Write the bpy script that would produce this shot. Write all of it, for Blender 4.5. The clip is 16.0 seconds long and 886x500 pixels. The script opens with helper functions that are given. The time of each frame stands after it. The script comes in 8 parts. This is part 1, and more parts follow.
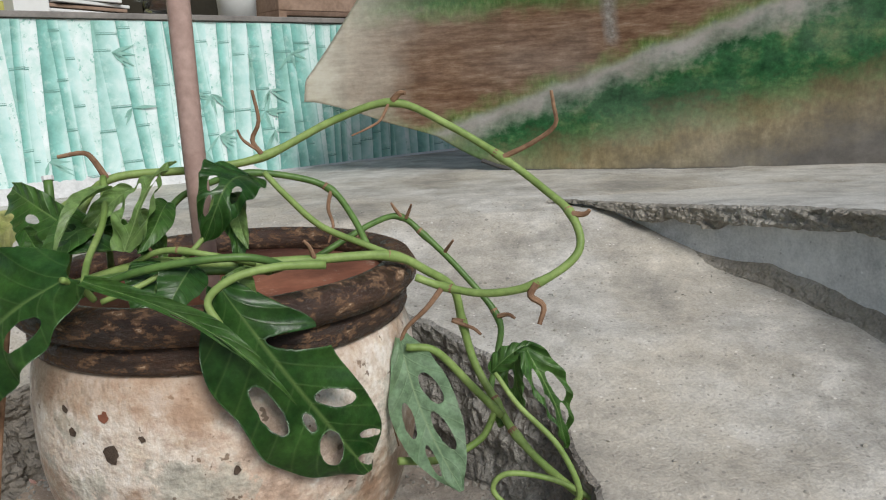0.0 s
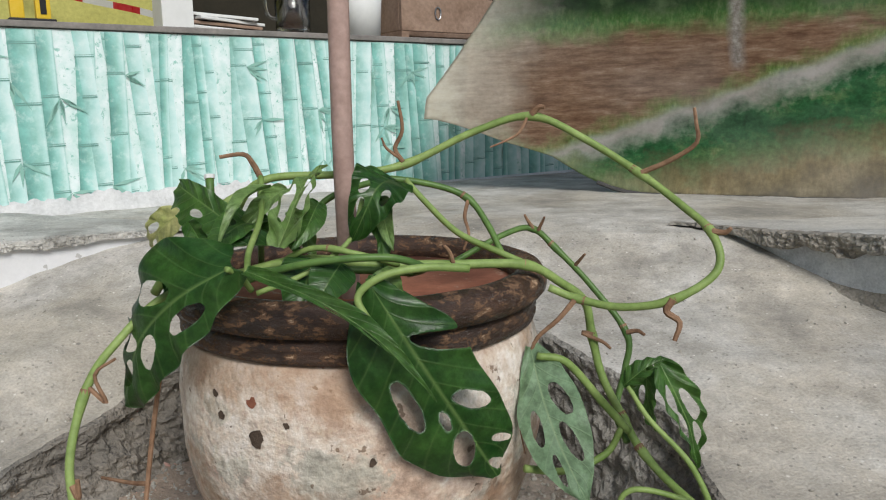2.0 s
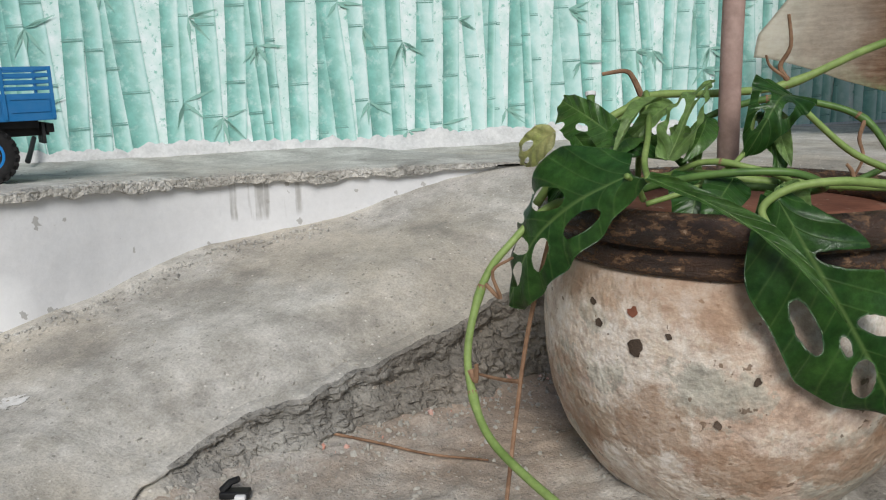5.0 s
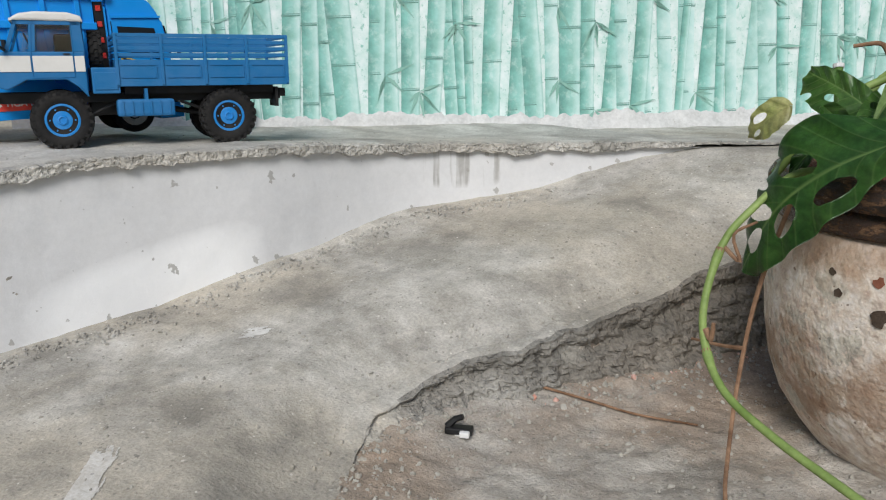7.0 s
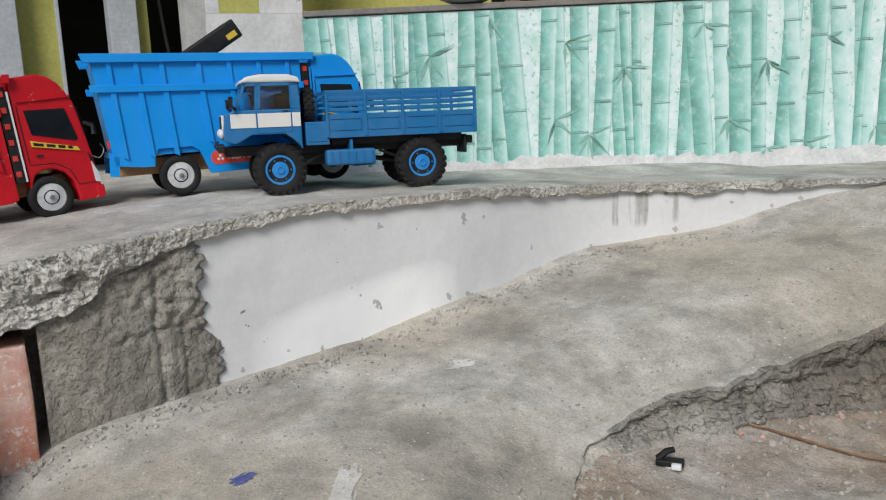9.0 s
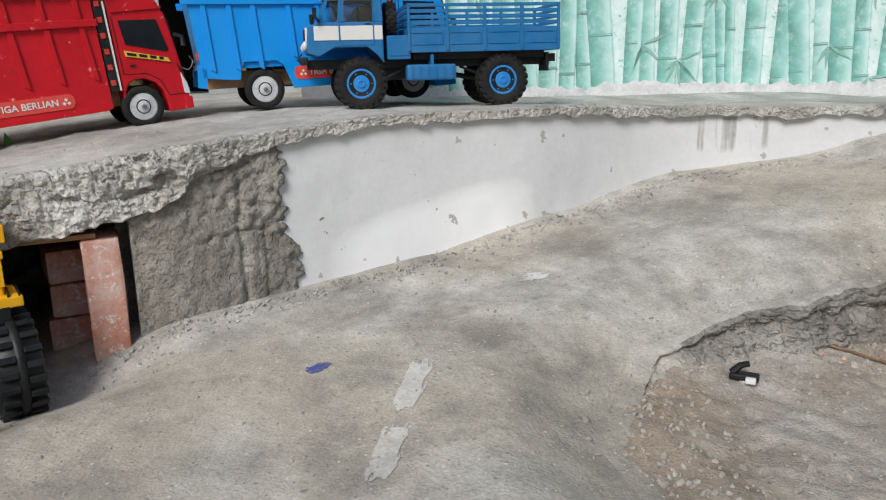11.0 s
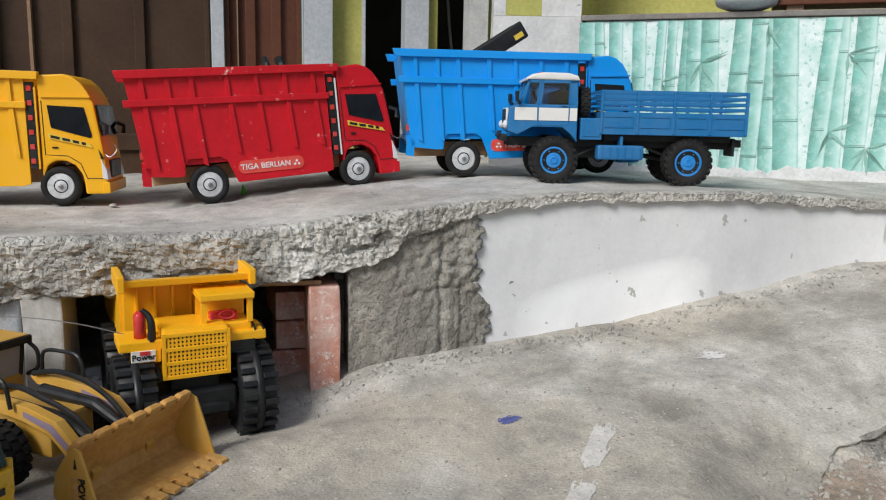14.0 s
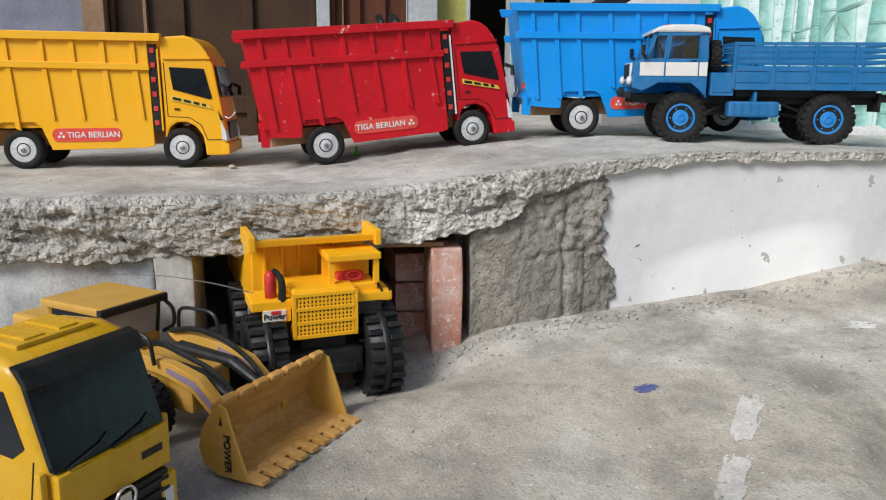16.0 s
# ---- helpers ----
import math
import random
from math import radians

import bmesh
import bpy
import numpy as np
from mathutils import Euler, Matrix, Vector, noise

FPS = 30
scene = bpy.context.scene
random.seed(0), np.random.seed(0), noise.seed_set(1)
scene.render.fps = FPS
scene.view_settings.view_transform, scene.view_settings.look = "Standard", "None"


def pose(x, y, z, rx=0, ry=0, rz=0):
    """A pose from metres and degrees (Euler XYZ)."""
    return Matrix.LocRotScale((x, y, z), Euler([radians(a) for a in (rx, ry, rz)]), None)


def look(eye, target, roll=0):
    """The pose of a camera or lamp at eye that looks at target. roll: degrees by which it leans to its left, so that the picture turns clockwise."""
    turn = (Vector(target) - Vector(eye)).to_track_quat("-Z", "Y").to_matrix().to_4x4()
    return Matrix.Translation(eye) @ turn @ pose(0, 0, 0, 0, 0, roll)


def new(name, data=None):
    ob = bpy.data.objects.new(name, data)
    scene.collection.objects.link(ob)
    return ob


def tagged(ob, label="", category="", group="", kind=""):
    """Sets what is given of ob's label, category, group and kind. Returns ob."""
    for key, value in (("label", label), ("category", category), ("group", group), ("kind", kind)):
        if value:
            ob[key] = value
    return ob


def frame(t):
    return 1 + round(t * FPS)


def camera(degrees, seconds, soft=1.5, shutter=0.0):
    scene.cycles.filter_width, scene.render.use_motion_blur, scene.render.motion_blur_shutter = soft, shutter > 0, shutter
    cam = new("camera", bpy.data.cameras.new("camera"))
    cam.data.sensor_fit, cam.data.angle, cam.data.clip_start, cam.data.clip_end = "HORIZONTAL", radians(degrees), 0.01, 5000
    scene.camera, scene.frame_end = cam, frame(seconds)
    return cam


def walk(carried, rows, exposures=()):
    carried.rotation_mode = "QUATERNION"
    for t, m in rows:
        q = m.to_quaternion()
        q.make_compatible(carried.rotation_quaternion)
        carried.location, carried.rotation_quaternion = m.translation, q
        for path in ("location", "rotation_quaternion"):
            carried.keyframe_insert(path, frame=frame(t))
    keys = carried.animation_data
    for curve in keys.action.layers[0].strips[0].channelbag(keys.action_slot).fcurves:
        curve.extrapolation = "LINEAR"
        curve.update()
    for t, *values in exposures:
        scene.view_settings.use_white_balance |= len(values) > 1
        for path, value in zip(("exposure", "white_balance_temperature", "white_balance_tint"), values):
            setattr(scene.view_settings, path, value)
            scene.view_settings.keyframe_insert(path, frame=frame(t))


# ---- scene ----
cam = camera(58.7, 16.0, 1.15)
PATH = [
    (0, (0.104, 0.006, 0.51), (0.077, 1.962, 0.097), -2.7),
    (0.5, (0.095, 0.002, 0.501), (0.002, 1.96, 0.105), -2.9),
    (1, (0.081, -0.001, 0.494), (-0.069, 1.956, 0.109), -2.6),
    (1.5, (0.073, -0.004, 0.494), (-0.13, 1.951, 0.123), -2.2),
    (2, (0.067, -0.012, 0.501), (-0.191, 1.941, 0.155), -1.2),
    (2.5, (0.049, -0.024, 0.505), (-0.292, 1.919, 0.176), -0.6),
    (3, (0.041, -0.028, 0.497), (-0.369, 1.902, 0.17), -1.0),
    (3.5, (0.028, -0.024, 0.475), (-0.436, 1.892, 0.134), -1.6),
    (4, (0.013, -0.029, 0.468), (-0.561, 1.849, 0.084), -2.2),
    (4.5, (-0.002, -0.039, 0.463), (-0.726, 1.779, 0.048), -2.4),
    (5, (-0.024, -0.058, 0.466), (-0.902, 1.688, 0.043), -1.9),
    (7.5, (-0.089, -0.158, 0.442), (-1.271, 1.396, 0.01), -0.7),
    (8, (-0.094, -0.172, 0.441), (-1.32, 1.357, 0.043), -1.4),
    (8.5, (-0.098, -0.215, 0.454), (-1.447, 1.222, 0.112), -2.2),
    (9, (-0.117, -0.241, 0.455), (-1.526, 1.14, 0.122), -2.3),
    (11.5, (-0.107, -0.253, 0.403), (-1.677, 0.894, -0.066), -1.5),
    (12, (-0.097, -0.28, 0.415), (-1.737, 0.777, -0.024), -1.4),
    (12.5, (-0.069, -0.295, 0.418), (-1.753, 0.707, 0.017), -1.1),
    (13, (-0.07, -0.327, 0.432), (-1.789, 0.626, 0.063), -1.0),
    (13.5, (-0.069, -0.334, 0.435), (-1.806, 0.594, 0.088), -0.2),
    (14, (-0.065, -0.345, 0.446), (-1.81, 0.578, 0.123), 1.2),
    (14.5, (-0.097, -0.346, 0.443), (-1.859, 0.541, 0.114), 1.4),
    (15, (-0.108, -0.369, 0.429), (-1.894, 0.45, 0.054), 1.5),
    (15.5, (-0.111, -0.369, 0.434), (-1.91, 0.407, 0.03), 1.0),
    (16, (-0.112, -0.384, 0.437), (-1.927, 0.345, 0.022), 0.5),
]
walk(cam, [(t, look(eye, target, roll)) for t, eye, target, roll in PATH], ((0, 0.14), (3, 0.06), (5, -0.02), (8, 0.03), (9, -0.04), (12.5, 0.16), (14.5, 0.19), (16, 0.27)))

# ---- light: overcast daylight from the open side behind the camera ----
world = bpy.data.worlds.new("sky")
scene.world = world
world.use_nodes = True
wn, wl = world.node_tree.nodes, world.node_tree.links
sky = wn.new("ShaderNodeTexSky")
sky.sky_type, sky.sun_disc = "NISHITA", False
sky.sun_elevation, sky.sun_rotation = radians(52), radians(150)
sky.air_density, sky.dust_density = 1.3, 2.0
wl.new(sky.outputs[0], wn["Background"].inputs[0])
wn["Background"].inputs[1].default_value = 0.078
sun = new("sun", bpy.data.lights.new("sun", "SUN"))
sun.data.energy, sun.data.angle, sun.data.color = 2.55, radians(24), (1.0, 0.985, 0.955)
sun.matrix_world = look((0.9, -2.3, 2.7), (-0.6, 0.5, 0.2))


# ---- materials ----
def material(name, rough=0.7, metal=0.0):
    m = bpy.data.materials.new(name)
    m.use_nodes = True
    b = m.node_tree.nodes["Principled BSDF"]
    b.inputs["Roughness"].default_value, b.inputs["Metallic"].default_value = rough, metal
    return m, m.node_tree.nodes, m.node_tree.links, b


def coords(nodes, links, scale=(1, 1, 1), kind="Object"):
    tc, mp = nodes.new("ShaderNodeTexCoord"), nodes.new("ShaderNodeMapping")
    mp.inputs["Scale"].default_value = scale
    links.new(tc.outputs[kind], mp.inputs[0])
    return mp.outputs[0]


def noise_node(nodes, links, vec, scale, detail=6, rough=0.6):
    n = nodes.new("ShaderNodeTexNoise")
    n.inputs["Scale"].default_value, n.inputs["Detail"].default_value, n.inputs["Roughness"].default_value = scale, detail, rough
    links.new(vec, n.inputs["Vector"])
    return n.outputs["Fac"]


def ramp(nodes, links, fac, stops):
    r = nodes.new("ShaderNodeValToRGB")
    el = r.color_ramp.elements
    while len(el) < len(stops):
        el.new(0.5)
    for e, (p, c) in zip(el, stops):
        e.position = p
        e.color = (c, c, c, 1) if isinstance(c, (int, float)) else (*c, 1)
    links.new(fac, r.inputs[0])
    return r.outputs[0]


def mix(nodes, links, fac, a, b, blend="MIX"):
    n = nodes.new("ShaderNodeMix")
    n.data_type, n.blend_type = "RGBA", blend
    for sock, v in ((n.inputs[0], fac), (n.inputs[6], a), (n.inputs[7], b)):
        if isinstance(v, (int, float)):
            sock.default_value = v
        elif isinstance(v, tuple):
            sock.default_value = (*v, 1)
        else:
            links.new(v, sock)
    return n.outputs[2]


def bump(nodes, links, bsdf, height, strength, dist):
    n = nodes.new("ShaderNodeBump")
    n.inputs["Strength"].default_value, n.inputs["Distance"].default_value = strength, dist
    links.new(height, n.inputs["Height"])
    links.new(n.outputs[0], bsdf.inputs["Normal"])


def mottled(name, a, b, rough=0.8, big=9, fine=160, relief=0.0015, spots=None, spot_at=0.68, metal=0.0, amount=0.35):
    """A surface of two tones at a large scale, fine grain on top, relief, and sparse spots of a third tone."""
    m, n, l, s = material(name, rough, metal)
    v = coords(n, l)
    s.inputs["Specular IOR Level"].default_value = 0.25
    large, small = noise_node(n, l, v, big, 5), noise_node(n, l, v, fine, 8, 0.7)
    col = mix(n, l, ramp(n, l, large, ((0.3, 0.0), (0.7, 1.0))), a, b)
    col = mix(n, l, amount, col, ramp(n, l, small, ((0.25, 0.25), (0.75, 0.9))), "OVERLAY")
    if spots:
        sp = noise_node(n, l, v, big * 3.3, 7, 0.75)
        col = mix(n, l, ramp(n, l, sp, ((spot_at, 0.0), (spot_at + 0.06, 1.0))), col, spots)
    l.new(col, s.inputs["Base Color"])
    if relief:
        bump(n, l, s, mix(n, l, 0.5, small, large), 0.6, relief)
    return m


def plain(name, colour, rough=0.45, metal=0.0, wear=0.12, scale=60):
    """Paint or plastic with slight dust and unevenness."""
    m, n, l, s = material(name, rough, metal)
    v = coords(n, l)
    f = noise_node(n, l, v, scale, 6, 0.65)
    s.inputs["Specular IOR Level"].default_value = 0.32
    dark = tuple(c * (1 - wear) for c in colour)
    dust = tuple(c * (1 - wear) + 0.35 * wear for c in colour)
    l.new(mix(n, l, ramp(n, l, f, ((0.35, 0.0), (0.65, 1.0))), dark, dust), s.inputs["Base Color"])
    l.new(ramp(n, l, f, ((0.3, max(rough - 0.1, 0.05)), (0.7, min(rough + 0.15, 1.0)))), s.inputs["Roughness"])
    return m


def concrete(name, dark, light, stain, speck=1.0, relief=0.003, stain_at=0.52, chunk=0.0):
    """Weathered cement: broad brown stains, damp blotches, grain, sparse dark and light specks, pits."""
    m, n, l, s = material(name, 0.93)
    v = coords(n, l)
    broad, mid = noise_node(n, l, v, 3.2, 7, 0.58), noise_node(n, l, v, 17, 6, 0.62)
    fine, grain = noise_node(n, l, v, 75, 6, 0.66), noise_node(n, l, v, 330, 3, 0.6)
    col = mix(n, l, ramp(n, l, mid, ((0.38, 0.0), (0.62, 1.0))), dark, light)
    col = mix(n, l, ramp(n, l, broad, ((stain_at - 0.06, 0.0), (stain_at + 0.06, 0.85))), col, stain)
    damp = noise_node(n, l, v, 6.5, 7, 0.64)
    col = mix(n, l, ramp(n, l, damp, ((0.52, 0.0), (0.66, 0.7))), col, tuple(c * 0.6 for c in dark))
    col = mix(n, l, 0.28, col, ramp(n, l, fine, ((0.32, 0.3), (0.5, 0.5), (0.68, 0.7))), "OVERLAY")
    col = mix(n, l, 0.34, col, ramp(n, l, grain, ((0.3, 0.25), (0.5, 0.5), (0.7, 0.75))), "OVERLAY")
    trowel = noise_node(n, l, coords(n, l, (5, 11, 5)), 1.0, 8, 0.62)
    col = mix(n, l, 0.5, col, ramp(n, l, trowel, ((0.34, 0.32), (0.5, 0.5), (0.66, 0.66))), "OVERLAY")

    def specks(scale, share, size, tone, fac):
        """Small spots in some cells of a scattered pattern."""
        w = n.new("ShaderNodeTexVoronoi")
        w.inputs["Scale"].default_value = scale
        l.new(v, w.inputs["Vector"])
        near = ramp(n, l, w.outputs["Distance"], ((size, fac), (size * 1.5, 0.0)))
        some = ramp(n, l, w.outputs["Color"], ((1 - share - 0.01, 0.0), (1 - share, 1.0)))
        return mix(n, l, mix(n, l, near, (0.0, 0.0, 0.0), some), col, tone)

    if speck:
        col = specks(190, 0.2 * speck, 0.24, tuple(c * 0.5 for c in dark), 0.6)
        col = specks(210, 0.12 * speck, 0.24, tuple(min(1, c * 1.35) for c in light), 0.7)
        col = specks(46, 0.12 * speck, 0.10, tuple(c * 0.45 for c in dark), 0.7)
    l.new(col, s.inputs["Base Color"])
    high = mix(n, l, 0.35, mix(n, l, 0.5, fine, mid), grain)
    if chunk:
        worm = noise_node(n, l, v, 120, 4, 0.55)
        high = mix(n, l, chunk, high, ramp(n, l, worm, ((0.40, 0.0), (0.47, 0.7), (0.62, 1.0))))
    bump(n, l, s, high, 0.9, relief)
    return m


M_ROAD = concrete("road_concrete", (0.35, 0.333, 0.294), (0.522, 0.501, 0.458), (0.43, 0.390, 0.323), 1.0, 0.004)
M_LEDGE = concrete("ledge_concrete", (0.39, 0.38, 0.35), (0.54, 0.53, 0.495), (0.47, 0.445, 0.395), 0.7, 0.003)
M_MORTAR = concrete("rough_mortar", (0.38, 0.365, 0.33), (0.585, 0.565, 0.52), (0.475, 0.445, 0.395), 0.7, 0.009, 0.55, 0.45)
M_DARKMORTAR = concrete("dark_mortar", (0.225, 0.21, 0.18), (0.36, 0.34, 0.30), (0.29, 0.26, 0.215), 0.5, 0.008, 0.5, 0.3)
M_BLOCK = concrete("grey_block_paint", (0.47, 0.49, 0.51), (0.62, 0.635, 0.65), (0.54, 0.55, 0.56), 0.6, 0.002)
M_PLASTER = mottled("white_plaster_skirt", (0.47, 0.475, 0.47), (0.64, 0.64, 0.63), 0.85, 25, 150, 0.003, (0.42, 0.41, 0.38), 0.62)
M_RUBBLE = concrete("rubble_dirt", (0.29, 0.265, 0.23), (0.46, 0.43, 0.385), (0.36, 0.275, 0.205), 1.0, 0.006, 0.5)
M_PEBBLE = mottled("pebbles", (0.25, 0.235, 0.205), (0.45, 0.43, 0.38), 0.9, 60, 200, 0.001)
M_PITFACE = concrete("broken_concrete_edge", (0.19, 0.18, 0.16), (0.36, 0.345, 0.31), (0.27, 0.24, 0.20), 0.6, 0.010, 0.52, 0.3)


def wall_paint():
    """Chalky white paint: a soft pool of light painted in low down, specks, chips, and drips under the lip at one
    stretch.
    """
    m, n, l, s = material("white_wall_paint", 0.75)
    v = coords(n, l)
    sep = n.new("ShaderNodeSeparateXYZ")
    l.new(v, sep.inputs[0])
    mid, fine, chip = noise_node(n, l, v, 9, 6, 0.6), noise_node(n, l, v, 120, 8, 0.75), noise_node(n, l, v, 48, 3, 0.5)
    col = mix(n, l, ramp(n, l, mid, ((0.3, 0.0), (0.7, 1.0))), (0.63, 0.632, 0.64), (0.71, 0.712, 0.718))

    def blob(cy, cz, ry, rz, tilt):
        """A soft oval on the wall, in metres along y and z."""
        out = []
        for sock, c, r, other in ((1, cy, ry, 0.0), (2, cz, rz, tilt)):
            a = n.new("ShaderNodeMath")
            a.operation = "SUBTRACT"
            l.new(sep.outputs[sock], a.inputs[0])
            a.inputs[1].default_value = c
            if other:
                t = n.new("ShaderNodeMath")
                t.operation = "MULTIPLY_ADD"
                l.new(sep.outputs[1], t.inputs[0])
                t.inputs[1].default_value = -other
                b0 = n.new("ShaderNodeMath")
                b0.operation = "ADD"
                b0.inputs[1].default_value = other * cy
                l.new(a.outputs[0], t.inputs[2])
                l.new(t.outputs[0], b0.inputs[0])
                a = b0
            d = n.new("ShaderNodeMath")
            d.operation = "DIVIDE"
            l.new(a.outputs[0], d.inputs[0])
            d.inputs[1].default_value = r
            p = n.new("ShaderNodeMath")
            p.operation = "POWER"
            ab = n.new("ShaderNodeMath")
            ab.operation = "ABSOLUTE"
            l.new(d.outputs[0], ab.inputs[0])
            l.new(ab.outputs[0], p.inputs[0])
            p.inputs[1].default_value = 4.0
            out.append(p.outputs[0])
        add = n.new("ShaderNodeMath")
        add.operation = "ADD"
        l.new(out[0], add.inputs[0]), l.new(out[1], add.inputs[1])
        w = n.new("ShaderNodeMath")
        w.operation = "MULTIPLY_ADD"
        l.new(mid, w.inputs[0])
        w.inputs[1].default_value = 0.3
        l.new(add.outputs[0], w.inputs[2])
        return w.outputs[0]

    # bright patch of light on the wall, put into the paint colour
    painted_glow = ramp(n, l, blob(0.415, 0.168, 0.158, 0.072, 0.22), ((0.30, 1.0), (1.05, 0.0)))
    col = mix(n, l, painted_glow, col, (0.86, 0.865, 0.87))
    col = mix(n, l, ramp(n, l, chip, ((0.69, 0.0), (0.705, 0.8))), col, (0.36, 0.35, 0.33))
    mp = n.new("ShaderNodeMapping")
    mp.inputs["Scale"].default_value = (60, 60, 5)
    l.new(v, mp.inputs[0])
    drip = noise_node(n, l, mp.outputs[0], 1.0, 3, 0.5)
    here = ramp(n, l, blob(0.865, 0.31, 0.05, 0.045, 0.0), ((0.5, 1.0), (1.1, 0.0)))
    gate = mix(n, l, here, (0.0, 0.0, 0.0), ramp(n, l, drip, ((0.52, 0.0), (0.6, 0.75))))
    col = mix(n, l, gate, col, (0.33, 0.32, 0.30))
    col = mix(n, l, 0.25, col, ramp(n, l, fine, ((0.3, 0.3), (0.7, 0.7))), "OVERLAY")
    l.new(col, s.inputs["Base Color"])
    bump(n, l, s, mix(n, l, 0.4, fine, chip), 0.6, 0.0015)
    return m


M_WHITE = wall_paint()


# ---- mesh helpers ----
def part(name, bm, mat, parent=None, label="", smooth=False):
    me = bpy.data.meshes.new(name)
    bm.to_mesh(me)
    bm.free()
    for m in mat if isinstance(mat, (list, tuple)) else (mat,):
        me.materials.append(m)
    if smooth:
        me.shade_smooth()
    ob = new(name, me)
    if parent:
        ob.parent = parent
    if label:
        ob["label"] = label
    return ob


def box(bm, x0, x1, y0, y1, z0, z1, bevel=0.0):
    r = bmesh.ops.create_cube(bm, size=1.0, matrix=Matrix.Translation(((x0 + x1) / 2, (y0 + y1) / 2, (z0 + z1) / 2)) @ Matrix.Diagonal((x1 - x0, y1 - y0, z1 - z0, 1)))
    if bevel:
        es = list({e for v in r["verts"] for e in v.link_edges})
        bmesh.ops.bevel(bm, geom=es, offset=bevel, segments=2, affect="EDGES", profile=0.6)
    return r["verts"]


def boxed(x0, x1, y0, y1, z0, z1, bevel=0.0):
    bm = bmesh.new()
    box(bm, x0, x1, y0, y1, z0, z1, bevel)
    return bm


def lathe(profile, seg=48, bm=None, m=None):
    """Turns (radius, z) points round the z axis."""
    bm = bm or bmesh.new()
    rings = []
    for r, z in profile:
        rings.append([bm.verts.new((r * math.cos(2 * math.pi * k / seg), r * math.sin(2 * math.pi * k / seg), z)) for k in range(seg)])
    for a, b in zip(rings, rings[1:]):
        for k in range(seg):
            bm.faces.new((a[k], a[(k + 1) % seg], b[(k + 1) % seg], b[k]))
    for ring, flip in ((rings[0], True), (rings[-1], False)):
        if (ring[0].co - ring[seg // 2].co).length > 1e-5:
            bm.faces.new(ring[::-1] if flip else ring)
    if m:
        bmesh.ops.transform(bm, matrix=m, verts=[v for ring in rings for v in ring])
    return bm


def prism(outline, y0, y1, bm=None, bevel=0.0):
    """An outline in x and z, extruded from y0 to y1."""
    bm = bm or bmesh.new()
    a = [bm.verts.new((x, y0, z)) for x, z in outline]
    b = [bm.verts.new((x, y1, z)) for x, z in outline]
    fs = [bm.faces.new(a), bm.faces.new(b[::-1])]
    n = len(a)
    for k in range(n):
        fs.append(bm.faces.new((a[k], b[k], b[(k + 1) % n], a[(k + 1) % n])))
    bmesh.ops.recalc_face_normals(bm, faces=fs)
    if bevel:
        bmesh.ops.bevel(bm, geom=list({e for f in fs for e in f.edges}), offset=bevel, segments=2, affect="EDGES", profile=0.6)
    return bm


def spline(points, per=8):
    """A smooth line through points."""
    p = [Vector(q) for q in points]
    p = [2 * p[0] - p[1]] + p + [2 * p[-1] - p[-2]]
    out = []
    for k in range(1, len(p) - 2):
        for j in range(per):
            t = j / per
            a, b, c, d = p[k - 1 : k + 3]
            out.append(0.5 * (2 * b + (c - a) * t + (2 * a - 5 * b + 4 * c - d) * t * t + (3 * b - a - 3 * c + d) * t**3))
    return out + [p[-2]]


def tube(points, r0, r1=None, seg=8, bm=None, knots=()):
    """A round stem along points, from radius r0 to r1, with swollen knots at some shares of its length."""
    bm = bm or bmesh.new()
    r1 = r0 if r1 is None else r1
    rings, side = [], None
    n = len(points)
    for k, p in enumerate(points):
        d = (points[min(k + 1, n - 1)] - points[max(k - 1, 0)]).normalized()
        side = (side - d * side.dot(d)).normalized() if side else d.orthogonal().normalized()
        up = d.cross(side)
        s = k / (n - 1)
        r = (r0 + (r1 - r0) * s) * (1 + 0.3 * sum(math.exp(-((s - q) * n / 1.2) ** 2) for q in knots))
        rings.append([bm.verts.new(p + r * (side * math.cos(2 * math.pi * j / seg) + up * math.sin(2 * math.pi * j / seg))) for j in range(seg)])
    for a, b in zip(rings, rings[1:]):
        for j in range(seg):
            bm.faces.new((a[j], a[(j + 1) % seg], b[(j + 1) % seg], b[j]))
    bm.faces.new(rings[0][::-1]), bm.faces.new(rings[-1])
    return bm


def fbm(x, y, z=0.0, octaves=4):
    return noise.fractal((x, y, z), 0.9, 2.1, octaves)


def knot(table, v):
    xs, ys = zip(*table)
    return np.interp(v, xs, ys)


def smooth01(a, b, v):
    t = np.clip((v - a) / (b - a), 0, 1)
    return t * t * (3 - 2 * t)


# ---- the ground: a ramp that climbs to the ledge, and a broken pit for the pot ----
ROAD = ((-2.0, 0.07), (-0.4, 0.078), (-0.2, 0.086), (0.0, 0.102), (0.12, 0.121), (0.3, 0.14), (0.42, 0.155), (0.57, 0.192), (0.66, 0.204), (0.79, 0.236), (0.95, 0.268), (1.04, 0.302), (1.1, 0.328), (1.2, 0.335), (3, 0.34))
RIGHT = ((-2.0, 0.41), (0.2, 0.405), (0.58, 0.385), (0.77, 0.367), (0.918, 0.353), (1.05, 0.341), (1.2, 0.337), (3, 0.342))
LEDGE = ((-2.0, 0.29), (-0.4, 0.297), (-0.15, 0.299), (-0.02, 0.312), (0.07, 0.325), (0.2, 0.338), (0.36, 0.350), (0.6, 0.350), (0.8, 0.340), (1.0, 0.337), (1.2, 0.337), (3, 0.342))
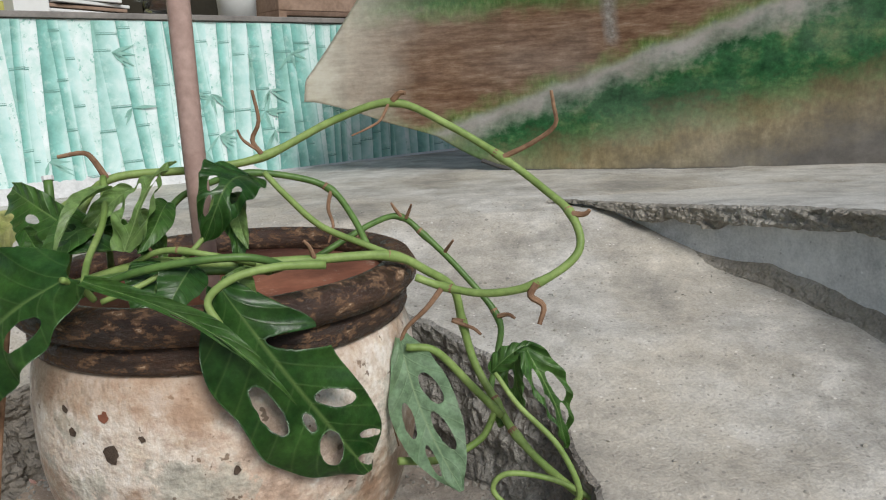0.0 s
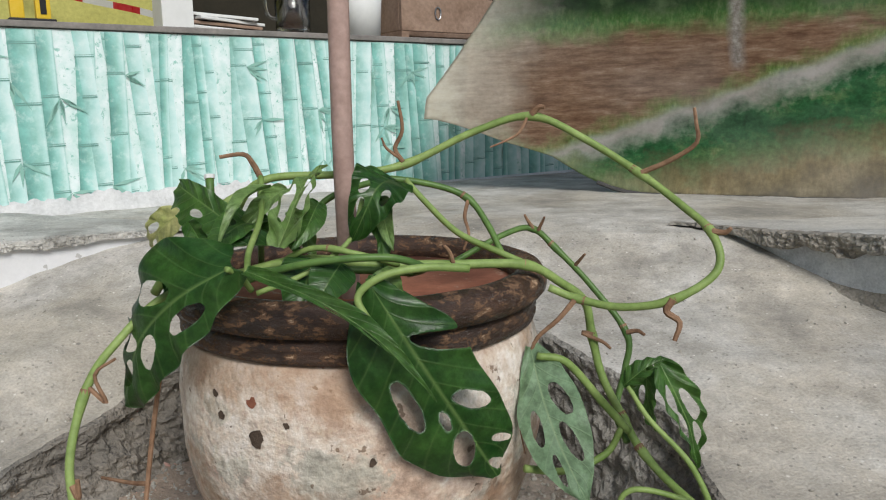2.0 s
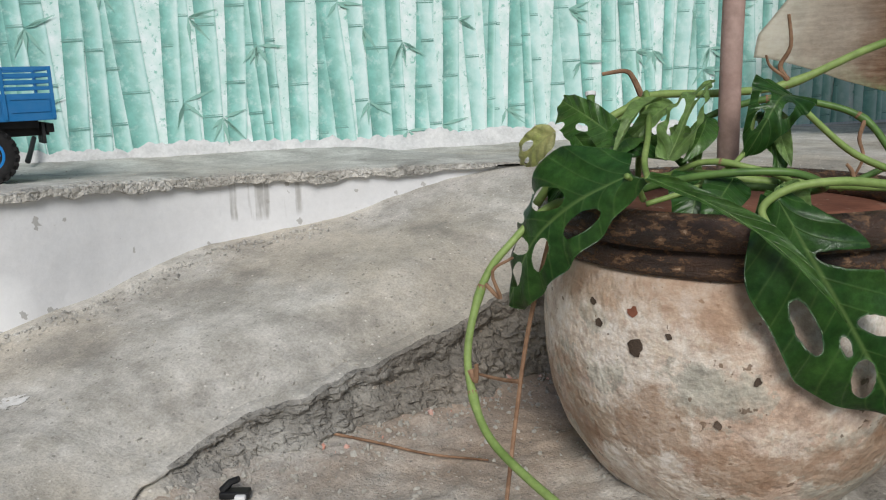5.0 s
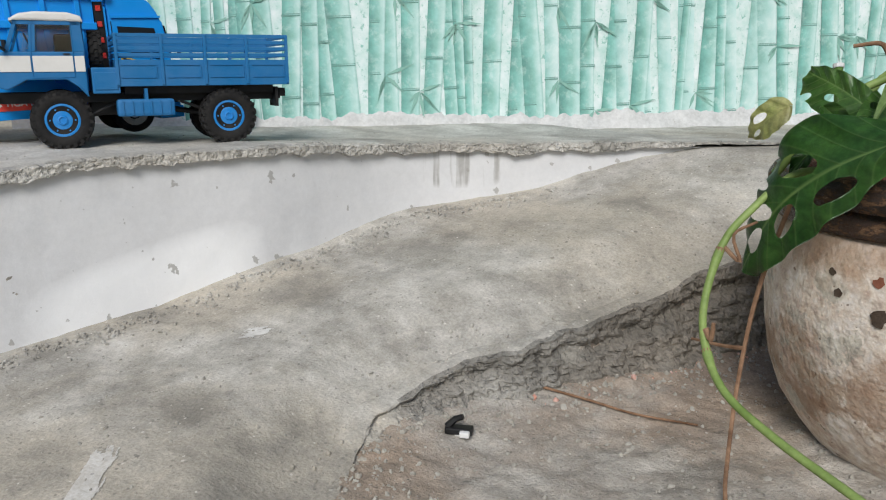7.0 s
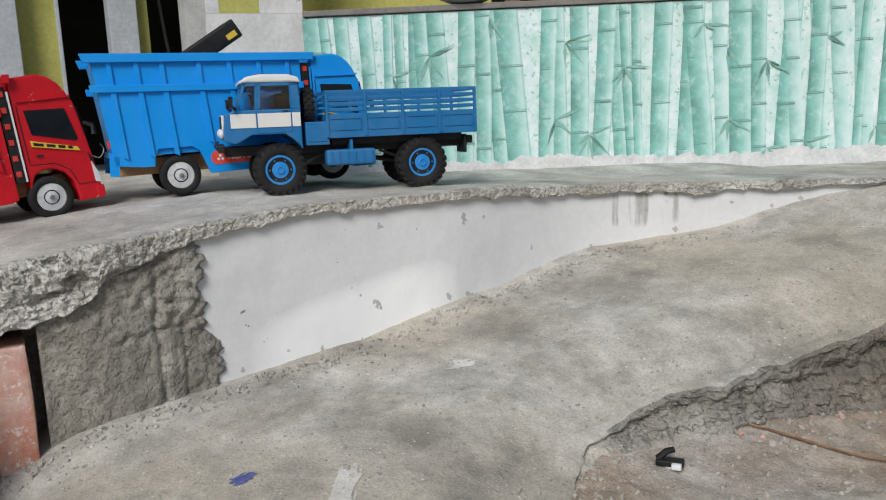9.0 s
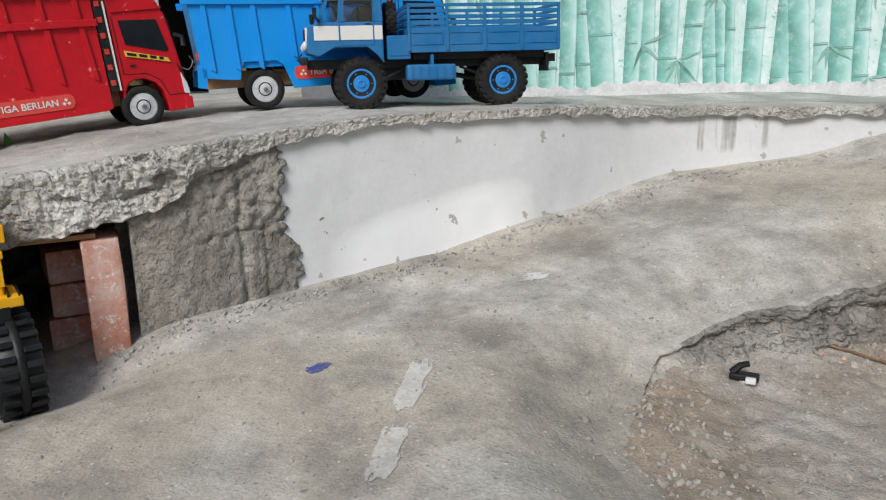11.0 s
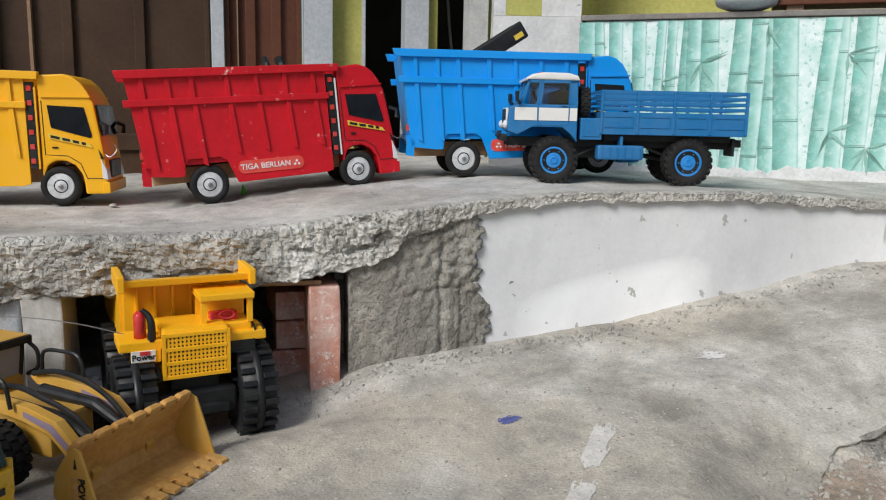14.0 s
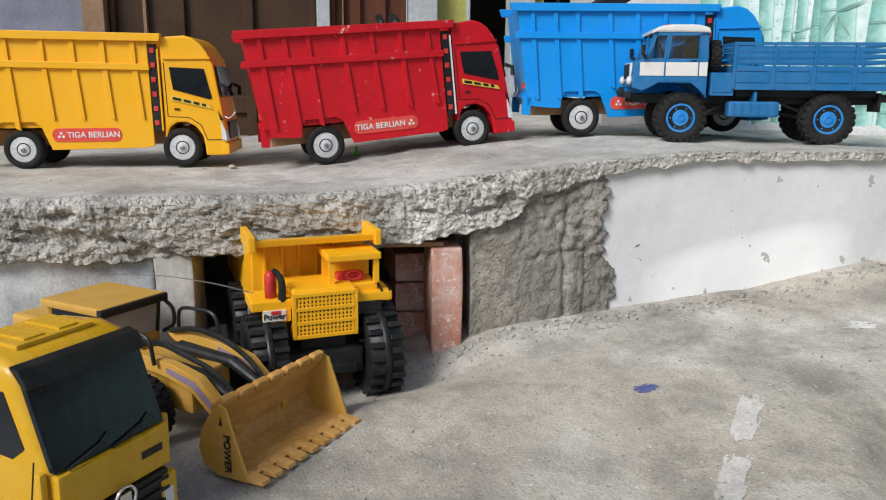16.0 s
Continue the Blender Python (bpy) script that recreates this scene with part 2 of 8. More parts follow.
PIT = ((-0.47, 0.235), (-0.515, 0.29), (-0.545, 0.35), (-0.556, 0.43), (-0.54, 0.51), (-0.492, 0.56), (-0.462, 0.62), (-0.435, 0.69), (-0.39, 0.755), (-0.37, 0.84), (-0.25, 0.92), (-0.02, 0.9), (0.07, 0.84), (0.145, 0.76), (0.195, 0.65), (0.2, 0.5), (0.15, 0.2), (-0.2, 0.16), (-0.39, 0.2))
EDGE = ((-1.35, -1.3), (-1.22, -0.7), (-1.145, -0.40), (-1.055, -0.02), (-1.025, 0.1), (-1.0, 0.24), (-0.95, 0.43), (-0.905, 0.56), (-0.85, 0.78), (-0.735, 0.905), (-0.60, 1.03), (-0.47, 1.1), (-0.35, 1.16))
EDGE_R = ((0.25, 1.15), (0.36, 1.05), (0.47, 0.918), (0.545, 0.77), (0.62, 0.58), (0.7, 0.2), (0.78, -0.4), (0.85, -1.3))


def inside_by(px, py, poly):
    """Signed distance to a closed outline, above zero inside."""
    d, odd = np.full(px.shape, 9.0), np.zeros(px.shape, bool)
    for (ax, ay), (bx, by) in zip(poly, poly[1:] + poly[:1]):
        ex, ey = bx - ax, by - ay
        t = np.clip(((px - ax) * ex + (py - ay) * ey) / (ex * ex + ey * ey), 0, 1)
        d = np.minimum(d, np.hypot(px - ax - t * ex, py - ay - t * ey))
        crosses = (ay > py) != (by > py)
        odd ^= crosses & (px < ex * (py - ay) / (ey + 1e-12) + ax)
    return np.where(odd, d, -d)


def ground_height(x, y):
    # the slab has sunk along its broken edge
    sunk = 0.038 * smooth01(-0.13, -0.004, inside_by(x, y, PIT)) * smooth01(-0.15, -0.32, x)
    z = knot(ROAD, y) - sunk
    return z - 0.024 * smooth01(-0.88, -0.98, x) * smooth01(0.08, -0.06, y)


def pit_outline():
    """The pit's outline, worn and broken at two scales."""
    q = [(x, y, 0) for x, y in PIT]
    line = spline(q[-2:] + q + q[:2], 14)[28:-28]
    out = []
    for p in line[:-1]:
        a, b = fbm(p.x * 9, p.y * 9, 3.0, 3), fbm(p.x * 9, p.y * 9, 8.0, 3)
        c, d = fbm(p.x * 48, p.y * 48, 1.0, 2), fbm(p.x * 48, p.y * 48, 6.0, 2)
        out.append((p.x + 0.010 * a + 0.005 * c, p.y + 0.010 * b + 0.005 * d))
    return out


def pit_floor(x, y, sd, n1, n2):
    """The rubble lies low round the pot and banks up a little towards the broken edge."""
    bank = 0.014 * smooth01(0.10, 0.0, sd)
    return 0.088 + bank + 0.004 * n1 + 0.004 * n2


PITLINE = pit_outline()


def build_ground():
    xs = np.concatenate([np.arange(-2.6, -1.25, 0.05), np.arange(-1.25, 0.75, 0.0048), np.arange(0.75, 2.4, 0.05)])
    ys = np.concatenate([np.arange(-2.0, -0.5, 0.05), np.arange(-0.5, 1.25, 0.0048), np.arange(1.25, 3.0, 0.05)])
    gx, gy = np.meshgrid(xs, ys)
    flat = np.array([[fbm(x * 3.1, y * 3.1), fbm(x * 22, y * 22, 4.0, 5), fbm(x * 60, y * 60, 9.0, 3)] for x, y in zip(gx.ravel(), gy.ravel())])
    n1, n2, n3 = (flat[:, k].reshape(gx.shape) for k in range(3))
    z = ground_height(gx, gy) + 0.004 * n1 + 0.0016 * n2
    sd = inside_by(gx, gy, PITLINE)
    pit = pit_floor(gx, gy, sd, n1, n2) + 0.003 * n3
    cut = smooth01(-0.012, -0.003, sd)
    z = np.where(pit < z, z * (1 - cut) + pit * cut, z)
    verts = np.stack([gx, gy, z], -1).reshape(-1, 3)
    w = len(xs)
    i = np.arange(w * len(ys)).reshape(len(ys), w)
    faces = np.stack([i[:-1, :-1], i[:-1, 1:], i[1:, 1:], i[1:, :-1]], -1).reshape(-1, 4)
    me = bpy.data.meshes.new("ground")
    me.from_pydata(verts.tolist(), [], faces.tolist())
    for m in (M_ROAD, M_RUBBLE):
        me.materials.append(m)
    kind = np.where(cut[:-1, :-1].ravel() > 0.2, 1, 0)
    me.polygons.foreach_set("material_index", kind.astype(np.int32))
    me.shade_smooth()
    return tagged(new("ground", me), "grey cement ramp with a broken rubble pit", "ground", kind="structure")


build_ground()


def build_pit_edge():
    """The broken face round the pit: cracked slab edge above, crumbling rubble towards its foot."""
    ring = [Vector((x, y, 0)) for x, y in PITLINE]
    ring.append(ring[0])
    line = [ring[0]]
    for p, q in zip(ring, ring[1:]):
        steps = max(1, int((q - p).length / 0.0035))
        line += [p.lerp(q, k / steps) for k in range(1, steps + 1)]
    n = len(line)
    bm = bmesh.new()
    rows, s = [], 0.0
    for k, p in enumerate(line[:-1]):
        d = (line[(k + 5) % (n - 1)] - line[(k - 5) % (n - 1)]).normalized()
        o = Vector((d.y, -d.x, 0))
        if inside_by(np.array(p.x + o.x * 0.02), np.array(p.y + o.y * 0.02), PITLINE) < 0:
            o = -o
        s += 0.0035
        n1, n2 = fbm(p.x * 3.1, p.y * 3.1), fbm(p.x * 22, p.y * 22, 4.0, 5)
        top = float(ground_height(np.array(p.x), np.array(p.y))) + 0.004 * n1 + 0.0016 * n2
        low = min(float(pit_floor(p.x, p.y, 0.0, n1, n2)) - 0.006, top - 0.004)
        row = []
        for off, dz in ((-0.026, -0.0015), (-0.022, 0.0008), (-0.014, 0.0010), (-0.006, 0.0006)):
            q = p + o * (off + 0.002 * fbm(p.x * 60, p.y * 60, off * 90, 2))
            g = float(ground_height(np.array(q.x), np.array(q.y))) + 0.004 * fbm(q.x * 3.1, q.y * 3.1) + 0.0016 * fbm(q.x * 22, q.y * 22, 4.0, 5)
            row.append((q.x, q.y, g + dz))
        lean = 0.010 + 0.022 * max(0.0, 0.5 + fbm(s * 5, 4.0, 0.0, 3))
        for j in range(25):
            v = j / 24
            z = top - 0.0015 + (low - top) * v
            near = noise.voronoi((p.x * 42, p.y * 42, z * 75))[0]
            small = noise.voronoi((p.x * 110, p.y * 110, z * 170))[0]
            crumb = min(1, (near[1] - near[0]) * 2.2) + 0.5 * min(1, (small[1] - small[0]) * 2) - 0.7 + 0.9 * fbm(p.x * 20, p.y * 20, z * 70, 3)
            hollow = -0.006 * math.exp(-((v - 0.3 - 0.2 * fbm(s * 7, 9.0)) / 0.12) ** 2)
            q = p + o * (lean * v * v + hollow + 0.0055 * crumb * min(1, 0.35 + v * 4))
            row.append((q.x, q.y, z + 0.0015 * fbm(s * 80, v * 9, 2.0, 2)))
        rows.append([bm.verts.new(q) for q in row])
    for a, b in zip(rows, rows[1:] + rows[:1]):
        for j in range(len(a) - 1):
            f = bm.faces.new((a[j], a[j + 1], b[j + 1], b[j]))
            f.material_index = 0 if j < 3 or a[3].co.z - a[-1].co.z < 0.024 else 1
            f.smooth = j < 3
    bmesh.ops.recalc_face_normals(bm, faces=bm.faces)
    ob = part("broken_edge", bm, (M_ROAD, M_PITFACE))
    tagged(ob, "crumbling broken cement edge round the rubble pit", "ground edge", kind="structure")


build_pit_edge()


def along(edge, step):
    pts = spline([(x, y, 0) for x, y in edge], 160)
    out, gap = [pts[0]], 0
    for a, b in zip(pts, pts[1:]):
        gap += (b - a).length
        if gap >= step:
            out.append(b)
            gap = 0
    return out


def normals(line, side):
    out = []
    for k in range(len(line)):
        d = (line[min(k + 1, len(line) - 1)] - line[max(k - 1, 0)]).normalized()
        out.append(Vector((d.y, -d.x, 0)) * side)
    return out


def lip_depth(y, s):
    """How far the mortar lip hangs down, at a place along the edge."""
    thick = knot(((-2, 0.075), (-0.02, 0.078), (0.06, 0.07), (0.13, 0.035), (0.2, 0.02), (0.26, 0.013), (0.5, 0.012), (0.8, 0.016), (1.0, 0.016), (1.2, 0.012)), y)
    loose = float(smooth01(0.0, 0.2, y))
    return float(thick) * (1 + (0.10 + 0.35 * loose) * fbm(s * 16, 3.3, 0.0, 3)) + 0.005 * max(0, fbm(s * 60, 1.7))


def build_ledge(name, edge, side, away, lip, label, mat, full=False, level=LEDGE):
    """The ledge's top and its ragged mortar lip, as one sheet across the edge."""
    line = along(edge, 0.0028)
    outward = normals(line, side)
    bm = bmesh.new()
    uvw = []
    steps = [1.5, 1.0, 0.75, 0.55, 0.42, 0.32, 0.24, 0.18, 0.13, 0.09, 0.06, 0.04, 0.025, 0.014, 0.006]
    s = 0.0
    for k, (p, o) in enumerate(zip(line, outward)):
        if k:
            s += (p - line[k - 1]).length
        row = []
        fade = 1.0 - float(smooth01(1.02, 1.12, p.y)) * 0.8
        for w in steps:
            q = p + Vector(away) * w
            rise = 0.012 * float(smooth01(0.12, 0.0, (q.x + 1.427) * 0.68 - (q.y - 0.70) * 0.733)) if side > 0 else 0
            row.append((q.x, q.y, float(knot(level, q.y)) + rise + 0.0018 * fbm(q.x * 20, q.y * 20) + 0.003 * fbm(q.x * 4, q.y * 4)))
        top = float(knot(level, p.y))
        d = lip(p.y, s) * fade
        heavy = 0.7 if full else float(smooth01(0.24, 0.06, p.y))
        rough = 0.0016 + 0.0022 * heavy
        bulge = 0.0055 + 0.0065 * heavy
        prof = [(bulge * min(1, (k2 / 3) ** 0.6, ((26 - k2) / 2.0) ** 0.5 + 0.35), k2 / 26) for k2 in range(27)] + [(-0.004, 1.02), (-0.035, 1.0)]
        for j, (out, dep) in enumerate(prof):
            z = top - dep * d
            near = noise.voronoi((s * 62, z * 62, 1.5))[0]
            small = noise.voronoi((s * 150, z * 150, 4.5))[0]
            crumb = 1.1 * min(1, (near[1] - near[0]) * 2.2) + 0.7 * min(1, (small[1] - small[0]) * 2.0) + 0.9 * fbm(s * 14, z * 22, 0.0, 3) - 0.9
            gap = -2.6 * float(smooth01(0.18, 0.42, fbm(s * 11, z * 30, 12.0, 3))) * heavy
            q = p + o * (out + (rough * (crumb + gap) * (0.5 if j == 0 else 1) if j < 28 else 0))
            row.append((q.x, q.y, z + (0.0016 * fbm(s * 90, 3.0, 2.0, 2) if j < 4 else 0) + (rough * 0.4 * fbm(s * 90, j * 0.9, 2.0, 2) if 0 < j < 27 else 0)))
        uvw.append([bm.verts.new(v) for v in row])
    for a, b in zip(uvw, uvw[1:]):
        for j in range(len(a) - 1):
            f = bm.faces.new((a[j], a[j + 1], b[j + 1], b[j]))
            f.material_index = 0 if j < len(steps) - 1 else 1
            f.smooth = j < len(steps) + 1
    bmesh.ops.recalc_face_normals(bm, faces=bm.faces)
    ob = part(name, bm, (M_LEDGE, mat))
    return tagged(ob, label, "ledge", kind="structure")


build_ledge("ledge_1", EDGE, 1, (-1, 0.15, 0), lip_depth, "grey cement ledge with a ragged mortar lip", M_MORTAR)
build_ledge("ledge_2", EDGE_R, 1, (1, 0.2, 0), lambda y, s: 0.025 * (1 + 0.3 * fbm(s * 18, 8.1)), "grey cement ledge with a broken lip", M_DARKMORTAR, True, RIGHT)


def build_face(name, edge, side, y0, y1, mat, label, back=0.006, relief=0.0008, foot=0.03, extra=None, step=0.006, up=40, level=LEDGE):
    line = along(edge, step)
    outward = normals(line, side)
    bm = bmesh.new()
    rows = []
    s = 0.0
    for k, (p, o) in enumerate(zip(line, outward)):
        if k:
            s += (p - line[k - 1]).length
        if not y0 <= p.y <= y1:
            continue
        lo, hi = float(ground_height(np.array(p.x), np.array(p.y))) - foot, float(knot(level, p.y)) - 0.008
        row = []
        for j in range(up + 1):
            z = lo + (hi - lo) * j / up
            q = p + o * (relief * fbm(s * 30, z * 30, 1.0, 4) - back + (extra(p.y, (z - lo) / (hi - lo), s) if extra else 0))
            row.append(bm.verts.new((q.x, q.y, z)))
        row.append(bm.verts.new(p - o * 0.07 + Vector((0, 0, hi))))
        row.append(bm.verts.new(p - o * 0.07 + Vector((0, 0, lo))))
        rows.append(row)
    for a, b in zip(rows, rows[1:]):
        for j in range(len(a)):
            f = bm.faces.new((a[j], b[j], b[(j + 1) % len(a)], a[(j + 1) % len(a)]))
            f.smooth = j < up
    bm.faces.new(rows[0]), bm.faces.new(rows[-1][::-1])
    bmesh.ops.recalc_face_normals(bm, faces=bm.faces)
    return tagged(part(name, bm, mat), label, "wall", kind="structure")


def patch(y, v, s):
    """Mortar smeared over the corner: crumbly above, trowelled with upright grooves below, torn at its edge."""
    edge = 0.212 + 0.028 * (1 - v) + 0.022 * fbm(v * 5, 2.0) + 0.009 * fbm(v * 22, 5.0)
    skin = 0.0125 * float(smooth01(edge, edge - 0.012, y))
    near = noise.voronoi((s * 55, v * 11, 2.5))[0]
    crumb = min(1, (near[1] - near[0]) * 2.0) - 0.5
    rough = 0.25 + 0.75 * max(float(smooth01(0.5, 0.75, v + 0.2 * fbm(s * 9, v * 3, 4.0))), float(smooth01(edge - 0.05, edge - 0.02, y)))
    groove = 0.0
    for y0, deep, low, high in ((0.155, 0.006, 0.0, 0.85), (0.185, 0.005, 0.0, 0.6), (0.175, 0.003, 0.3, 0.7)):
        off = (y - y0 - 0.004 * fbm(v * 6, y0 * 50)) / 0.0028
        groove -= deep * math.exp(-off * off) * float(smooth01(low - 0.05, low, v) * smooth01(high, high - 0.1, v))
    crack = (v - 0.52 - 0.05 * fbm(y * 40, 1.0)) / 0.012
    groove -= 0.004 * math.exp(-crack * crack) * float(smooth01(0.09, 0.12, y))
    return skin + groove + 0.006 * fbm(s * 14, v * 2.5, 3.0, 3) + rough * (0.005 * crumb + 0.004 * fbm(s * 70, v * 16, 6.0, 3))


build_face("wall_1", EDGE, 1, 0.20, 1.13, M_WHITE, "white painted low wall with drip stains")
build_face("wall_2", EDGE, 1, 0.028, 0.275, M_DARKMORTAR, "rough brown-grey mortar patch round the corner", 0.012, 0.001, 0.03, patch, 0.0028, 84)
build_face("wall_3", EDGE, 1, -1.3, -0.362, M_BLOCK, "pale grey painted block wall under the ledge")
build_face("wall_4", EDGE_R, 1, -1.3, 1.13, M_BLOCK, "speckled grey cement wall under the ledge", level=RIGHT)


def build_foot():
    """A dark mortar fillet between the speckled wall and the ramp."""
    line = along(EDGE_R, 0.004)
    bm = bmesh.new()
    rows, s = [], 0.0
    for k, (p, o) in enumerate(zip(line, normals(line, 1))):
        s += 0.004
        if not -1.2 < p.y < 1.0:
            continue
        g = float(ground_height(np.array(p.x), np.array(p.y)))
        h = 0.024 * (1 + 0.3 * fbm(s * 10, 1.0)) * float(smooth01(1.0, 0.9, p.y))
        row = []
        for j in range(13):
            v = j / 12
            crumb = fbm(s * 70, v * 4, 2.0, 3) + 0.8 * fbm(s * 22, v * 2, 5.0, 3)
            q = p + o * (-0.008 + 0.018 * v ** 0.7 + 0.0022 * crumb * min(1, v * 4))
            row.append(bm.verts.new((q.x, q.y, g + h * (1 - v) - 0.006 * v)))
        rows.append(row)
    for a, b in zip(rows, rows[1:]):
        for j in range(12):
            bm.faces.new((a[j], a[j + 1], b[j + 1], b[j]))
    bmesh.ops.recalc_face_normals(bm, faces=bm.faces)
    tagged(part("trim", bm, M_DARKMORTAR), "dark rough mortar along the foot of the speckled wall", "mortar", kind="structure")


build_foot()


# ---- bamboo-print wall behind the ledge ----
W0, W1 = Vector((-1.427, 0.70, 0)), Vector((0.35, 2.35, 0))
WD = (W1 - W0).normalized()
WN = Vector((WD.y, -WD.x, 0))
WALL = Matrix(((WD.x, WN.x, 0, W0.x), (WD.y, WN.y, 0, W0.y), (0, 0, 1, 0), (0, 0, 0, 1)))  # x along, y towards the ledge, z up
WLEN = (W1 - W0).length


def print_material(name, stops, rough=0.42):
    """Ink across a printed stalk: tone runs over its width, with blotches."""
    m, n, l, s = material(name, rough)
    uv = n.new("ShaderNodeUVMap")
    sep = n.new("ShaderNodeSeparateXYZ")
    l.new(uv.outputs[0], sep.inputs[0])
    tone = ramp(n, l, sep.outputs[0], stops)
    v = coords(n, l)
    f = noise_node(n, l, v, 45, 7, 0.7)
    tone = mix(n, l, ramp(n, l, f, ((0.52, 0.0), (0.72, 0.5))), tone, (0.74, 0.87, 0.84))
    tone = mix(n, l, 0.5, tone, ramp(n, l, noise_node(n, l, v, 18, 6, 0.7), ((0.35, 0.25), (0.65, 0.75))), "OVERLAY")
    s.inputs["Specular IOR Level"].default_value = 0.3
    l.new(tone, s.inputs["Base Color"])
    return m


M_STALK = print_material("printed_bamboo", ((0.0, (0.15, 0.36, 0.315)), (0.22, (0.20, 0.46, 0.405)), (0.6, (0.33, 0.60, 0.54)), (0.9, (0.54, 0.75, 0.715)), (1.0, (0.35, 0.60, 0.55))))
M_STALK_PALE = print_material("printed_pale_bamboo", ((0.0, (0.28, 0.53, 0.48)), (0.5, (0.46, 0.69, 0.65)), (1.0, (0.62, 0.81, 0.79))))
M_NODE = plain("printed_node_ink", (0.17, 0.37, 0.32), 0.45)
M_LEAFINK = plain("printed_leaf_ink", (0.27, 0.52, 0.44), 0.45)
M_SHEET = mottled("printed_sheet", (0.46, 0.70, 0.64), (0.82, 0.89, 0.90), 0.5, 24, 90, 0.0, (0.28, 0.55, 0.48), 0.56, 0.0, 0.35)
M_SILL = mottled("grey_sill", (0.16, 0.15, 0.14), (0.26, 0.24, 0.22), 0.8, 20, 120, 0.001)


def quad(bm, uvl, pts, index, us=(0, 1, 1, 0)):
    f = bm.faces.new([bm.verts.new(p) for p in pts])
    f.material_index = index
    for loop, u in zip(f.loops, us):
        loop[uvl].uv = (u, 0.5)
    return f


def build_bamboo_wall():
    rng = random.Random(5)
    wall = tagged(new("wall_5"), "low wall covered with a green bamboo-print sheet", "wall", kind="structure")
    wall.matrix_world = WALL
    part("core", boxed(0, WLEN, -0.12, -0.004, 0.0, 0.657), M_PLASTER, wall)
    # the sheet bows gently in and out, as it hangs loose
    bm = bmesh.new()
    uvl = bm.loops.layers.uv.new("UVMap")
    bow = lambda x, z: 0.0015 + 0.0018 * math.sin(x * 21) * math.sin(z * 9 + x) + 0.0012 * fbm(x * 14, z * 5)
    cols, rows = int(WLEN / 0.01), 30
    grid = [[bm.verts.new((WLEN * i / cols, bow(WLEN * i / cols, 0.33 + 0.325 * j / rows), 0.33 + 0.325 * j / rows)) for j in range(rows + 1)] for i in range(cols + 1)]
    for a, b in zip(grid, grid[1:]):
        for j in range(rows):
            f = bm.faces.new((a[j], a[j + 1], b[j + 1], b[j]))
            f.smooth = True
    part("sheet", bm, M_SHEET, wall)
    bm = bmesh.new()
    uvl = bm.loops.layers.uv.new("UVMap")
    x, z0, z1 = 0.0, 0.335, 0.654
    layer = 0
    while x < WLEN - 0.05:
        w = rng.choice((0.018, 0.026, 0.030, 0.036, 0.042)) * rng.uniform(0.9, 1.1)
        lean = rng.uniform(-0.03, 0.022)
        pale = rng.random() < 0.3
        layer = (layer + 1) % 3
        lift = 0.0012 + 0.0005 * layer
        cuts = 16
        for k in range(cuts):
            za, zb = z0 + (z1 - z0) * k / cuts, z0 + (z1 - z0) * (k + 1) / cuts
            xa, xb = (x + lean * (z - z0) / (z1 - z0) + 0.002 * math.sin(9 * z + x * 30) for z in (za, zb))
            ps = [(xa, 0, za), (xa + w, 0, za), (xb + w, 0, zb), (xb, 0, zb)]
            quad(bm, uvl, [(px, bow(px, pz) + lift, pz) for px, _, pz in ps], 1 if pale else 0)
        z = z0 + rng.uniform(0.02, 0.14)
        while z < z1 - 0.01:
            xa = x + lean * (z - z0) / (z1 - z0)
            y = bow(xa, z) + lift + 0.0006
            for dz, h in ((0.0, 0.0022), (0.004, 0.0008)):
                quad(bm, uvl, [(xa, y, z + dz), (xa + w, y, z + dz + 0.0012), (xa + w, y, z + dz + h + 0.0012), (xa, y, z + dz + h)], 2)
            if rng.random() < 0.22:
                for _ in range(rng.randint(3, 6)):
                    ang, ln = rng.uniform(-2.4, 0.4), rng.uniform(0.025, 0.06)
                    dx, dz = math.cos(ang) * ln, math.sin(ang) * ln
                    wx, wz = -math.sin(ang) * 0.0035, math.cos(ang) * 0.0035
                    cx, cz = xa + w, z
                    pts = [(cx, cz), (cx + dx * 0.4 + wx, cz + dz * 0.4 + wz), (cx + dx, cz + dz), (cx + dx * 0.4 - wx, cz + dz * 0.4 - wz)]
                    if all(0.0 < px < WLEN and 0.34 < pz < 0.65 for px, pz in pts):
                        quad(bm, uvl, [(px, y + 0.0012, pz) for px, pz in pts], 3)
            z += rng.uniform(0.08, 0.17)
        x += w + rng.choice((-0.004, 0.001, 0.004, 0.014))
    part("print", bm, (M_STALK, M_STALK_PALE, M_NODE, M_LEAFINK), wall)
    # plaster skirt with a torn upper edge
    bm = bmesh.new()
    n = int(WLEN / 0.006)
    rings = []
    for i in range(n + 1):
        x = WLEN * i / n
        q = WALL @ Vector((x, 0, 0))
        base = float(knot(LEDGE, q.y)) - 0.02
        h = (0.048 + 0.010 * fbm(x * 12, 0.5) + 0.008 * fbm(x * 55, 2.0)) * (1 - 0.62 * float(smooth01(1.46, 1.56, x)))
        y0 = 0.014 + 0.004 * fbm(x * 20, 7.0)
        rings.append([bm.verts.new(p) for p in ((x, y0 + 0.014, base), (x, y0 + 0.006, base + 0.022), (x, y0 - 0.002, base + min(0.034, h * 0.7)), (x, y0 - 0.006, base + h * 0.8), (x, 0.004, base + h), (x, -0.003, base + h))])
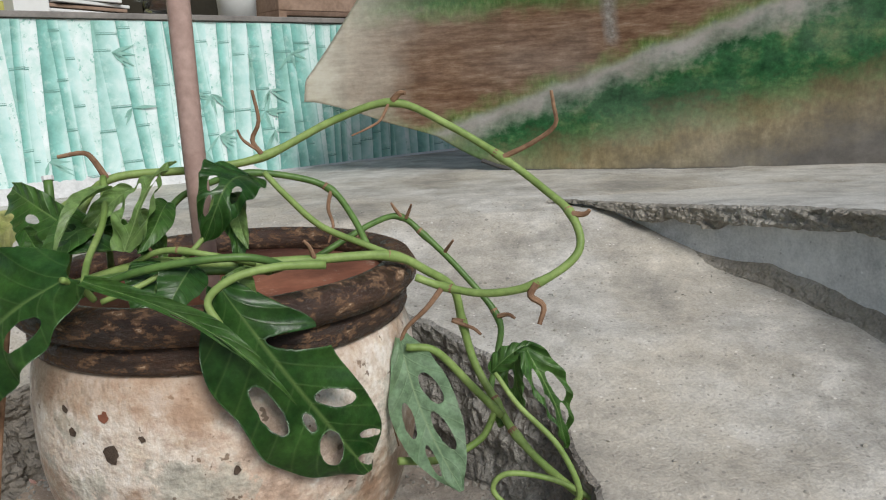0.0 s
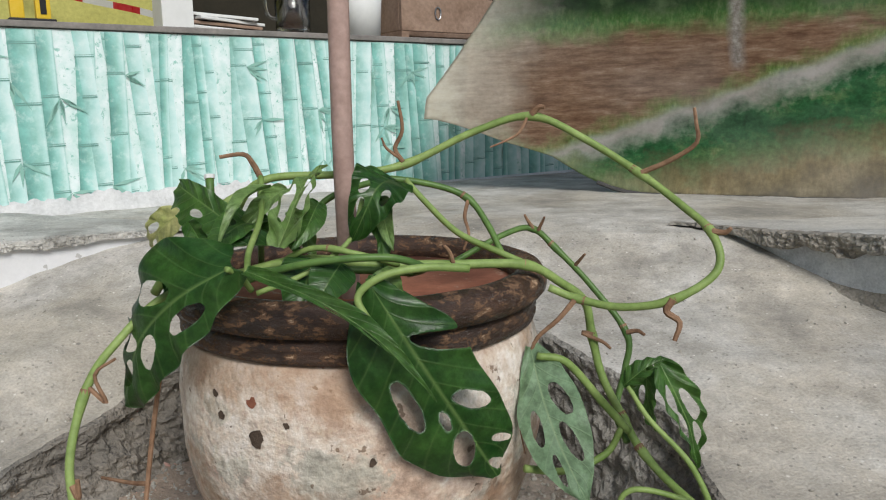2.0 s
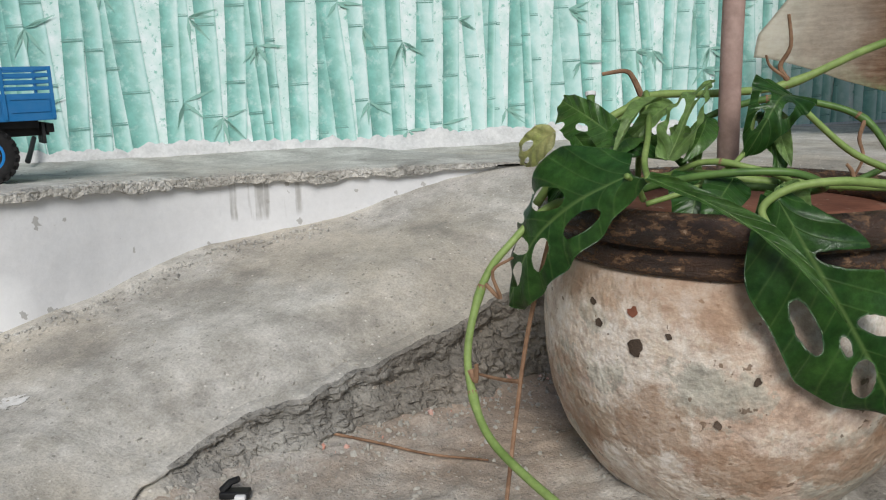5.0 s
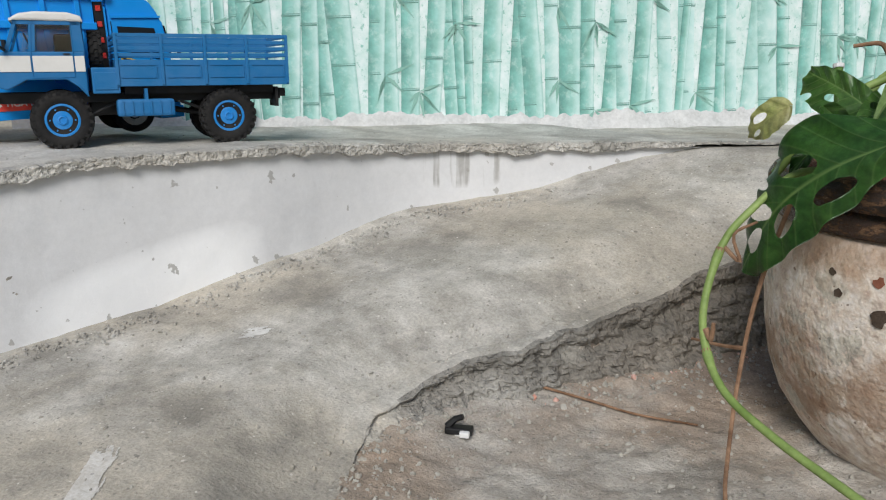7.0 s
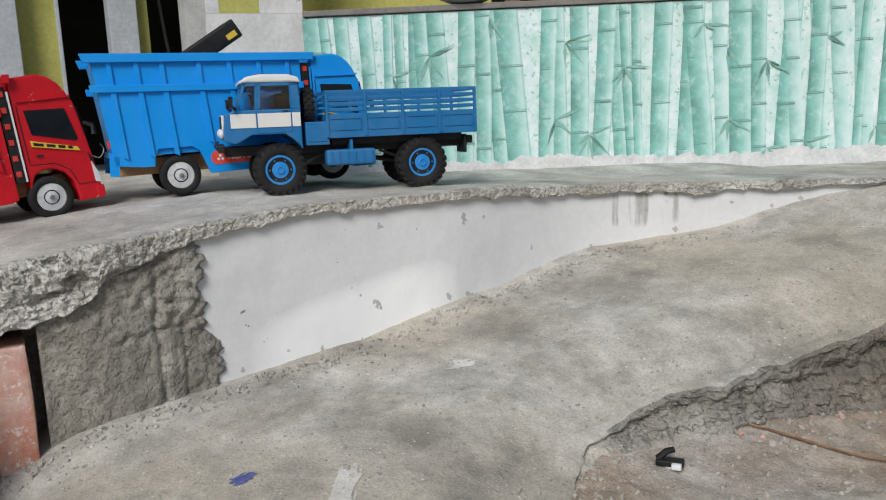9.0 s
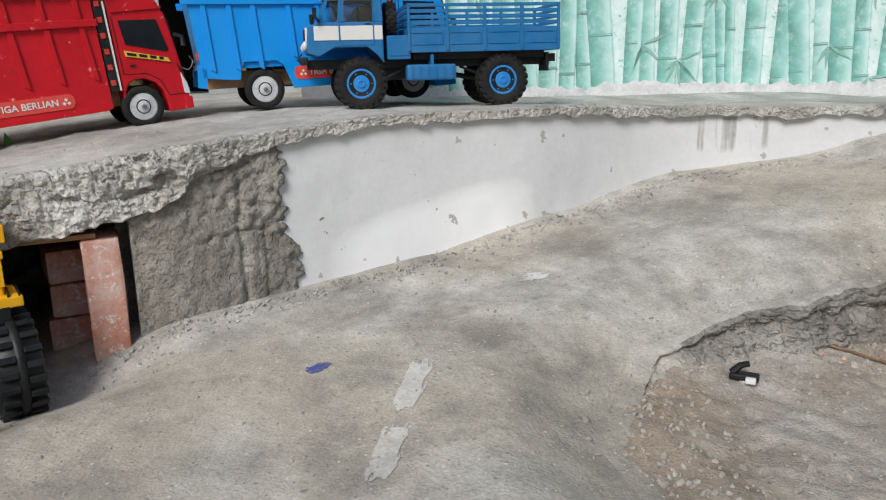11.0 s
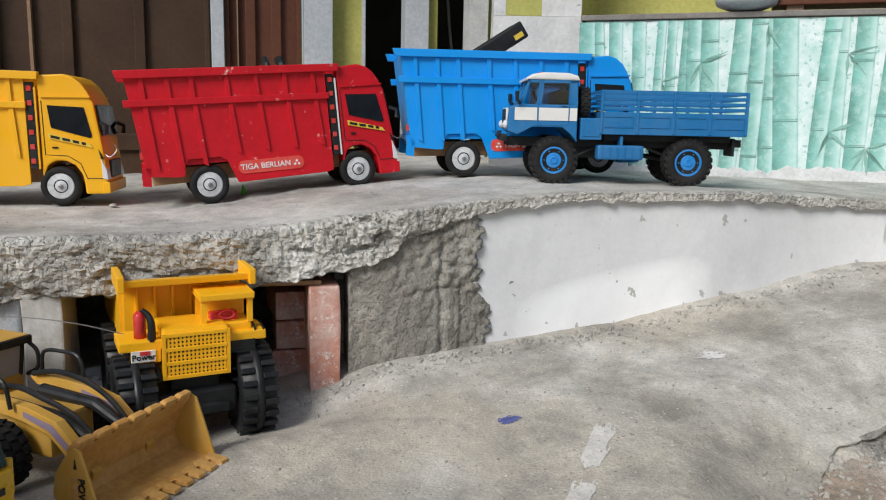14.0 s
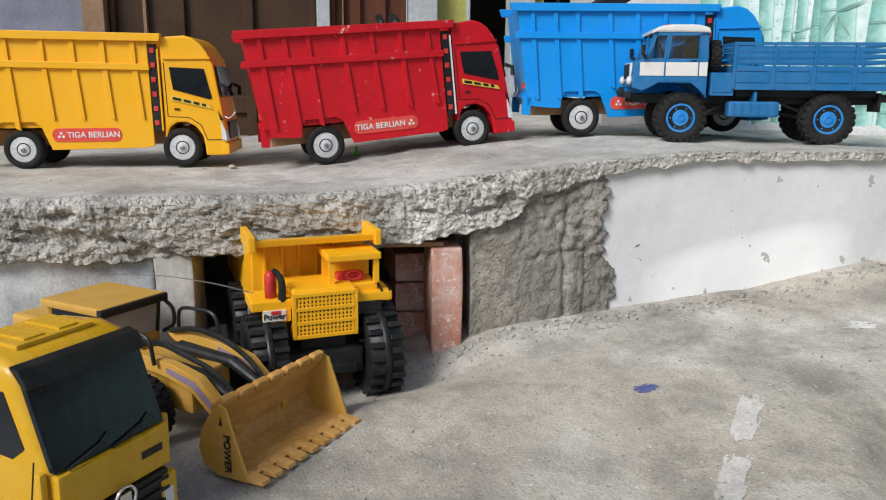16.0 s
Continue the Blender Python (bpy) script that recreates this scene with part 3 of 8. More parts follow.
    for a, b in zip(rings, rings[1:]):
        for j in range(5):
            bm.faces.new((a[j], a[j + 1], b[j + 1], b[j])).smooth = True
    bmesh.ops.recalc_face_normals(bm, faces=bm.faces)
    part("skirt", bm, M_PLASTER, wall, "torn white plaster along the foot")
    part("sill", boxed(-0.01, WLEN, -0.3, 0.008, 0.657, 0.668, 0.002), M_SILL, wall, "dusty grey sill board")
    return wall


build_bamboo_wall()


# ---- hanging landscape banner ----
def banner_material():
    m, n, l, s = material("printed_landscape", 0.6)
    s.inputs["Specular IOR Level"].default_value = 0.25
    tc = n.new("ShaderNodeUVMap")
    sep = n.new("ShaderNodeSeparateXYZ")
    l.new(tc.outputs[0], sep.inputs[0])

    def stretched(scale, detail, rough):
        mp = n.new("ShaderNodeMapping")
        mp.inputs["Scale"].default_value = scale
        l.new(tc.outputs[0], mp.inputs[0])
        return noise_node(n, l, mp.outputs[0], 1.0, detail, rough)

    streak, blotch, clump = stretched((15, 46, 1), 8, 0.72), stretched((7, 7, 1), 8, 0.65), stretched((16, 11, 1), 7, 0.65)
    grain, blade = stretched((90, 55, 1), 6, 0.75), stretched((110, 30, 1), 5, 0.7)
    soil = ramp(n, l, streak, ((0.28, (0.10, 0.055, 0.035)), (0.44, (0.24, 0.145, 0.095)), (0.58, (0.37, 0.25, 0.175)), (0.72, (0.58, 0.46, 0.36))))
    grass = ramp(n, l, blade, ((0.3, (0.06, 0.14, 0.04)), (0.5, (0.20, 0.34, 0.10)), (0.7, (0.48, 0.56, 0.28))))
    bush = ramp(n, l, clump, ((0.34, (0.022, 0.085, 0.035)), (0.5, (0.06, 0.18, 0.075)), (0.62, (0.16, 0.27, 0.12)), (0.75, (0.36, 0.36, 0.20))))
    bush = mix(n, l, 0.6, bush, ramp(n, l, grain, ((0.3, 0.25), (0.7, 0.75))), "OVERLAY")
    dry = ramp(n, l, clump, ((0.3, (0.20, 0.16, 0.08)), (0.5, (0.42, 0.34, 0.20)), (0.7, (0.62, 0.53, 0.36))))
    dry = mix(n, l, 0.55, dry, ramp(n, l, blade, ((0.3, 0.25), (0.7, 0.75))), "OVERLAY")
    sand = ramp(n, l, blotch, ((0.3, (0.44, 0.41, 0.36)), (0.7, (0.62, 0.60, 0.57))))
    dusk = ramp(n, l, blotch, ((0.3, (0.17, 0.155, 0.14)), (0.7, (0.32, 0.30, 0.275))))

    def line(a, b, c, width, soft=0.015, by=None):
        """One above the slanting line a*u + b*v = c, torn by a noise."""
        x, y = n.new("ShaderNodeMath"), n.new("ShaderNodeMath")
        x.operation, y.operation = "MULTIPLY_ADD", "MULTIPLY_ADD"
        l.new(sep.outputs[0], x.inputs[0])
        x.inputs[1].default_value, x.inputs[2].default_value = a * 0.5, 0.5 - c * 0.5 - 0.25 * width
        l.new(sep.outputs[1], y.inputs[0])
        y.inputs[1].default_value = b * 0.5
        l.new(x.outputs[0], y.inputs[2])
        z = n.new("ShaderNodeMath")
        z.operation = "MULTIPLY_ADD"
        l.new(by or clump, z.inputs[0])
        z.inputs[1].default_value = width * 0.5
        l.new(y.outputs[0], z.inputs[2])
        return ramp(n, l, z.outputs[0], ((0.5 - soft, 0.0), (0.5 + soft, 1.0)))

    # u runs along the sheet in metres, v upwards; a path climbs the hill to the right
    col = mix(n, l, line(-0.55, 1.0, 0.03, 0.16), grass, soil)
    col = mix(n, l, line(-0.04, 1.0, 0.505, 0.12), col, mix(n, l, 0.5, grass, bush))
    woods = ramp(n, l, clump, ((0.36, (0.012, 0.022, 0.014)), (0.52, (0.035, 0.07, 0.03)), (0.68, (0.12, 0.17, 0.09))))
    col = mix(n, l, line(-0.02, 1.0, 0.565, 0.14), col, woods)
    col = mix(n, l, line(-0.55, 1.0, 0.012, 0.05, 0.006), sand, col)
    col = mix(n, l, line(-0.55, 1.0, -0.045, 0.22, 0.02), bush, col)
    col = mix(n, l, line(-0.325, 1.0, -0.075, 0.30, 0.03), dry, col)
    col = mix(n, l, line(-0.58, 1.0, -0.42, 0.22, 0.05), dusk, col)
    col = mix(n, l, line(0.55, 1.0, 0.255, 0.35, 0.03), mix(n, l, 0.5, grass, (0.50, 0.47, 0.36)), col)
    # a pale tree trunk and the faded free edge
    trunk = mix(n, l, line(1.0, 0.04, 0.593, 0.02, 0.003), (0.0, 0.0, 0.0), mix(n, l, line(1.0, 0.04, 0.615, 0.02, 0.003), mix(n, l, line(0.0, 1.0, 0.40, 0.05, 0.01), (0.0, 0.0, 0.0), (1.0, 1.0, 1.0)), (0.0, 0.0, 0.0)))
    col = mix(n, l, trunk, col, ramp(n, l, grain, ((0.3, (0.22, 0.18, 0.15)), (0.7, (0.55, 0.52, 0.48)))))
    faded = mix(n, l, 0.6, ramp(n, l, streak, ((0.3, (0.50, 0.38, 0.27)), (0.6, (0.82, 0.76, 0.65)))), (0.76, 0.72, 0.63))
    col = mix(n, l, line(1.0, -0.12, 0.085, 0.16, 0.05), faded, col)
    col = mix(n, l, ramp(n, l, noise_node(n, l, tc.outputs[0], 2.2, 4, 0.5), ((0.45, 0.0), (0.7, 0.25))), col, (0.60, 0.60, 0.57))
    col = mix(n, l, 0.35, col, ramp(n, l, grain, ((0.3, 0.3), (0.7, 0.7))), "OVERLAY")
    hs = n.new("ShaderNodeHueSaturation")
    hs.inputs["Saturation"].default_value, hs.inputs["Value"].default_value = 1.12, 0.98
    l.new(col, hs.inputs["Color"])
    col = hs.outputs[0]
    l.new(col, s.inputs["Base Color"])
    return m


M_BANNER = banner_material()
M_BACKING = mottled("banner_backing", (0.05, 0.05, 0.05), (0.09, 0.085, 0.08), 0.7)


def build_banner():
    """A printed sheet that hangs from above, its free corner curling out from the wall."""
    a, b = Vector((-0.16, 1.645, 0)), Vector((1.9, 1.18, 0))
    d = (b - a).normalized()
    nrm = Vector((d.y, -d.x, 0))
    length, top = (b - a).length, 1.05
    bm = bmesh.new()
    uvl = bm.loops.layers.uv.new("UVMap")
    cols, rows = 300, 90
    grid = []
    for i in range(cols + 1):
        u = i / cols
        col = []
        for j in range(rows + 1):
            v = j / rows
            x = u * length
            foot = 0.337 - 0.02 * u
            # the free left side is cut slantwise and its lower corner is rounded and lifted
            low = foot + 0.15 * float(smooth01(0.38, 0.0, x)) ** 1.6
            z = low + (top - low) * v
            left = float(knot(((0.3, 0.12), (0.41, 0.1), (0.44, 0.04), (0.48, 0.0), (0.53, 0.005), (0.655, 0.09), (0.7, 0.12), (1.2, 0.45)), z))
            px = left + (length - left) * u
            curl = 0.07 * math.exp(-px / 0.12) * (1 - min(1, max(0, z - 0.5) / 0.35))
            fold = 0.004 * math.sin(px * 11 + 0.4) + 0.003 * fbm(px * 5, z * 3) + 0.004 * math.exp(-abs(px % 0.155 - 0.08) / 0.012) + 0.003 * math.exp(-abs(z - 0.52) / 0.012)
            p = a + d * px + nrm * (curl + fold)
            col.append(bm.verts.new((p.x, p.y, z)))
        grid.append(col)
    for i in range(cols):
        for j in range(rows):
            f = bm.faces.new((grid[i][j], grid[i + 1][j], grid[i + 1][j + 1], grid[i][j + 1]))
            f.smooth = True
            for loop, (p, q) in zip(f.loops, ((i, j), (i + 1, j), (i + 1, j + 1), (i, j + 1))):
                co = grid[p][q].co
                loop[uvl].uv = ((co - a).dot(d), (co.z - 0.33) / 0.6)
    # a black tube along the foot stands in for the shadow gap there
    shadow_gap = [grid[i][0].co.copy() + nrm * 0.002 for i in range(34, cols + 1, 4)]
    bmesh.ops.solidify(bm, geom=bm.faces[:], thickness=-0.0012)
    ob = part("banner", bm, M_BANNER)
    tagged(ob, "hanging sheet printed with a green and brown hillside", "banner")
    part("shadow_gap", tube(shadow_gap, 0.0042, 0.0042, 7), M_BACKING, ob, "dark strip drawn for the shadow gap under the sheet")
    wall = tagged(new("wall_6"), "plain dark wall behind the printed sheet", "wall", kind="structure")
    bm = bmesh.new()
    q = [a - nrm * 0.09 + d * 0.52, b - nrm * 0.09]
    vs = [bm.verts.new((p.x + o.x, p.y + o.y, z)) for z in (0.0, 1.8) for p, o in ((q[0], Vector()), (q[1], Vector()), (q[1], -nrm * 0.1), (q[0], -nrm * 0.1))]
    for f in ((0, 1, 5, 4), (1, 2, 6, 5), (2, 3, 7, 6), (3, 0, 4, 7), (4, 5, 6, 7), (3, 2, 1, 0)):
        bm.faces.new([vs[k] for k in f])
    bmesh.ops.recalc_face_normals(bm, faces=bm.faces)
    part("core", bm, M_BACKING, wall)


build_banner()

# ---- clay pot with a stake ----
POT = Vector((-0.111, 0.720, 0.073))


def pot_material():
    m, n, l, s = material("weathered_clay", 0.8)
    v = coords(n, l)
    sep = n.new("ShaderNodeSeparateXYZ")
    l.new(v, sep.inputs[0])
    big, fine, spot = noise_node(n, l, v, 7, 6, 0.65), noise_node(n, l, v, 70, 8, 0.7), noise_node(n, l, v, 26, 5, 0.6)
    lime = ramp(n, l, fine, ((0.3, (0.50, 0.41, 0.33)), (0.5, (0.66, 0.575, 0.49)), (0.7, (0.79, 0.735, 0.66))))
    col = mix(n, l, ramp(n, l, big, ((0.52, 0.0), (0.555, 0.45), (0.66, 0.8))), lime, (0.44, 0.285, 0.195))
    col = mix(n, l, ramp(n, l, noise_node(n, l, v, 11, 6, 0.7), ((0.53, 0.0), (0.555, 0.55), (0.64, 0.9))), col, (0.40, 0.385, 0.32))
    col = mix(n, l, ramp(n, l, spot, ((0.66, 0.0), (0.69, 0.85))), col, (0.15, 0.10, 0.065))
    col = mix(n, l, 0.55, col, ramp(n, l, noise_node(n, l, v, 42, 6, 0.7), ((0.35, 0.25), (0.5, 0.5), (0.65, 0.75))), "OVERLAY")
    col = mix(n, l, 0.45, col, ramp(n, l, noise_node(n, l, v, 150, 6, 0.8), ((0.3, 0.2), (0.5, 0.5), (0.7, 0.8))), "OVERLAY")
    col = mix(n, l, ramp(n, l, noise_node(n, l, v, 85, 3, 0.5), ((0.68, 0.0), (0.70, 0.8))), col, (0.13, 0.085, 0.055))
    h = n.new("ShaderNodeMath")
    h.operation = "MULTIPLY_ADD"
    l.new(noise_node(n, l, v, 8, 8, 0.68), h.inputs[0])
    h.inputs[1].default_value = 0.30
    l.new(sep.outputs[2], h.inputs[2])
    worn = mix(n, l, 0.6, (0.30, 0.165, 0.09), ramp(n, l, fine, ((0.3, (0.25, 0.14, 0.08)), (0.7, (0.50, 0.38, 0.27)))))
    col = mix(n, l, ramp(n, l, h.outputs[0], ((0.228, 0.0), (0.232, 0.65), (0.258, 0.75), (0.280, 0.0))), col, worn)
    col = mix(n, l, ramp(n, l, h.outputs[0], ((0.342, 0.0), (0.378, 0.6))), col, (0.36, 0.22, 0.13))
    l.new(col, s.inputs["Base Color"])
    bump(n, l, s, mix(n, l, 0.35, noise_node(n, l, v, 120, 4, 0.55), spot), 0.9, 0.005)
    return m


M_POT = pot_material()


def rim_material():
    """Dark glaze flaking off along the rim, like bark."""
    m, n, l, s = material("dark_rim_glaze", 0.45)
    v = coords(n, l, (1, 1, 2.2))
    big, flake, fine = noise_node(n, l, v, 14, 6, 0.65), noise_node(n, l, v, 62, 7, 0.72), noise_node(n, l, v, 190, 6, 0.75)
    col = mix(n, l, ramp(n, l, big, ((0.35, 0.0), (0.65, 1.0))), (0.018, 0.011, 0.008), (0.065, 0.032, 0.018))
    col = mix(n, l, ramp(n, l, flake, ((0.52, 0.0), (0.56, 0.9))), col, (0.17, 0.095, 0.05))
    col = mix(n, l, ramp(n, l, flake, ((0.62, 0.0), (0.645, 0.95))), col, (0.42, 0.29, 0.19))
    col = mix(n, l, 0.6, col, ramp(n, l, fine, ((0.3, 0.2), (0.7, 0.8))), "OVERLAY")
    l.new(col, s.inputs["Base Color"])
    l.new(ramp(n, l, flake, ((0.45, 0.32), (0.56, 0.85))), s.inputs["Roughness"])
    bump(n, l, s, mix(n, l, 0.4, flake, fine), 1.0, 0.0035)
    return m


M_RIM = rim_material()
M_INNER = mottled("bare_clay", (0.20, 0.075, 0.045), (0.33, 0.14, 0.085), 0.85, 14, 120, 0.001, (0.45, 0.32, 0.24), 0.60)
M_SOIL = mottled("potting_soil", (0.05, 0.035, 0.025), (0.11, 0.08, 0.06), 0.95, 30, 120, 0.005)
M_STAKE = mottled("rusty_pipe", (0.30, 0.20, 0.17), (0.42, 0.30, 0.26), 0.6, 25, 120, 0.0006, (0.20, 0.12, 0.09), 0.66)


def rough_up(bm, amount, scale):
    for v in bm.verts:
        r = Vector((v.co.x, v.co.y, 0))
        if r.length > 1e-4:
            v.co += r.normalized() * amount * fbm(v.co.x * scale, v.co.y * scale, v.co.z * scale)
    return bm


def build_pot():
    pot = tagged(new("plant_pot"), "weathered cream clay pot with a dark glazed rim", "pot")
    pot.location = POT
    body = ((0.0000, 0.0000), (0.1080, 0.0000), (0.1140, 0.0060), (0.1340, 0.0300), (0.1530, 0.0600), (0.1655, 0.0950), (0.1722, 0.1300), (0.1742, 0.1600), (0.1742, 0.1880), (0.1711, 0.2120), (0.1654, 0.2300), (0.1612, 0.2360))
    part("body", rough_up(lathe(body, 96), 0.0022, 18), M_POT, pot, smooth=True)
    band = ((0.1617, 0.2345), (0.1669, 0.2360), (0.1690, 0.2410), (0.1674, 0.2445), (0.1690, 0.2480), (0.1674, 0.2530), (0.1633, 0.2555), (0.1643, 0.2580))
    part("neck_band", rough_up(lathe(band, 96), 0.0012, 25), M_RIM, pot, "dark brown ridged band", True)
    rim = ((0.1633, 0.2570), (0.1737, 0.2590), (0.1794, 0.2660), (0.1799, 0.2750), (0.1747, 0.2835), (0.1643, 0.2870), (0.1550, 0.2850), (0.1498, 0.2790), (0.1487, 0.2720), (0.1498, 0.2640), (0.1633, 0.2570))
    part("rim", rough_up(lathe(rim, 96), 0.0014, 20), M_RIM, pot, "chipped dark brown rolled rim", True)
    inner = ((0.1498, 0.2650), (0.1529, 0.2350), (0.1550, 0.2000), (0.1477, 0.1600), (0.0000, 0.1580))
    part("inside", lathe(inner, 64), M_INNER, pot, "bare red clay inside", True)
    # pits and flakes in the lime coat
    rng = random.Random(11)
    for k, (ang, h, r) in enumerate(((-106, 0.176, 0.0085), (-107, 0.205, 0.0055), (-118, 0.19, 0.005), (-121, 0.205, 0.004), (-97, 0.19, 0.003), (-75, 0.16, 0.004), (-60, 0.17, 0.005), (-84, 0.12, 0.004))):
        bm = bmesh.new()
        a = radians(ang)
        rad = float(np.interp(h, [p[1] for p in body], [p[0] for p in body]))
        rad += 0.0022 * fbm(rad * math.cos(a) * 18, rad * math.sin(a) * 18, h * 18) + 0.0007
        c = Vector((rad * math.cos(a), rad * math.sin(a), h))
        out, side = Vector((math.cos(a), math.sin(a), 0)), Vector((-math.sin(a), math.cos(a), 0))
        ring = [bm.verts.new(c + (side * math.cos(t) + Vector((0, 0, 1)) * math.sin(t)) * r * rng.uniform(0.6, 1.1) + out * 0.0004) for t in (k2 * math.tau / 11 for k2 in range(11))]
        mid = bm.verts.new(c + out * 0.0002)
        for p, q in zip(ring, ring[1:] + ring[:1]):
            bm.faces.new((p, q, mid))
        part("pit", bm, M_SOIL if k != 1 else M_INNER, pot)
    soil = bmesh.new()
    lathe(((0.0, 0.168), (0.05, 0.17), (0.1, 0.166), (0.148, 0.163)), 40, soil)
    for v in soil.verts:
        v.co.z += 0.006 * fbm(v.co.x * 40, v.co.y * 40)
    part("soil", soil, M_SOIL, pot)
    stake = bmesh.new()
    tube([Vector((0, 0, -0.16 + 0.05 * k)) + Vector((0.0006 * math.sin(k), 0, 0)) for k in range(16)], 0.0093, 0.0093, 14, stake)
    st = part("stake", stake, M_STAKE, smooth=True)
    st.location = (-0.108, 0.664, 0.40)
    tagged(st, "rusty pinkish metal stake standing in the pot", "stake")


build_pot()


# ---- toy trucks ----
M_TYRE = mottled("black_rubber", (0.010, 0.010, 0.011), (0.022, 0.021, 0.020), 0.8, 40, 160, 0.0005)
M_HUB = mottled("worn_grey_paint", (0.42, 0.43, 0.44), (0.60, 0.61, 0.62), 0.5, 60, 200, 0.0004, (0.2, 0.2, 0.2), 0.66)
M_BOLT = plain("dull_steel", (0.35, 0.35, 0.36), 0.4, 0.9)
M_BLUE = plain("blue_enamel", (0.002, 0.29, 0.80), 0.38, 0, 0.03, 25)
M_RED = mottled("chipped_red_enamel", (0.47, 0.004, 0.012), (0.60, 0.006, 0.016), 0.5, 14, 90, 0.0, (0.74, 0.50, 0.46), 0.625, 0.0, 0.2)
M_RED.node_tree.nodes["Principled BSDF"].inputs["Specular IOR Level"].default_value = 0.35
M_YELLOW = plain("yellow_enamel", (0.88, 0.44, 0.008), 0.42, 0, 0.04, 25)
M_BLACK = plain("black_paint", (0.009, 0.009, 0.010), 0.45, 0, 0.03)
M_GLASS = plain("dark_tinted_window", (0.004, 0.008, 0.014), 0.05, 0, 0.01)
M_REFLECT = plain("red_reflector", (0.62, 0.03, 0.02), 0.3)
M_WHITEINK = plain("white_sticker", (0.80, 0.80, 0.79), 0.4)
M_DECAL = plain("red_sticker", (0.78, 0.07, 0.05), 0.35)
M_GOLD = plain("yellow_sticker", (0.80, 0.55, 0.05), 0.4)
M_LAMP = plain("clear_lamp", (0.70, 0.72, 0.75), 0.15)
M_WOOD = mottled("bare_wood", (0.28, 0.15, 0.075), (0.42, 0.25, 0.13), 0.7, 20, 120, 0.0006)


def lettering(name, text, size, m, mat, parent, depth=0.0004, shear=0.0):
    cu = bpy.data.curves.new(name, "FONT")
    cu.body, cu.size, cu.extrude, cu.align_x, cu.align_y, cu.shear, cu.offset = text, size, depth, "CENTER", "CENTER", shear, size * 0.015
    ob = bpy.data.objects.new(name, cu)
    me = bpy.data.meshes.new_from_object(ob)
    bpy.data.objects.remove(ob)
    me.materials.append(mat)
    ob = new(name, me)
    ob.parent, ob.matrix_local = parent, m
    return ob


def turned(profile, mat, parent, name, at, seg=40, label="", smooth=True, flip=False):
    """A turned part whose axis lies across the truck."""
    ob = part(name, lathe(profile, seg), mat, parent, label, smooth)
    ob.matrix_local = Matrix.Translation(at) @ Matrix.Rotation(radians(-90 if flip else 90), 4, "X")
    return ob


def toy_wheel(parent, x, y, r, width, side, hub_mat):
    """A plain rubber wheel with a painted disc hub; side is -1 for the truck's right."""
    e = new("wheel")
    e.parent, e.location = parent, (x, y, r)
    flip = side > 0
    h = width / 2
    tyre = ((r * 0.62, -h), (r * 0.9, -h), (r * 0.985, -h * 0.75), (r, -h * 0.3), (r, h * 0.3), (r * 0.985, h * 0.75), (r * 0.93, h), (r * 0.7, h * 1.02), (r * 0.64, h * 0.8))
    turned(tyre, M_TYRE, e, "tyre", (0, 0, 0), 44, flip=flip)
    hub = ((0.0, -h * 0.5), (r * 0.66, -h * 0.5), (r * 0.66, h * 0.86), (r * 0.6, h * 0.9), (r * 0.3, h * 0.78), (r * 0.22, h * 0.98), (0.0, h * 1.0))
    turned(hub, hub_mat, e, "hub", (0, 0, 0), 36, flip=flip)
    turned(((0.0, h * 0.95), (r * 0.12, h * 0.95), (r * 0.12, h * 1.2), (r * 0.06, h * 1.25), (0.0, h * 1.25)), M_BOLT, e, "bolt", (0, 0, 0), 8, "steel axle bolt", False, flip)
    return e


def on_ledge(name, rear, front, half, r, label, category, side):
    """An Empty on the ground below the truck's rear axle, from the two near wheels' centres."""
    a, b = Vector(rear), Vector(front)
    x = (b - a).normalized()
    y = Vector((0, 0, 1)).cross(x).normalized()
    z = x.cross(y)
    o = a - y * half * side - z * r
    ob = tagged(new(name), label, category)
    ob.matrix_world = Matrix(((x.x, y.x, z.x, o.x), (x.y, y.y, z.y, o.y), (x.z, y.z, z.z, o.z), (0, 0, 0, 1)))
    return ob


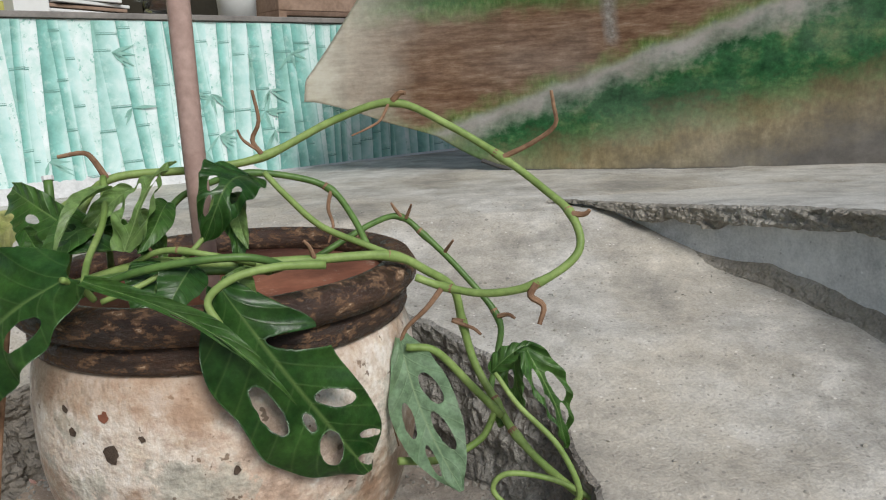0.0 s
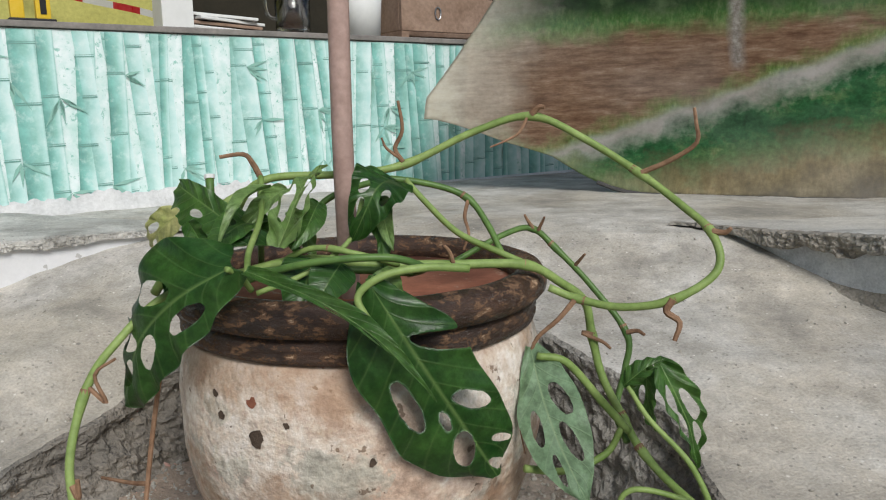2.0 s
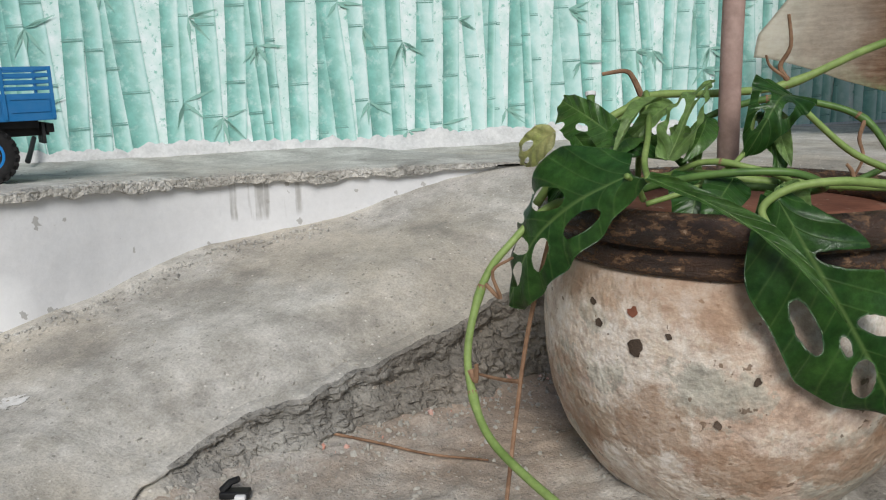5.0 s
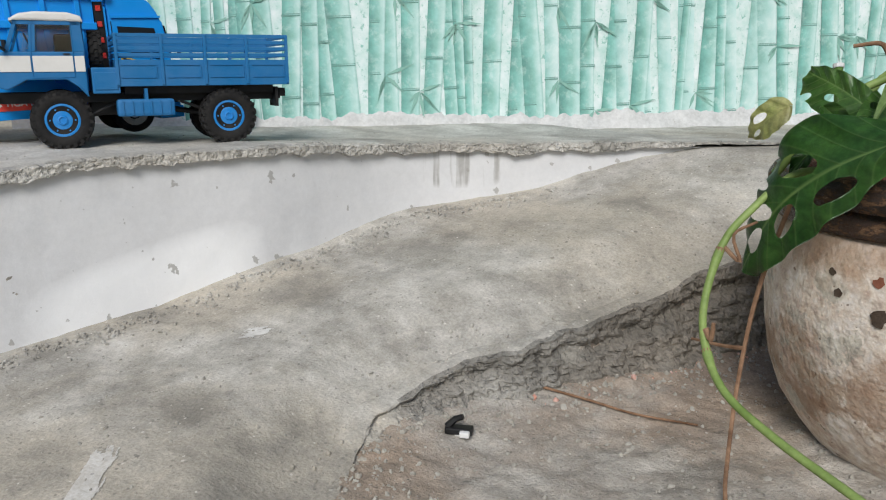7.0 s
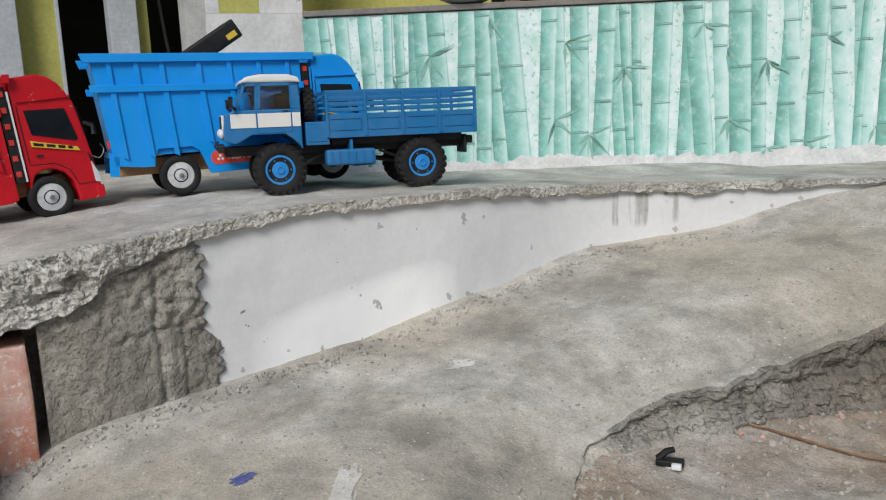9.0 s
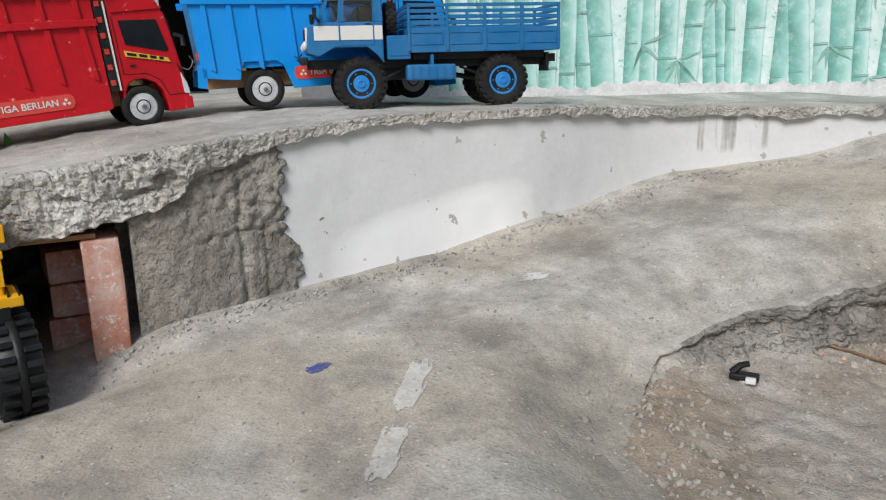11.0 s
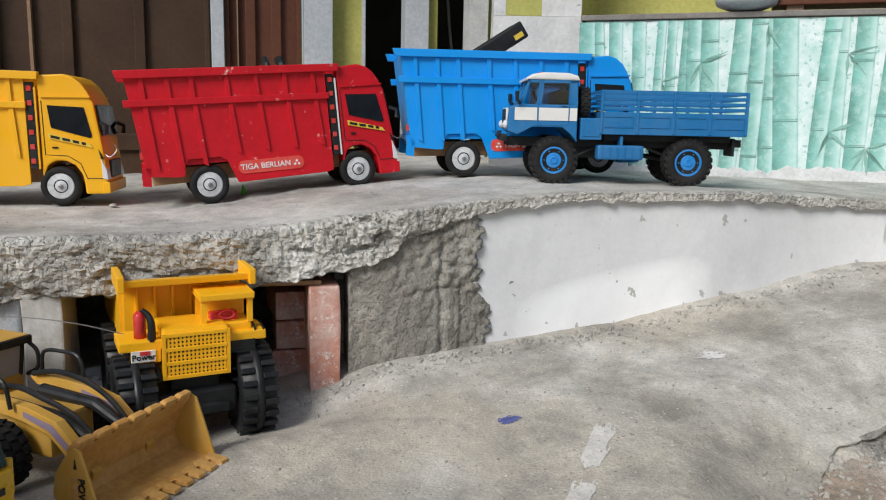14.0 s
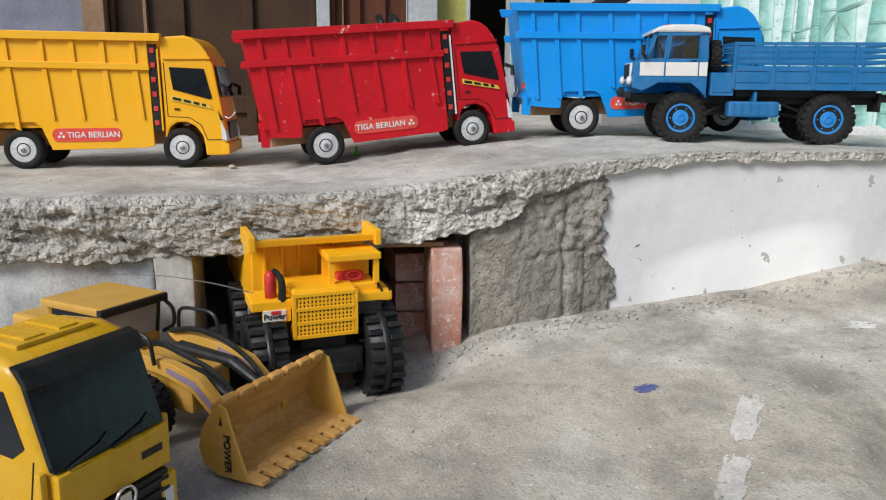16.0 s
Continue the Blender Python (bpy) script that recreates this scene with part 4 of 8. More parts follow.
def tipper(name, rear, front, paint, label, logo_first):
    """A wooden toy tipper: high ribbed bed, rounded cab, plain wheels. x runs forward, its right side is y < 0."""
    R, H = 0.031, 0.062
    t = on_ledge(name, rear, front, H - 0.002, R, label, "toy truck", -1)
    g = lambda v: v + R
    wb = (Vector(front) - Vector(rear)).length
    for x in (0.0, wb):
        for s in (-1, 1):
            toy_wheel(t, x, s * (H - 0.011), R, 0.02, s, M_HUB)
        part("axle", tube([Vector((x, -H + 0.012, R)), Vector((x, H - 0.012, R))], 0.003, 0.003, 8), M_BOLT, t)
    # frame and bed
    part("chassis", boxed(-0.085, 0.30, -0.026, 0.026, g(0.004), g(0.03), 0.002), M_WOOD, t, "bare wooden chassis")
    bed = new("bed")
    bed.parent = t
    part("bed_floor", boxed(-0.098, 0.206, -H + 0.006, H - 0.006, g(0.034), g(0.042)), paint, bed)
    for s in (-1, 1):
        y0, y1 = (s * H, s * (H - 0.006)) if s < 0 else (s * (H - 0.006), s * H)
        skirt = [(-0.107, g(0.178)), (-0.092, g(0.022)), (-0.05, g(0.017)), (-0.036, g(0.017)), (-0.034, g(0.032)), (-0.028, g(0.043)), (0.022, g(0.043)), (0.032, g(0.036)), (0.046, g(-0.001)), (0.195, g(0.001)), (0.205, g(0.004)), (0.205, g(0.175))]
        part("side_panel", prism(skirt, y0, y1, None, 0.0008), paint, bed)
        ys = (s * (H + 0.006), s * (H - 0.004))
        part("top_rail", prism([(-0.121, g(0.187)), (-0.117, g(0.174)), (0.226, g(0.166)), (0.228, g(0.178))], min(ys) - 0.002, max(ys), None, 0.001), paint, bed)
        part("middle_rail", prism([(-0.113, g(0.142)), (-0.112, g(0.131)), (0.207, g(0.122)), (0.207, g(0.132))], min(ys), max(ys), None, 0.001), paint, bed)
        yr = (s * (H + 0.0035), s * (H - 0.003))
        for k, x in enumerate((-0.082, -0.044, -0.008, 0.046, 0.092, 0.138, 0.184)):
            up = g(0.174 - 0.02 * (x + 0.1))
            mid = g(0.131 - 0.028 * (x + 0.11))
            part("rib", prism([(x - 0.0035, mid + 0.010), (x + 0.0035, mid + 0.010), (x + 0.0025, up), (x - 0.0045, up)], min(yr), max(yr), None, 0.0006), paint, bed)
            foot = g(0.030 if x < 0.03 else 0.045)
            lo = x + 0.006
            part("rib", prism([(lo - 0.0035, foot + 0.004), (lo + 0.004, foot), (x + 0.0045, mid), (x - 0.003, mid)], min(yr), max(yr), None, 0.0006), paint, bed)
        part("mud_flap", prism([(-0.101, g(0.008)), (-0.088, g(0.006)), (-0.085, g(0.036)), (-0.099, g(0.036))], *sorted((s * H, s * (H - 0.008)))), paint, bed)
        # light strip behind the cab
        strip = new("light_strip")
        strip.parent = t
        yb = sorted((s * (H + 0.001), s * (H - 0.005)))
        part("board", prism([(0.207, g(0.028)), (0.2195, g(0.028)), (0.2185, g(0.162)), (0.206, g(0.162))], *yb), M_BLACK, strip, "black strip beside the cab")
        for k in range(6):
            z = g(0.036 + 0.0225 * k)
            yl = sorted((s * (H + 0.0026), s * H))
            part("reflector", boxed(0.2085, 0.2155, yl[0], yl[1], z, z + 0.008, 0.0008), M_REFLECT, strip)
        part("edge_trim", boxed(0.219, 0.2215, *sorted((s * (H + 0.002), s * (H - 0.004))), g(0.028), g(0.155)), paint if logo_first else M_WHITEINK, strip)
    part("tail_panel", prism([(-0.107, g(0.176)), (-0.092, g(0.024)), (-0.086, g(0.024)), (-0.101, g(0.176))], -H + 0.006, H - 0.006), paint, bed)
    part("head_panel", boxed(0.199, 0.205, -H + 0.006, H - 0.006, g(0.03), g(0.176)), paint, bed)
    part("tail_lamp", boxed(-0.099, -0.095, -H + 0.002, -H + 0.016, g(0.05), g(0.06)), M_REFLECT, bed)
    # cab
    cab = new("cab")
    cab.parent = t
    out = [(0.223, g(0.002)), (0.2235, g(0.173))]
    out += [(0.262, g(0.1755)), (0.276, g(0.171)), (0.288, g(0.161)), (0.297, g(0.147)), (0.300, g(0.138)), (0.304, g(0.132)), (0.313, g(0.07)), (0.318, g(0.03)), (0.319, g(0.012))]
    out += [(0.317, g(-0.013)), (0.285, g(-0.013)), (0.2845, g(0.0)), (0.282, g(0.018)), (0.272, g(0.033)), (0.258, g(0.0405)), (0.243, g(0.0405)), (0.232, g(0.034)), (0.226, g(0.02))]
    part("shell", prism(out, -H + 0.001, H - 0.001, None, 0.003), paint, cab)
    for s in (-1, 1):
        yo = sorted((s * (H + 0.0004), s * (H - 0.004)))
        part("visor", prism([(0.228, g(0.139)), (0.300, g(0.139)), (0.301, g(0.142)), (0.228, g(0.1425))], *sorted((s * (H + 0.002), s * (H - 0.003)))), paint, cab)
        part("side_window", prism([(0.236, g(0.127)), (0.290, g(0.124)), (0.300, g(0.079)), (0.297, g(0.076)), (0.240, g(0.092))], *yo, None, 0.0006), M_GLASS, cab, "dark tinted side window")
        yt = sorted((s * (H + 0.0012), s * (H - 0.002)))
        part("sticker", prism([(0.236, g(0.084)), (0.2365, g(0.0755)), (0.300, g(0.0605)), (0.2965, g(0.067))], *yt), M_GOLD, cab, "yellow stripe with black blocks")
        for x0, x1 in ((0.239, 0.252), (0.256, 0.267), (0.271, 0.280), (0.284, 0.290)):
            f0, f1 = ((x - 0.236) * -0.236 for x in (x0, x1))
            part("block", prism([(x0, g(0.0775) + f0), (x1, g(0.0775) + f1), (x1, g(0.0815) + f1), (x0, g(0.0815) + f0)], *sorted((s * (H + 0.0018), s * (H - 0.001)))), M_BLACK, cab)
        seam = [(0.228, g(0.134)), (0.229, g(0.05)), (0.262, g(0.048)), (0.280, g(0.036)), (0.289, g(0.012)), (0.317, g(0.012))]
        part("door_seam", tube([Vector((x, s * (H - 0.0008), z)) for x, z in seam], 0.0007, 0.0007, 5), M_BLACK, cab)
        part("door_handle", boxed(0.240, 0.248, *sorted((s * (H + 0.001), s * (H - 0.002))), g(0.06), g(0.0625)), M_BLACK, cab)
        part("headlight", prism([(0.311, g(0.045)), (0.3185, g(0.026)), (0.3205, g(0.010)), (0.312, g(0.012))], *sorted((s * (H + 0.0008), s * (H - 0.022))), None, 0.001), M_LAMP, cab, "clear headlight")
        part("lamp_shade", prism([(0.308, g(0.058)), (0.316, g(0.043)), (0.311, g(0.043))], *sorted((s * (H + 0.0012), s * (H - 0.018)))), M_BLACK, cab)
        part("mirror", tube([Vector((0.313, s * (H - 0.004), g(0.10))), Vector((0.323, s * (H + 0.004), g(0.095))), Vector((0.322, s * (H + 0.006), g(0.082)))], 0.0032, 0.004, 6), M_BLACK, cab, "black wing mirror")
        # long name sticker on the skirt
        if s < 0:
            dec = new("name_sticker")
            dec.parent = t
            d0, d1 = (0.048, 0.155)
            yd = sorted((s * (H + 0.0012), s * (H - 0.001)))
            ends = [(d0 + 0.008 + 0.008 * math.cos(a), 0.0225 + 0.0105 * math.sin(a)) for a in (math.pi / 2 + math.pi * k / 6 for k in range(7))]
            ends += [(d1 - 0.008 + 0.008 * math.cos(a), 0.0225 + 0.0105 * math.sin(a)) for a in (-math.pi / 2 + math.pi * k / 6 for k in range(7))]
            part("sticker_back", prism([(x, g(z)) for x, z in ends], *yd), M_DECAL, dec, "red sticker with white letters")
            mid, tri = (0.112, 0.062) if logo_first else (0.092, 0.143)
            place = Matrix.Translation((mid, -H - 0.0016, g(0.0222))) @ Matrix.Rotation(radians(90), 4, "X")
            lettering("letters", "TIGA BERLIAN", 0.0128, place, M_WHITEINK, dec)
            for dx, dz in ((0, 0.003), (-0.0032, -0.0022), (0.0032, -0.0022)):
                part("mark", prism([(tri + dx - 0.0026, g(0.0222 + dz)), (tri + dx, g(0.0222 + dz - 0.0026)), (tri + dx + 0.0026, g(0.0222 + dz)), (tri + dx, g(0.0222 + dz + 0.0026))], -H - 0.0019, -H), M_WHITEINK, dec)
    part("windscreen", prism([(0.3055, g(0.128)), (0.3125, g(0.080)), (0.3155, g(0.080)), (0.3085, g(0.128))], -H + 0.008, H - 0.008), M_GLASS, cab, "dark windscreen")
    part("grille", boxed(0.314, 0.321, -0.036, 0.036, g(0.012), g(0.04), 0.001), M_BLACK, cab)
    part("bumper", boxed(0.311, 0.3225, -H, H, g(-0.012), g(0.006), 0.0015), paint, cab)
    part("wire", tube(spline([(0.316, -H + 0.006, g(0.05)), (0.325, -H + 0.002, g(0.046)), (0.334, -H + 0.006, g(0.056)), (0.331, -H + 0.008, g(0.066))], 5), 0.0007, 0.0006, 5), M_BOLT, t, "bent wire hook")
    return t


tipper("toy_tipper_truck", (-1.365, -0.085, 0.337), (-1.337, 0.160, 0.362), M_RED, "chipped red wooden toy tipper truck", False)
tipper("toy_tipper_truck", (-1.273, 0.331, 0.382), (-1.195, 0.565, 0.390), M_BLUE, "bright blue wooden toy tipper truck", True)
tipper("toy_tipper_truck", (-1.53, -0.536, 0.327), (-1.458, -0.299, 0.331), M_YELLOW, "yellow wooden toy tipper truck", True)

# ---- blue army truck ----
M_ARMY = plain("matte_blue_plastic", (0.010, 0.155, 0.385), 0.5, 0, 0.06, 40)
M_RIMBLUE = plain("bright_blue_plastic", (0.008, 0.24, 0.66), 0.42)
M_CREAM = plain("white_plastic", (0.78, 0.77, 0.74), 0.4)
M_DARK = plain("black_plastic", (0.010, 0.010, 0.011), 0.5, 0, 0.03)
def glass_material():
    m, n, l, s = material("clear_glass", 0.03)
    s.inputs["Transmission Weight"].default_value = 1.0
    s.inputs["IOR"].default_value = 1.45
    s.inputs["Base Color"].default_value = (0.93, 0.96, 0.95, 1)
    return m


M_CLEARGLASS = glass_material()
M_CHROME = plain("chrome", (0.7, 0.7, 0.7), 0.15, 1.0)


def knobbly_wheel(parent, x, y, r, width, side, rim_mat, lugs=22, rim_share=0.55):
    e = new("wheel")
    e.parent, e.location = parent, (x, y, r)
    flip = side > 0
    h = width / 2
    tyre = ((r * rim_share, -h * 0.9), (r * 0.8, -h), (r * 0.93, -h * 0.9), (r * 0.955, -h * 0.5), (r * 0.955, h * 0.5), (r * 0.93, h * 0.9), (r * 0.8, h * 1.0), (r * (rim_share + 0.07), h * 0.97), (r * rim_share, h * 0.75))
    turned(tyre, M_TYRE, e, "tyre", (0, 0, 0), 44, flip=flip)
    bm = bmesh.new()
    for k in range(lugs):
        for row, (c, off) in enumerate(((-0.66, 0.0), (0.0, 0.5), (0.66, 0.0))):
            a = (k + off) * math.tau / lugs
            m = Matrix.Rotation(a, 4, "Y") @ Matrix.Translation((0, c * h, r * 0.965)) @ Matrix.Rotation(0.35 * (row - 1), 4, "Z")
            bmesh.ops.create_cube(bm, size=1.0, matrix=m @ Matrix.Diagonal((math.tau * r / lugs * 0.62, h * 0.56, r * 0.075, 1)))
        a = (k + 0.25) * math.tau / lugs
        for s in (-1, 1):
            m = Matrix.Rotation(a, 4, "Y") @ Matrix.Translation((0, s * h * 0.93, r * 0.9))
            bmesh.ops.create_cube(bm, size=1.0, matrix=m @ Matrix.Diagonal((math.tau * r / lugs * 0.45, h * 0.16, r * 0.12, 1)))
    part("tread", bm, M_TYRE, e)
    rim = ((0.0, -h * 0.4), (r * rim_share, -h * 0.4), (r * rim_share * 1.02, h * 0.8), (r * rim_share * 0.9, h * 0.82), (r * rim_share * 0.86, h * 0.74), (r * 0.34, h * 0.70), (r * 0.30, h * 0.77), (r * 0.17, h * 0.79), (r * 0.15, h * 0.90), (r * 0.11, h * 0.93), (r * 0.10, h * 0.84), (0.0, h * 0.84))
    turned(rim, rim_mat, e, "rim", (0, 0, 0), 40, "", False, flip)
    bm = bmesh.new()
    for k in range(6):
        a = k * math.tau / 6
        lathe(((0, h * 0.6), (r * 0.03, h * 0.6), (r * 0.03, h * 0.80), (0, h * 0.80)), 6, bm, Matrix.Translation((r * 0.4 * math.cos(a), r * 0.4 * math.sin(a), 0)))
    nuts = part("wheel_nuts", bm, rim_mat, e)
    nuts.matrix_local = Matrix.Rotation(radians(-90 if flip else 90), 4, "X")
    bm = bmesh.new()
    for k in range(6):
        a = (k + 0.5) * math.tau / 6
        lathe(((0, h * 0.4), (r * 0.05, h * 0.4), (r * 0.045, h * 0.735), (0, h * 0.735)), 10, bm, Matrix.Translation((r * 0.40 * math.cos(a), r * 0.40 * math.sin(a), 0)))
    slots = part("rim_holes", bm, M_TYRE, e, "dark holes in the rim")
    slots.matrix_local = Matrix.Rotation(radians(-90 if flip else 90), 4, "X")
    return e


def army_truck():
    """x runs forward from the front axle; its left side, y > 0, faces the ramp."""
    R, H = 0.0385, 0.058
    rear, front = Vector((-1.001, 0.590, 0.3495 + R)), Vector((-1.1015, 0.400, 0.3495 + R))
    t = on_ledge("toy_army_truck", rear, front, H, R, "blue and white toy army truck with open bed", "toy truck", 1)
    wb = (front - rear).length
    F = wb
    for x in (0.0, F):
        for s in (-1, 1):
            knobbly_wheel(t, x, s * (H - 0.013), R, 0.027, s, M_RIMBLUE)
        part("axle", tube([Vector((x, -H + 0.02, R)), Vector((x, H - 0.02, R))], 0.005, 0.005, 8), M_DARK, t)
        d = part("gear_case", lathe(((0, -0.012), (0.01, -0.009), (0.013, 0), (0.01, 0.009), (0, 0.012)), 14), M_DARK, t, "", True)
        d.location = (x, 0, R)
    for s in (-1, 1):
        part("frame_rail", boxed(-0.082, F + 0.075, *sorted((s * 0.022, s * 0.030)), 0.060, 0.074, 0.001), M_DARK, t)
    part("drive_shaft", tube([Vector((0.012, 0, R)), Vector((F / 2, 0, 0.055)), Vector((F - 0.012, 0, R))], 0.004, 0.004, 8), M_DARK, t)
    for x in (0.012, F - 0.03):
        part("link_arm", tube([Vector((x, 0.03, R + 0.002)), Vector((x + 0.05 if x < 0.1 else x - 0.04, 0.03, 0.06))], 0.0022, 0.0022, 6), M_DARK, t)
    part("mud_flap", boxed(-0.074, -0.070, 0.012, 0.05, 0.05, 0.078), M_DARK, t)
    part("rear_bumper", boxed(-0.086, -0.076, -0.045, 0.045, 0.064, 0.076, 0.001), M_DARK, t)
    part("gearbox", boxed(F - 0.10, F - 0.035, -0.02, 0.02, 0.042, 0.066, 0.003), M_DARK, t)
    # cab
    cab = new("cab")
    cab.parent = t
    cab.scale, cab.location = (0.95, 1, 0.955), (0.05 * F + 0.010, 0, 0.0037)
    lower = [(F - 0.047, 0.083), (F - 0.047, 0.128), (F + 0.052, 0.128), (F + 0.066, 0.122), (F + 0.069, 0.095), (F + 0.069, 0.083), (F + 0.052, 0.078), (F + 0.040, 0.084), (F + 0.028, 0.091), (F - 0.022, 0.091), (F - 0.036, 0.080), (F - 0.046, 0.068), (F - 0.047, 0.068)]
    part("lower_cab", prism(lower, -H, H, None, 0.002), M_ARMY, cab)
    for s in (-1, 1):
        yo = sorted((s * H, s * (H - 0.005)))
        part("door_post", prism([(F - 0.047, 0.128), (F - 0.0315, 0.128), (F - 0.0315, 0.169), (F - 0.044, 0.169)], *yo), M_ARMY, cab)
        part("centre_post", prism([(F + 0.014, 0.128), (F + 0.022, 0.128), (F + 0.018, 0.169), (F + 0.010, 0.169)], *yo), M_ARMY, cab)
        part("front_post", prism([(F + 0.046, 0.128), (F + 0.051, 0.128), (F + 0.036, 0.169), (F + 0.031, 0.169)], *yo), M_ARMY, cab)
        part("door_head", prism([(F - 0.044, 0.163), (F + 0.038, 0.163), (F + 0.036, 0.170), (F - 0.044, 0.170)], *yo), M_ARMY, cab)
        part("side_glass", boxed(F - 0.032, F + 0.032, *sorted((s * (H - 0.0035), s * (H - 0.0045))), 0.128, 0.164), M_CLEARGLASS, cab)
        yb = sorted((s * (H + 0.0012), s * (H - 0.001)))
        for x0, x1 in ((-0.046, -0.0335), (-0.0315, 0.018), (0.0205, 0.058)):
            part("white_band", boxed(F + x0, F + x1, *yb, 0.1015, 0.1225, 0.0006), M_CREAM, cab)
        part("door_line", tube([Vector((F + a, s * (H + 0.0002), z)) for a, z in ((-0.0325, 0.165), (-0.0325, 0.094), (0.019, 0.094), (0.019, 0.128), (0.0155, 0.165))], 0.0006, 0.0006, 5), M_ARMY, cab)
        part("door_handle", boxed(F - 0.028, F - 0.02, *sorted((s * (H + 0.002), s * H)), 0.124, 0.126), M_DARK, cab)
        part("headlight", lathe(((0, 0), (0.0075, 0.001), (0.0075, 0.005), (0.004, 0.008), (0, 0.009)), 16, None, Matrix.Translation((F + 0.068, s * 0.045, 0.094)) @ Matrix.Rotation(radians(90), 4, "Y")), M_LAMP, cab, "round white headlight", True)
        part("mirror", tube([Vector((F + 0.05, s * H, 0.13)), Vector((F + 0.056, s * (H + 0.012), 0.134)), Vector((F + 0.056, s * (H + 0.012), 0.148))], 0.0022, 0.0035, 6), M_DARK, cab)
    part("windscreen", prism([(F + 0.048, 0.128), (F + 0.0495, 0.128), (F + 0.0345, 0.169), (F + 0.033, 0.169)], -H + 0.004, H - 0.004), M_CLEARGLASS, cab, "slanted windscreen")
    part("screen_post", prism([(F + 0.050, 0.128), (F + 0.0515, 0.128), (F + 0.0365, 0.169), (F + 0.035, 0.169)], -0.003, 0.003), M_ARMY, cab)
    part("back_wall", boxed(F - 0.047, F - 0.043, -H + 0.005, H - 0.005, 0.128, 0.168), M_ARMY, cab)
    part("cab_seat", boxed(F - 0.036, F - 0.01, -0.045, 0.045, 0.127, 0.152, 0.004), M_DARK, cab)
    part("steering_wheel", tube([Vector((F + 0.022 + 0.004 * math.sin(a), 0.026 + 0.011 * math.cos(a), 0.142 + 0.010 * math.sin(a))) for a in (k * math.tau / 16 for k in range(17))], 0.0013, 0.0013, 6), M_DARK, cab)
    part("roof", prism([(F - 0.048, 0.169), (F - 0.046, 0.175), (F - 0.03, 0.1795), (F + 0.01, 0.180), (F + 0.03, 0.177), (F + 0.041, 0.170), (F + 0.041, 0.168), (F - 0.048, 0.167)], -H - 0.001, H + 0.001, None, 0.003), M_CREAM, cab, "white cab roof")
    part("roof_lamp", boxed(F + 0.004, F + 0.014, -0.006, 0.006, 0.1795, 0.1835, 0.0015), M_REFLECT, cab, "small red roof lamp")
    part("front_panel", boxed(F + 0.0665, F + 0.0705, -0.034, 0.034, 0.094, 0.122, 0.001), M_CREAM, cab, "white front panel")
    for k in range(6):
        part("grille_bar", boxed(F + 0.0695, F + 0.072, -0.03 + 0.011 * k, -0.026 + 0.011 * k, 0.096, 0.120), M_DARK, cab)
    part("front_bumper", boxed(F + 0.075, F + 0.085, -H + 0.002, H - 0.002, 0.067, 0.078, 0.002), M_DARK, t)
    for k in range(7):
        part("bull_bar", tube([Vector((F + 0.083, -0.03 + 0.010 * k, 0.068)), Vector((F + 0.089, -0.03 + 0.010 * k, 0.075)), Vector((F + 0.083, -0.03 + 0.010 * k, 0.083))], 0.0012, 0.0012, 5), M_DARK, t)
    # behind the cab: spare wheel, lockers, tank
    sp = knobbly_wheel(t, F - 0.060, 0.024, 0.027, 0.016, 1, M_DARK, 16)
    sp.name = "spare_wheel"
    sp.matrix_local = Matrix.Translation((F - 0.049, 0.02, 0.128)) @ Matrix.Rotation(radians(90), 4, "Z")
    part("locker", boxed(F - 0.074, F - 0.040, 0.026, H + 0.001, 0.072, 0.106, 0.0015), M_ARMY, t)
    part("locker_door", boxed(F - 0.071, F - 0.043, H, H + 0.0022, 0.077, 0.1, 0.0008), M_ARMY, t)
    part("locker", boxed(F - 0.074, F - 0.040, -H - 0.001, -0.026, 0.072, 0.106, 0.0015), M_ARMY, t)
    part("fuel_tank", boxed(F - 0.142, F - 0.068, 0.036, H + 0.003, 0.041, 0.064, 0.004), M_ARMY, t)
    for k in range(6):
        part("tank_rib", boxed(F - 0.136 + 0.012 * k, F - 0.134 + 0.012 * k, H + 0.002, H + 0.0045, 0.043, 0.062), M_ARMY, t)
    part("tank_strap", boxed(F - 0.108, F - 0.104, 0.03, H + 0.0015, 0.063, 0.078), M_ARMY, t)
    # open bed
    bed = new("cargo_bed")
    bed.parent = t
    x0, x1 = -0.088, F - 0.070
    part("bed_floor", boxed(x0, x1, -H - 0.003, H + 0.003, 0.081, 0.087, 0.001), M_ARMY, bed)
    part("under_bed", boxed(x0 + 0.02, x1 - 0.01, -0.045, 0.045, 0.071, 0.081), M_DARK, bed)
    n = 4
    for s in (-1, 1):
        yo = sorted((s * (H + 0.003), s * H))
        part("side_board", boxed(x0, x1, *yo, 0.086, 0.116, 0.0006), M_ARMY, bed)
        for k in range(n):
            a, b = x0 + (x1 - x0) * k / n, x0 + (x1 - x0) * (k + 1) / n
            yp = sorted((s * (H + 0.0042), s * (H + 0.002)))
            for z0, z1 in ((0.092, 0.093), (0.1085, 0.1095)):
                part("moulding", boxed(a + 0.008, b - 0.006, *yp, z0, z1), M_ARMY, bed)
            part("moulding", boxed(a + 0.006, a + 0.0075, *yp, 0.092, 0.1095), M_ARMY, bed)
        for k in range(n + 1):
            x = x0 + 0.002 + (x1 - x0 - 0.004) * k / n
            part("stake_post", boxed(x - 0.002, x + 0.002, *sorted((s * (H + 0.0048), s * (H - 0.001))), 0.083, 0.1495, 0.0005), M_ARMY, bed)
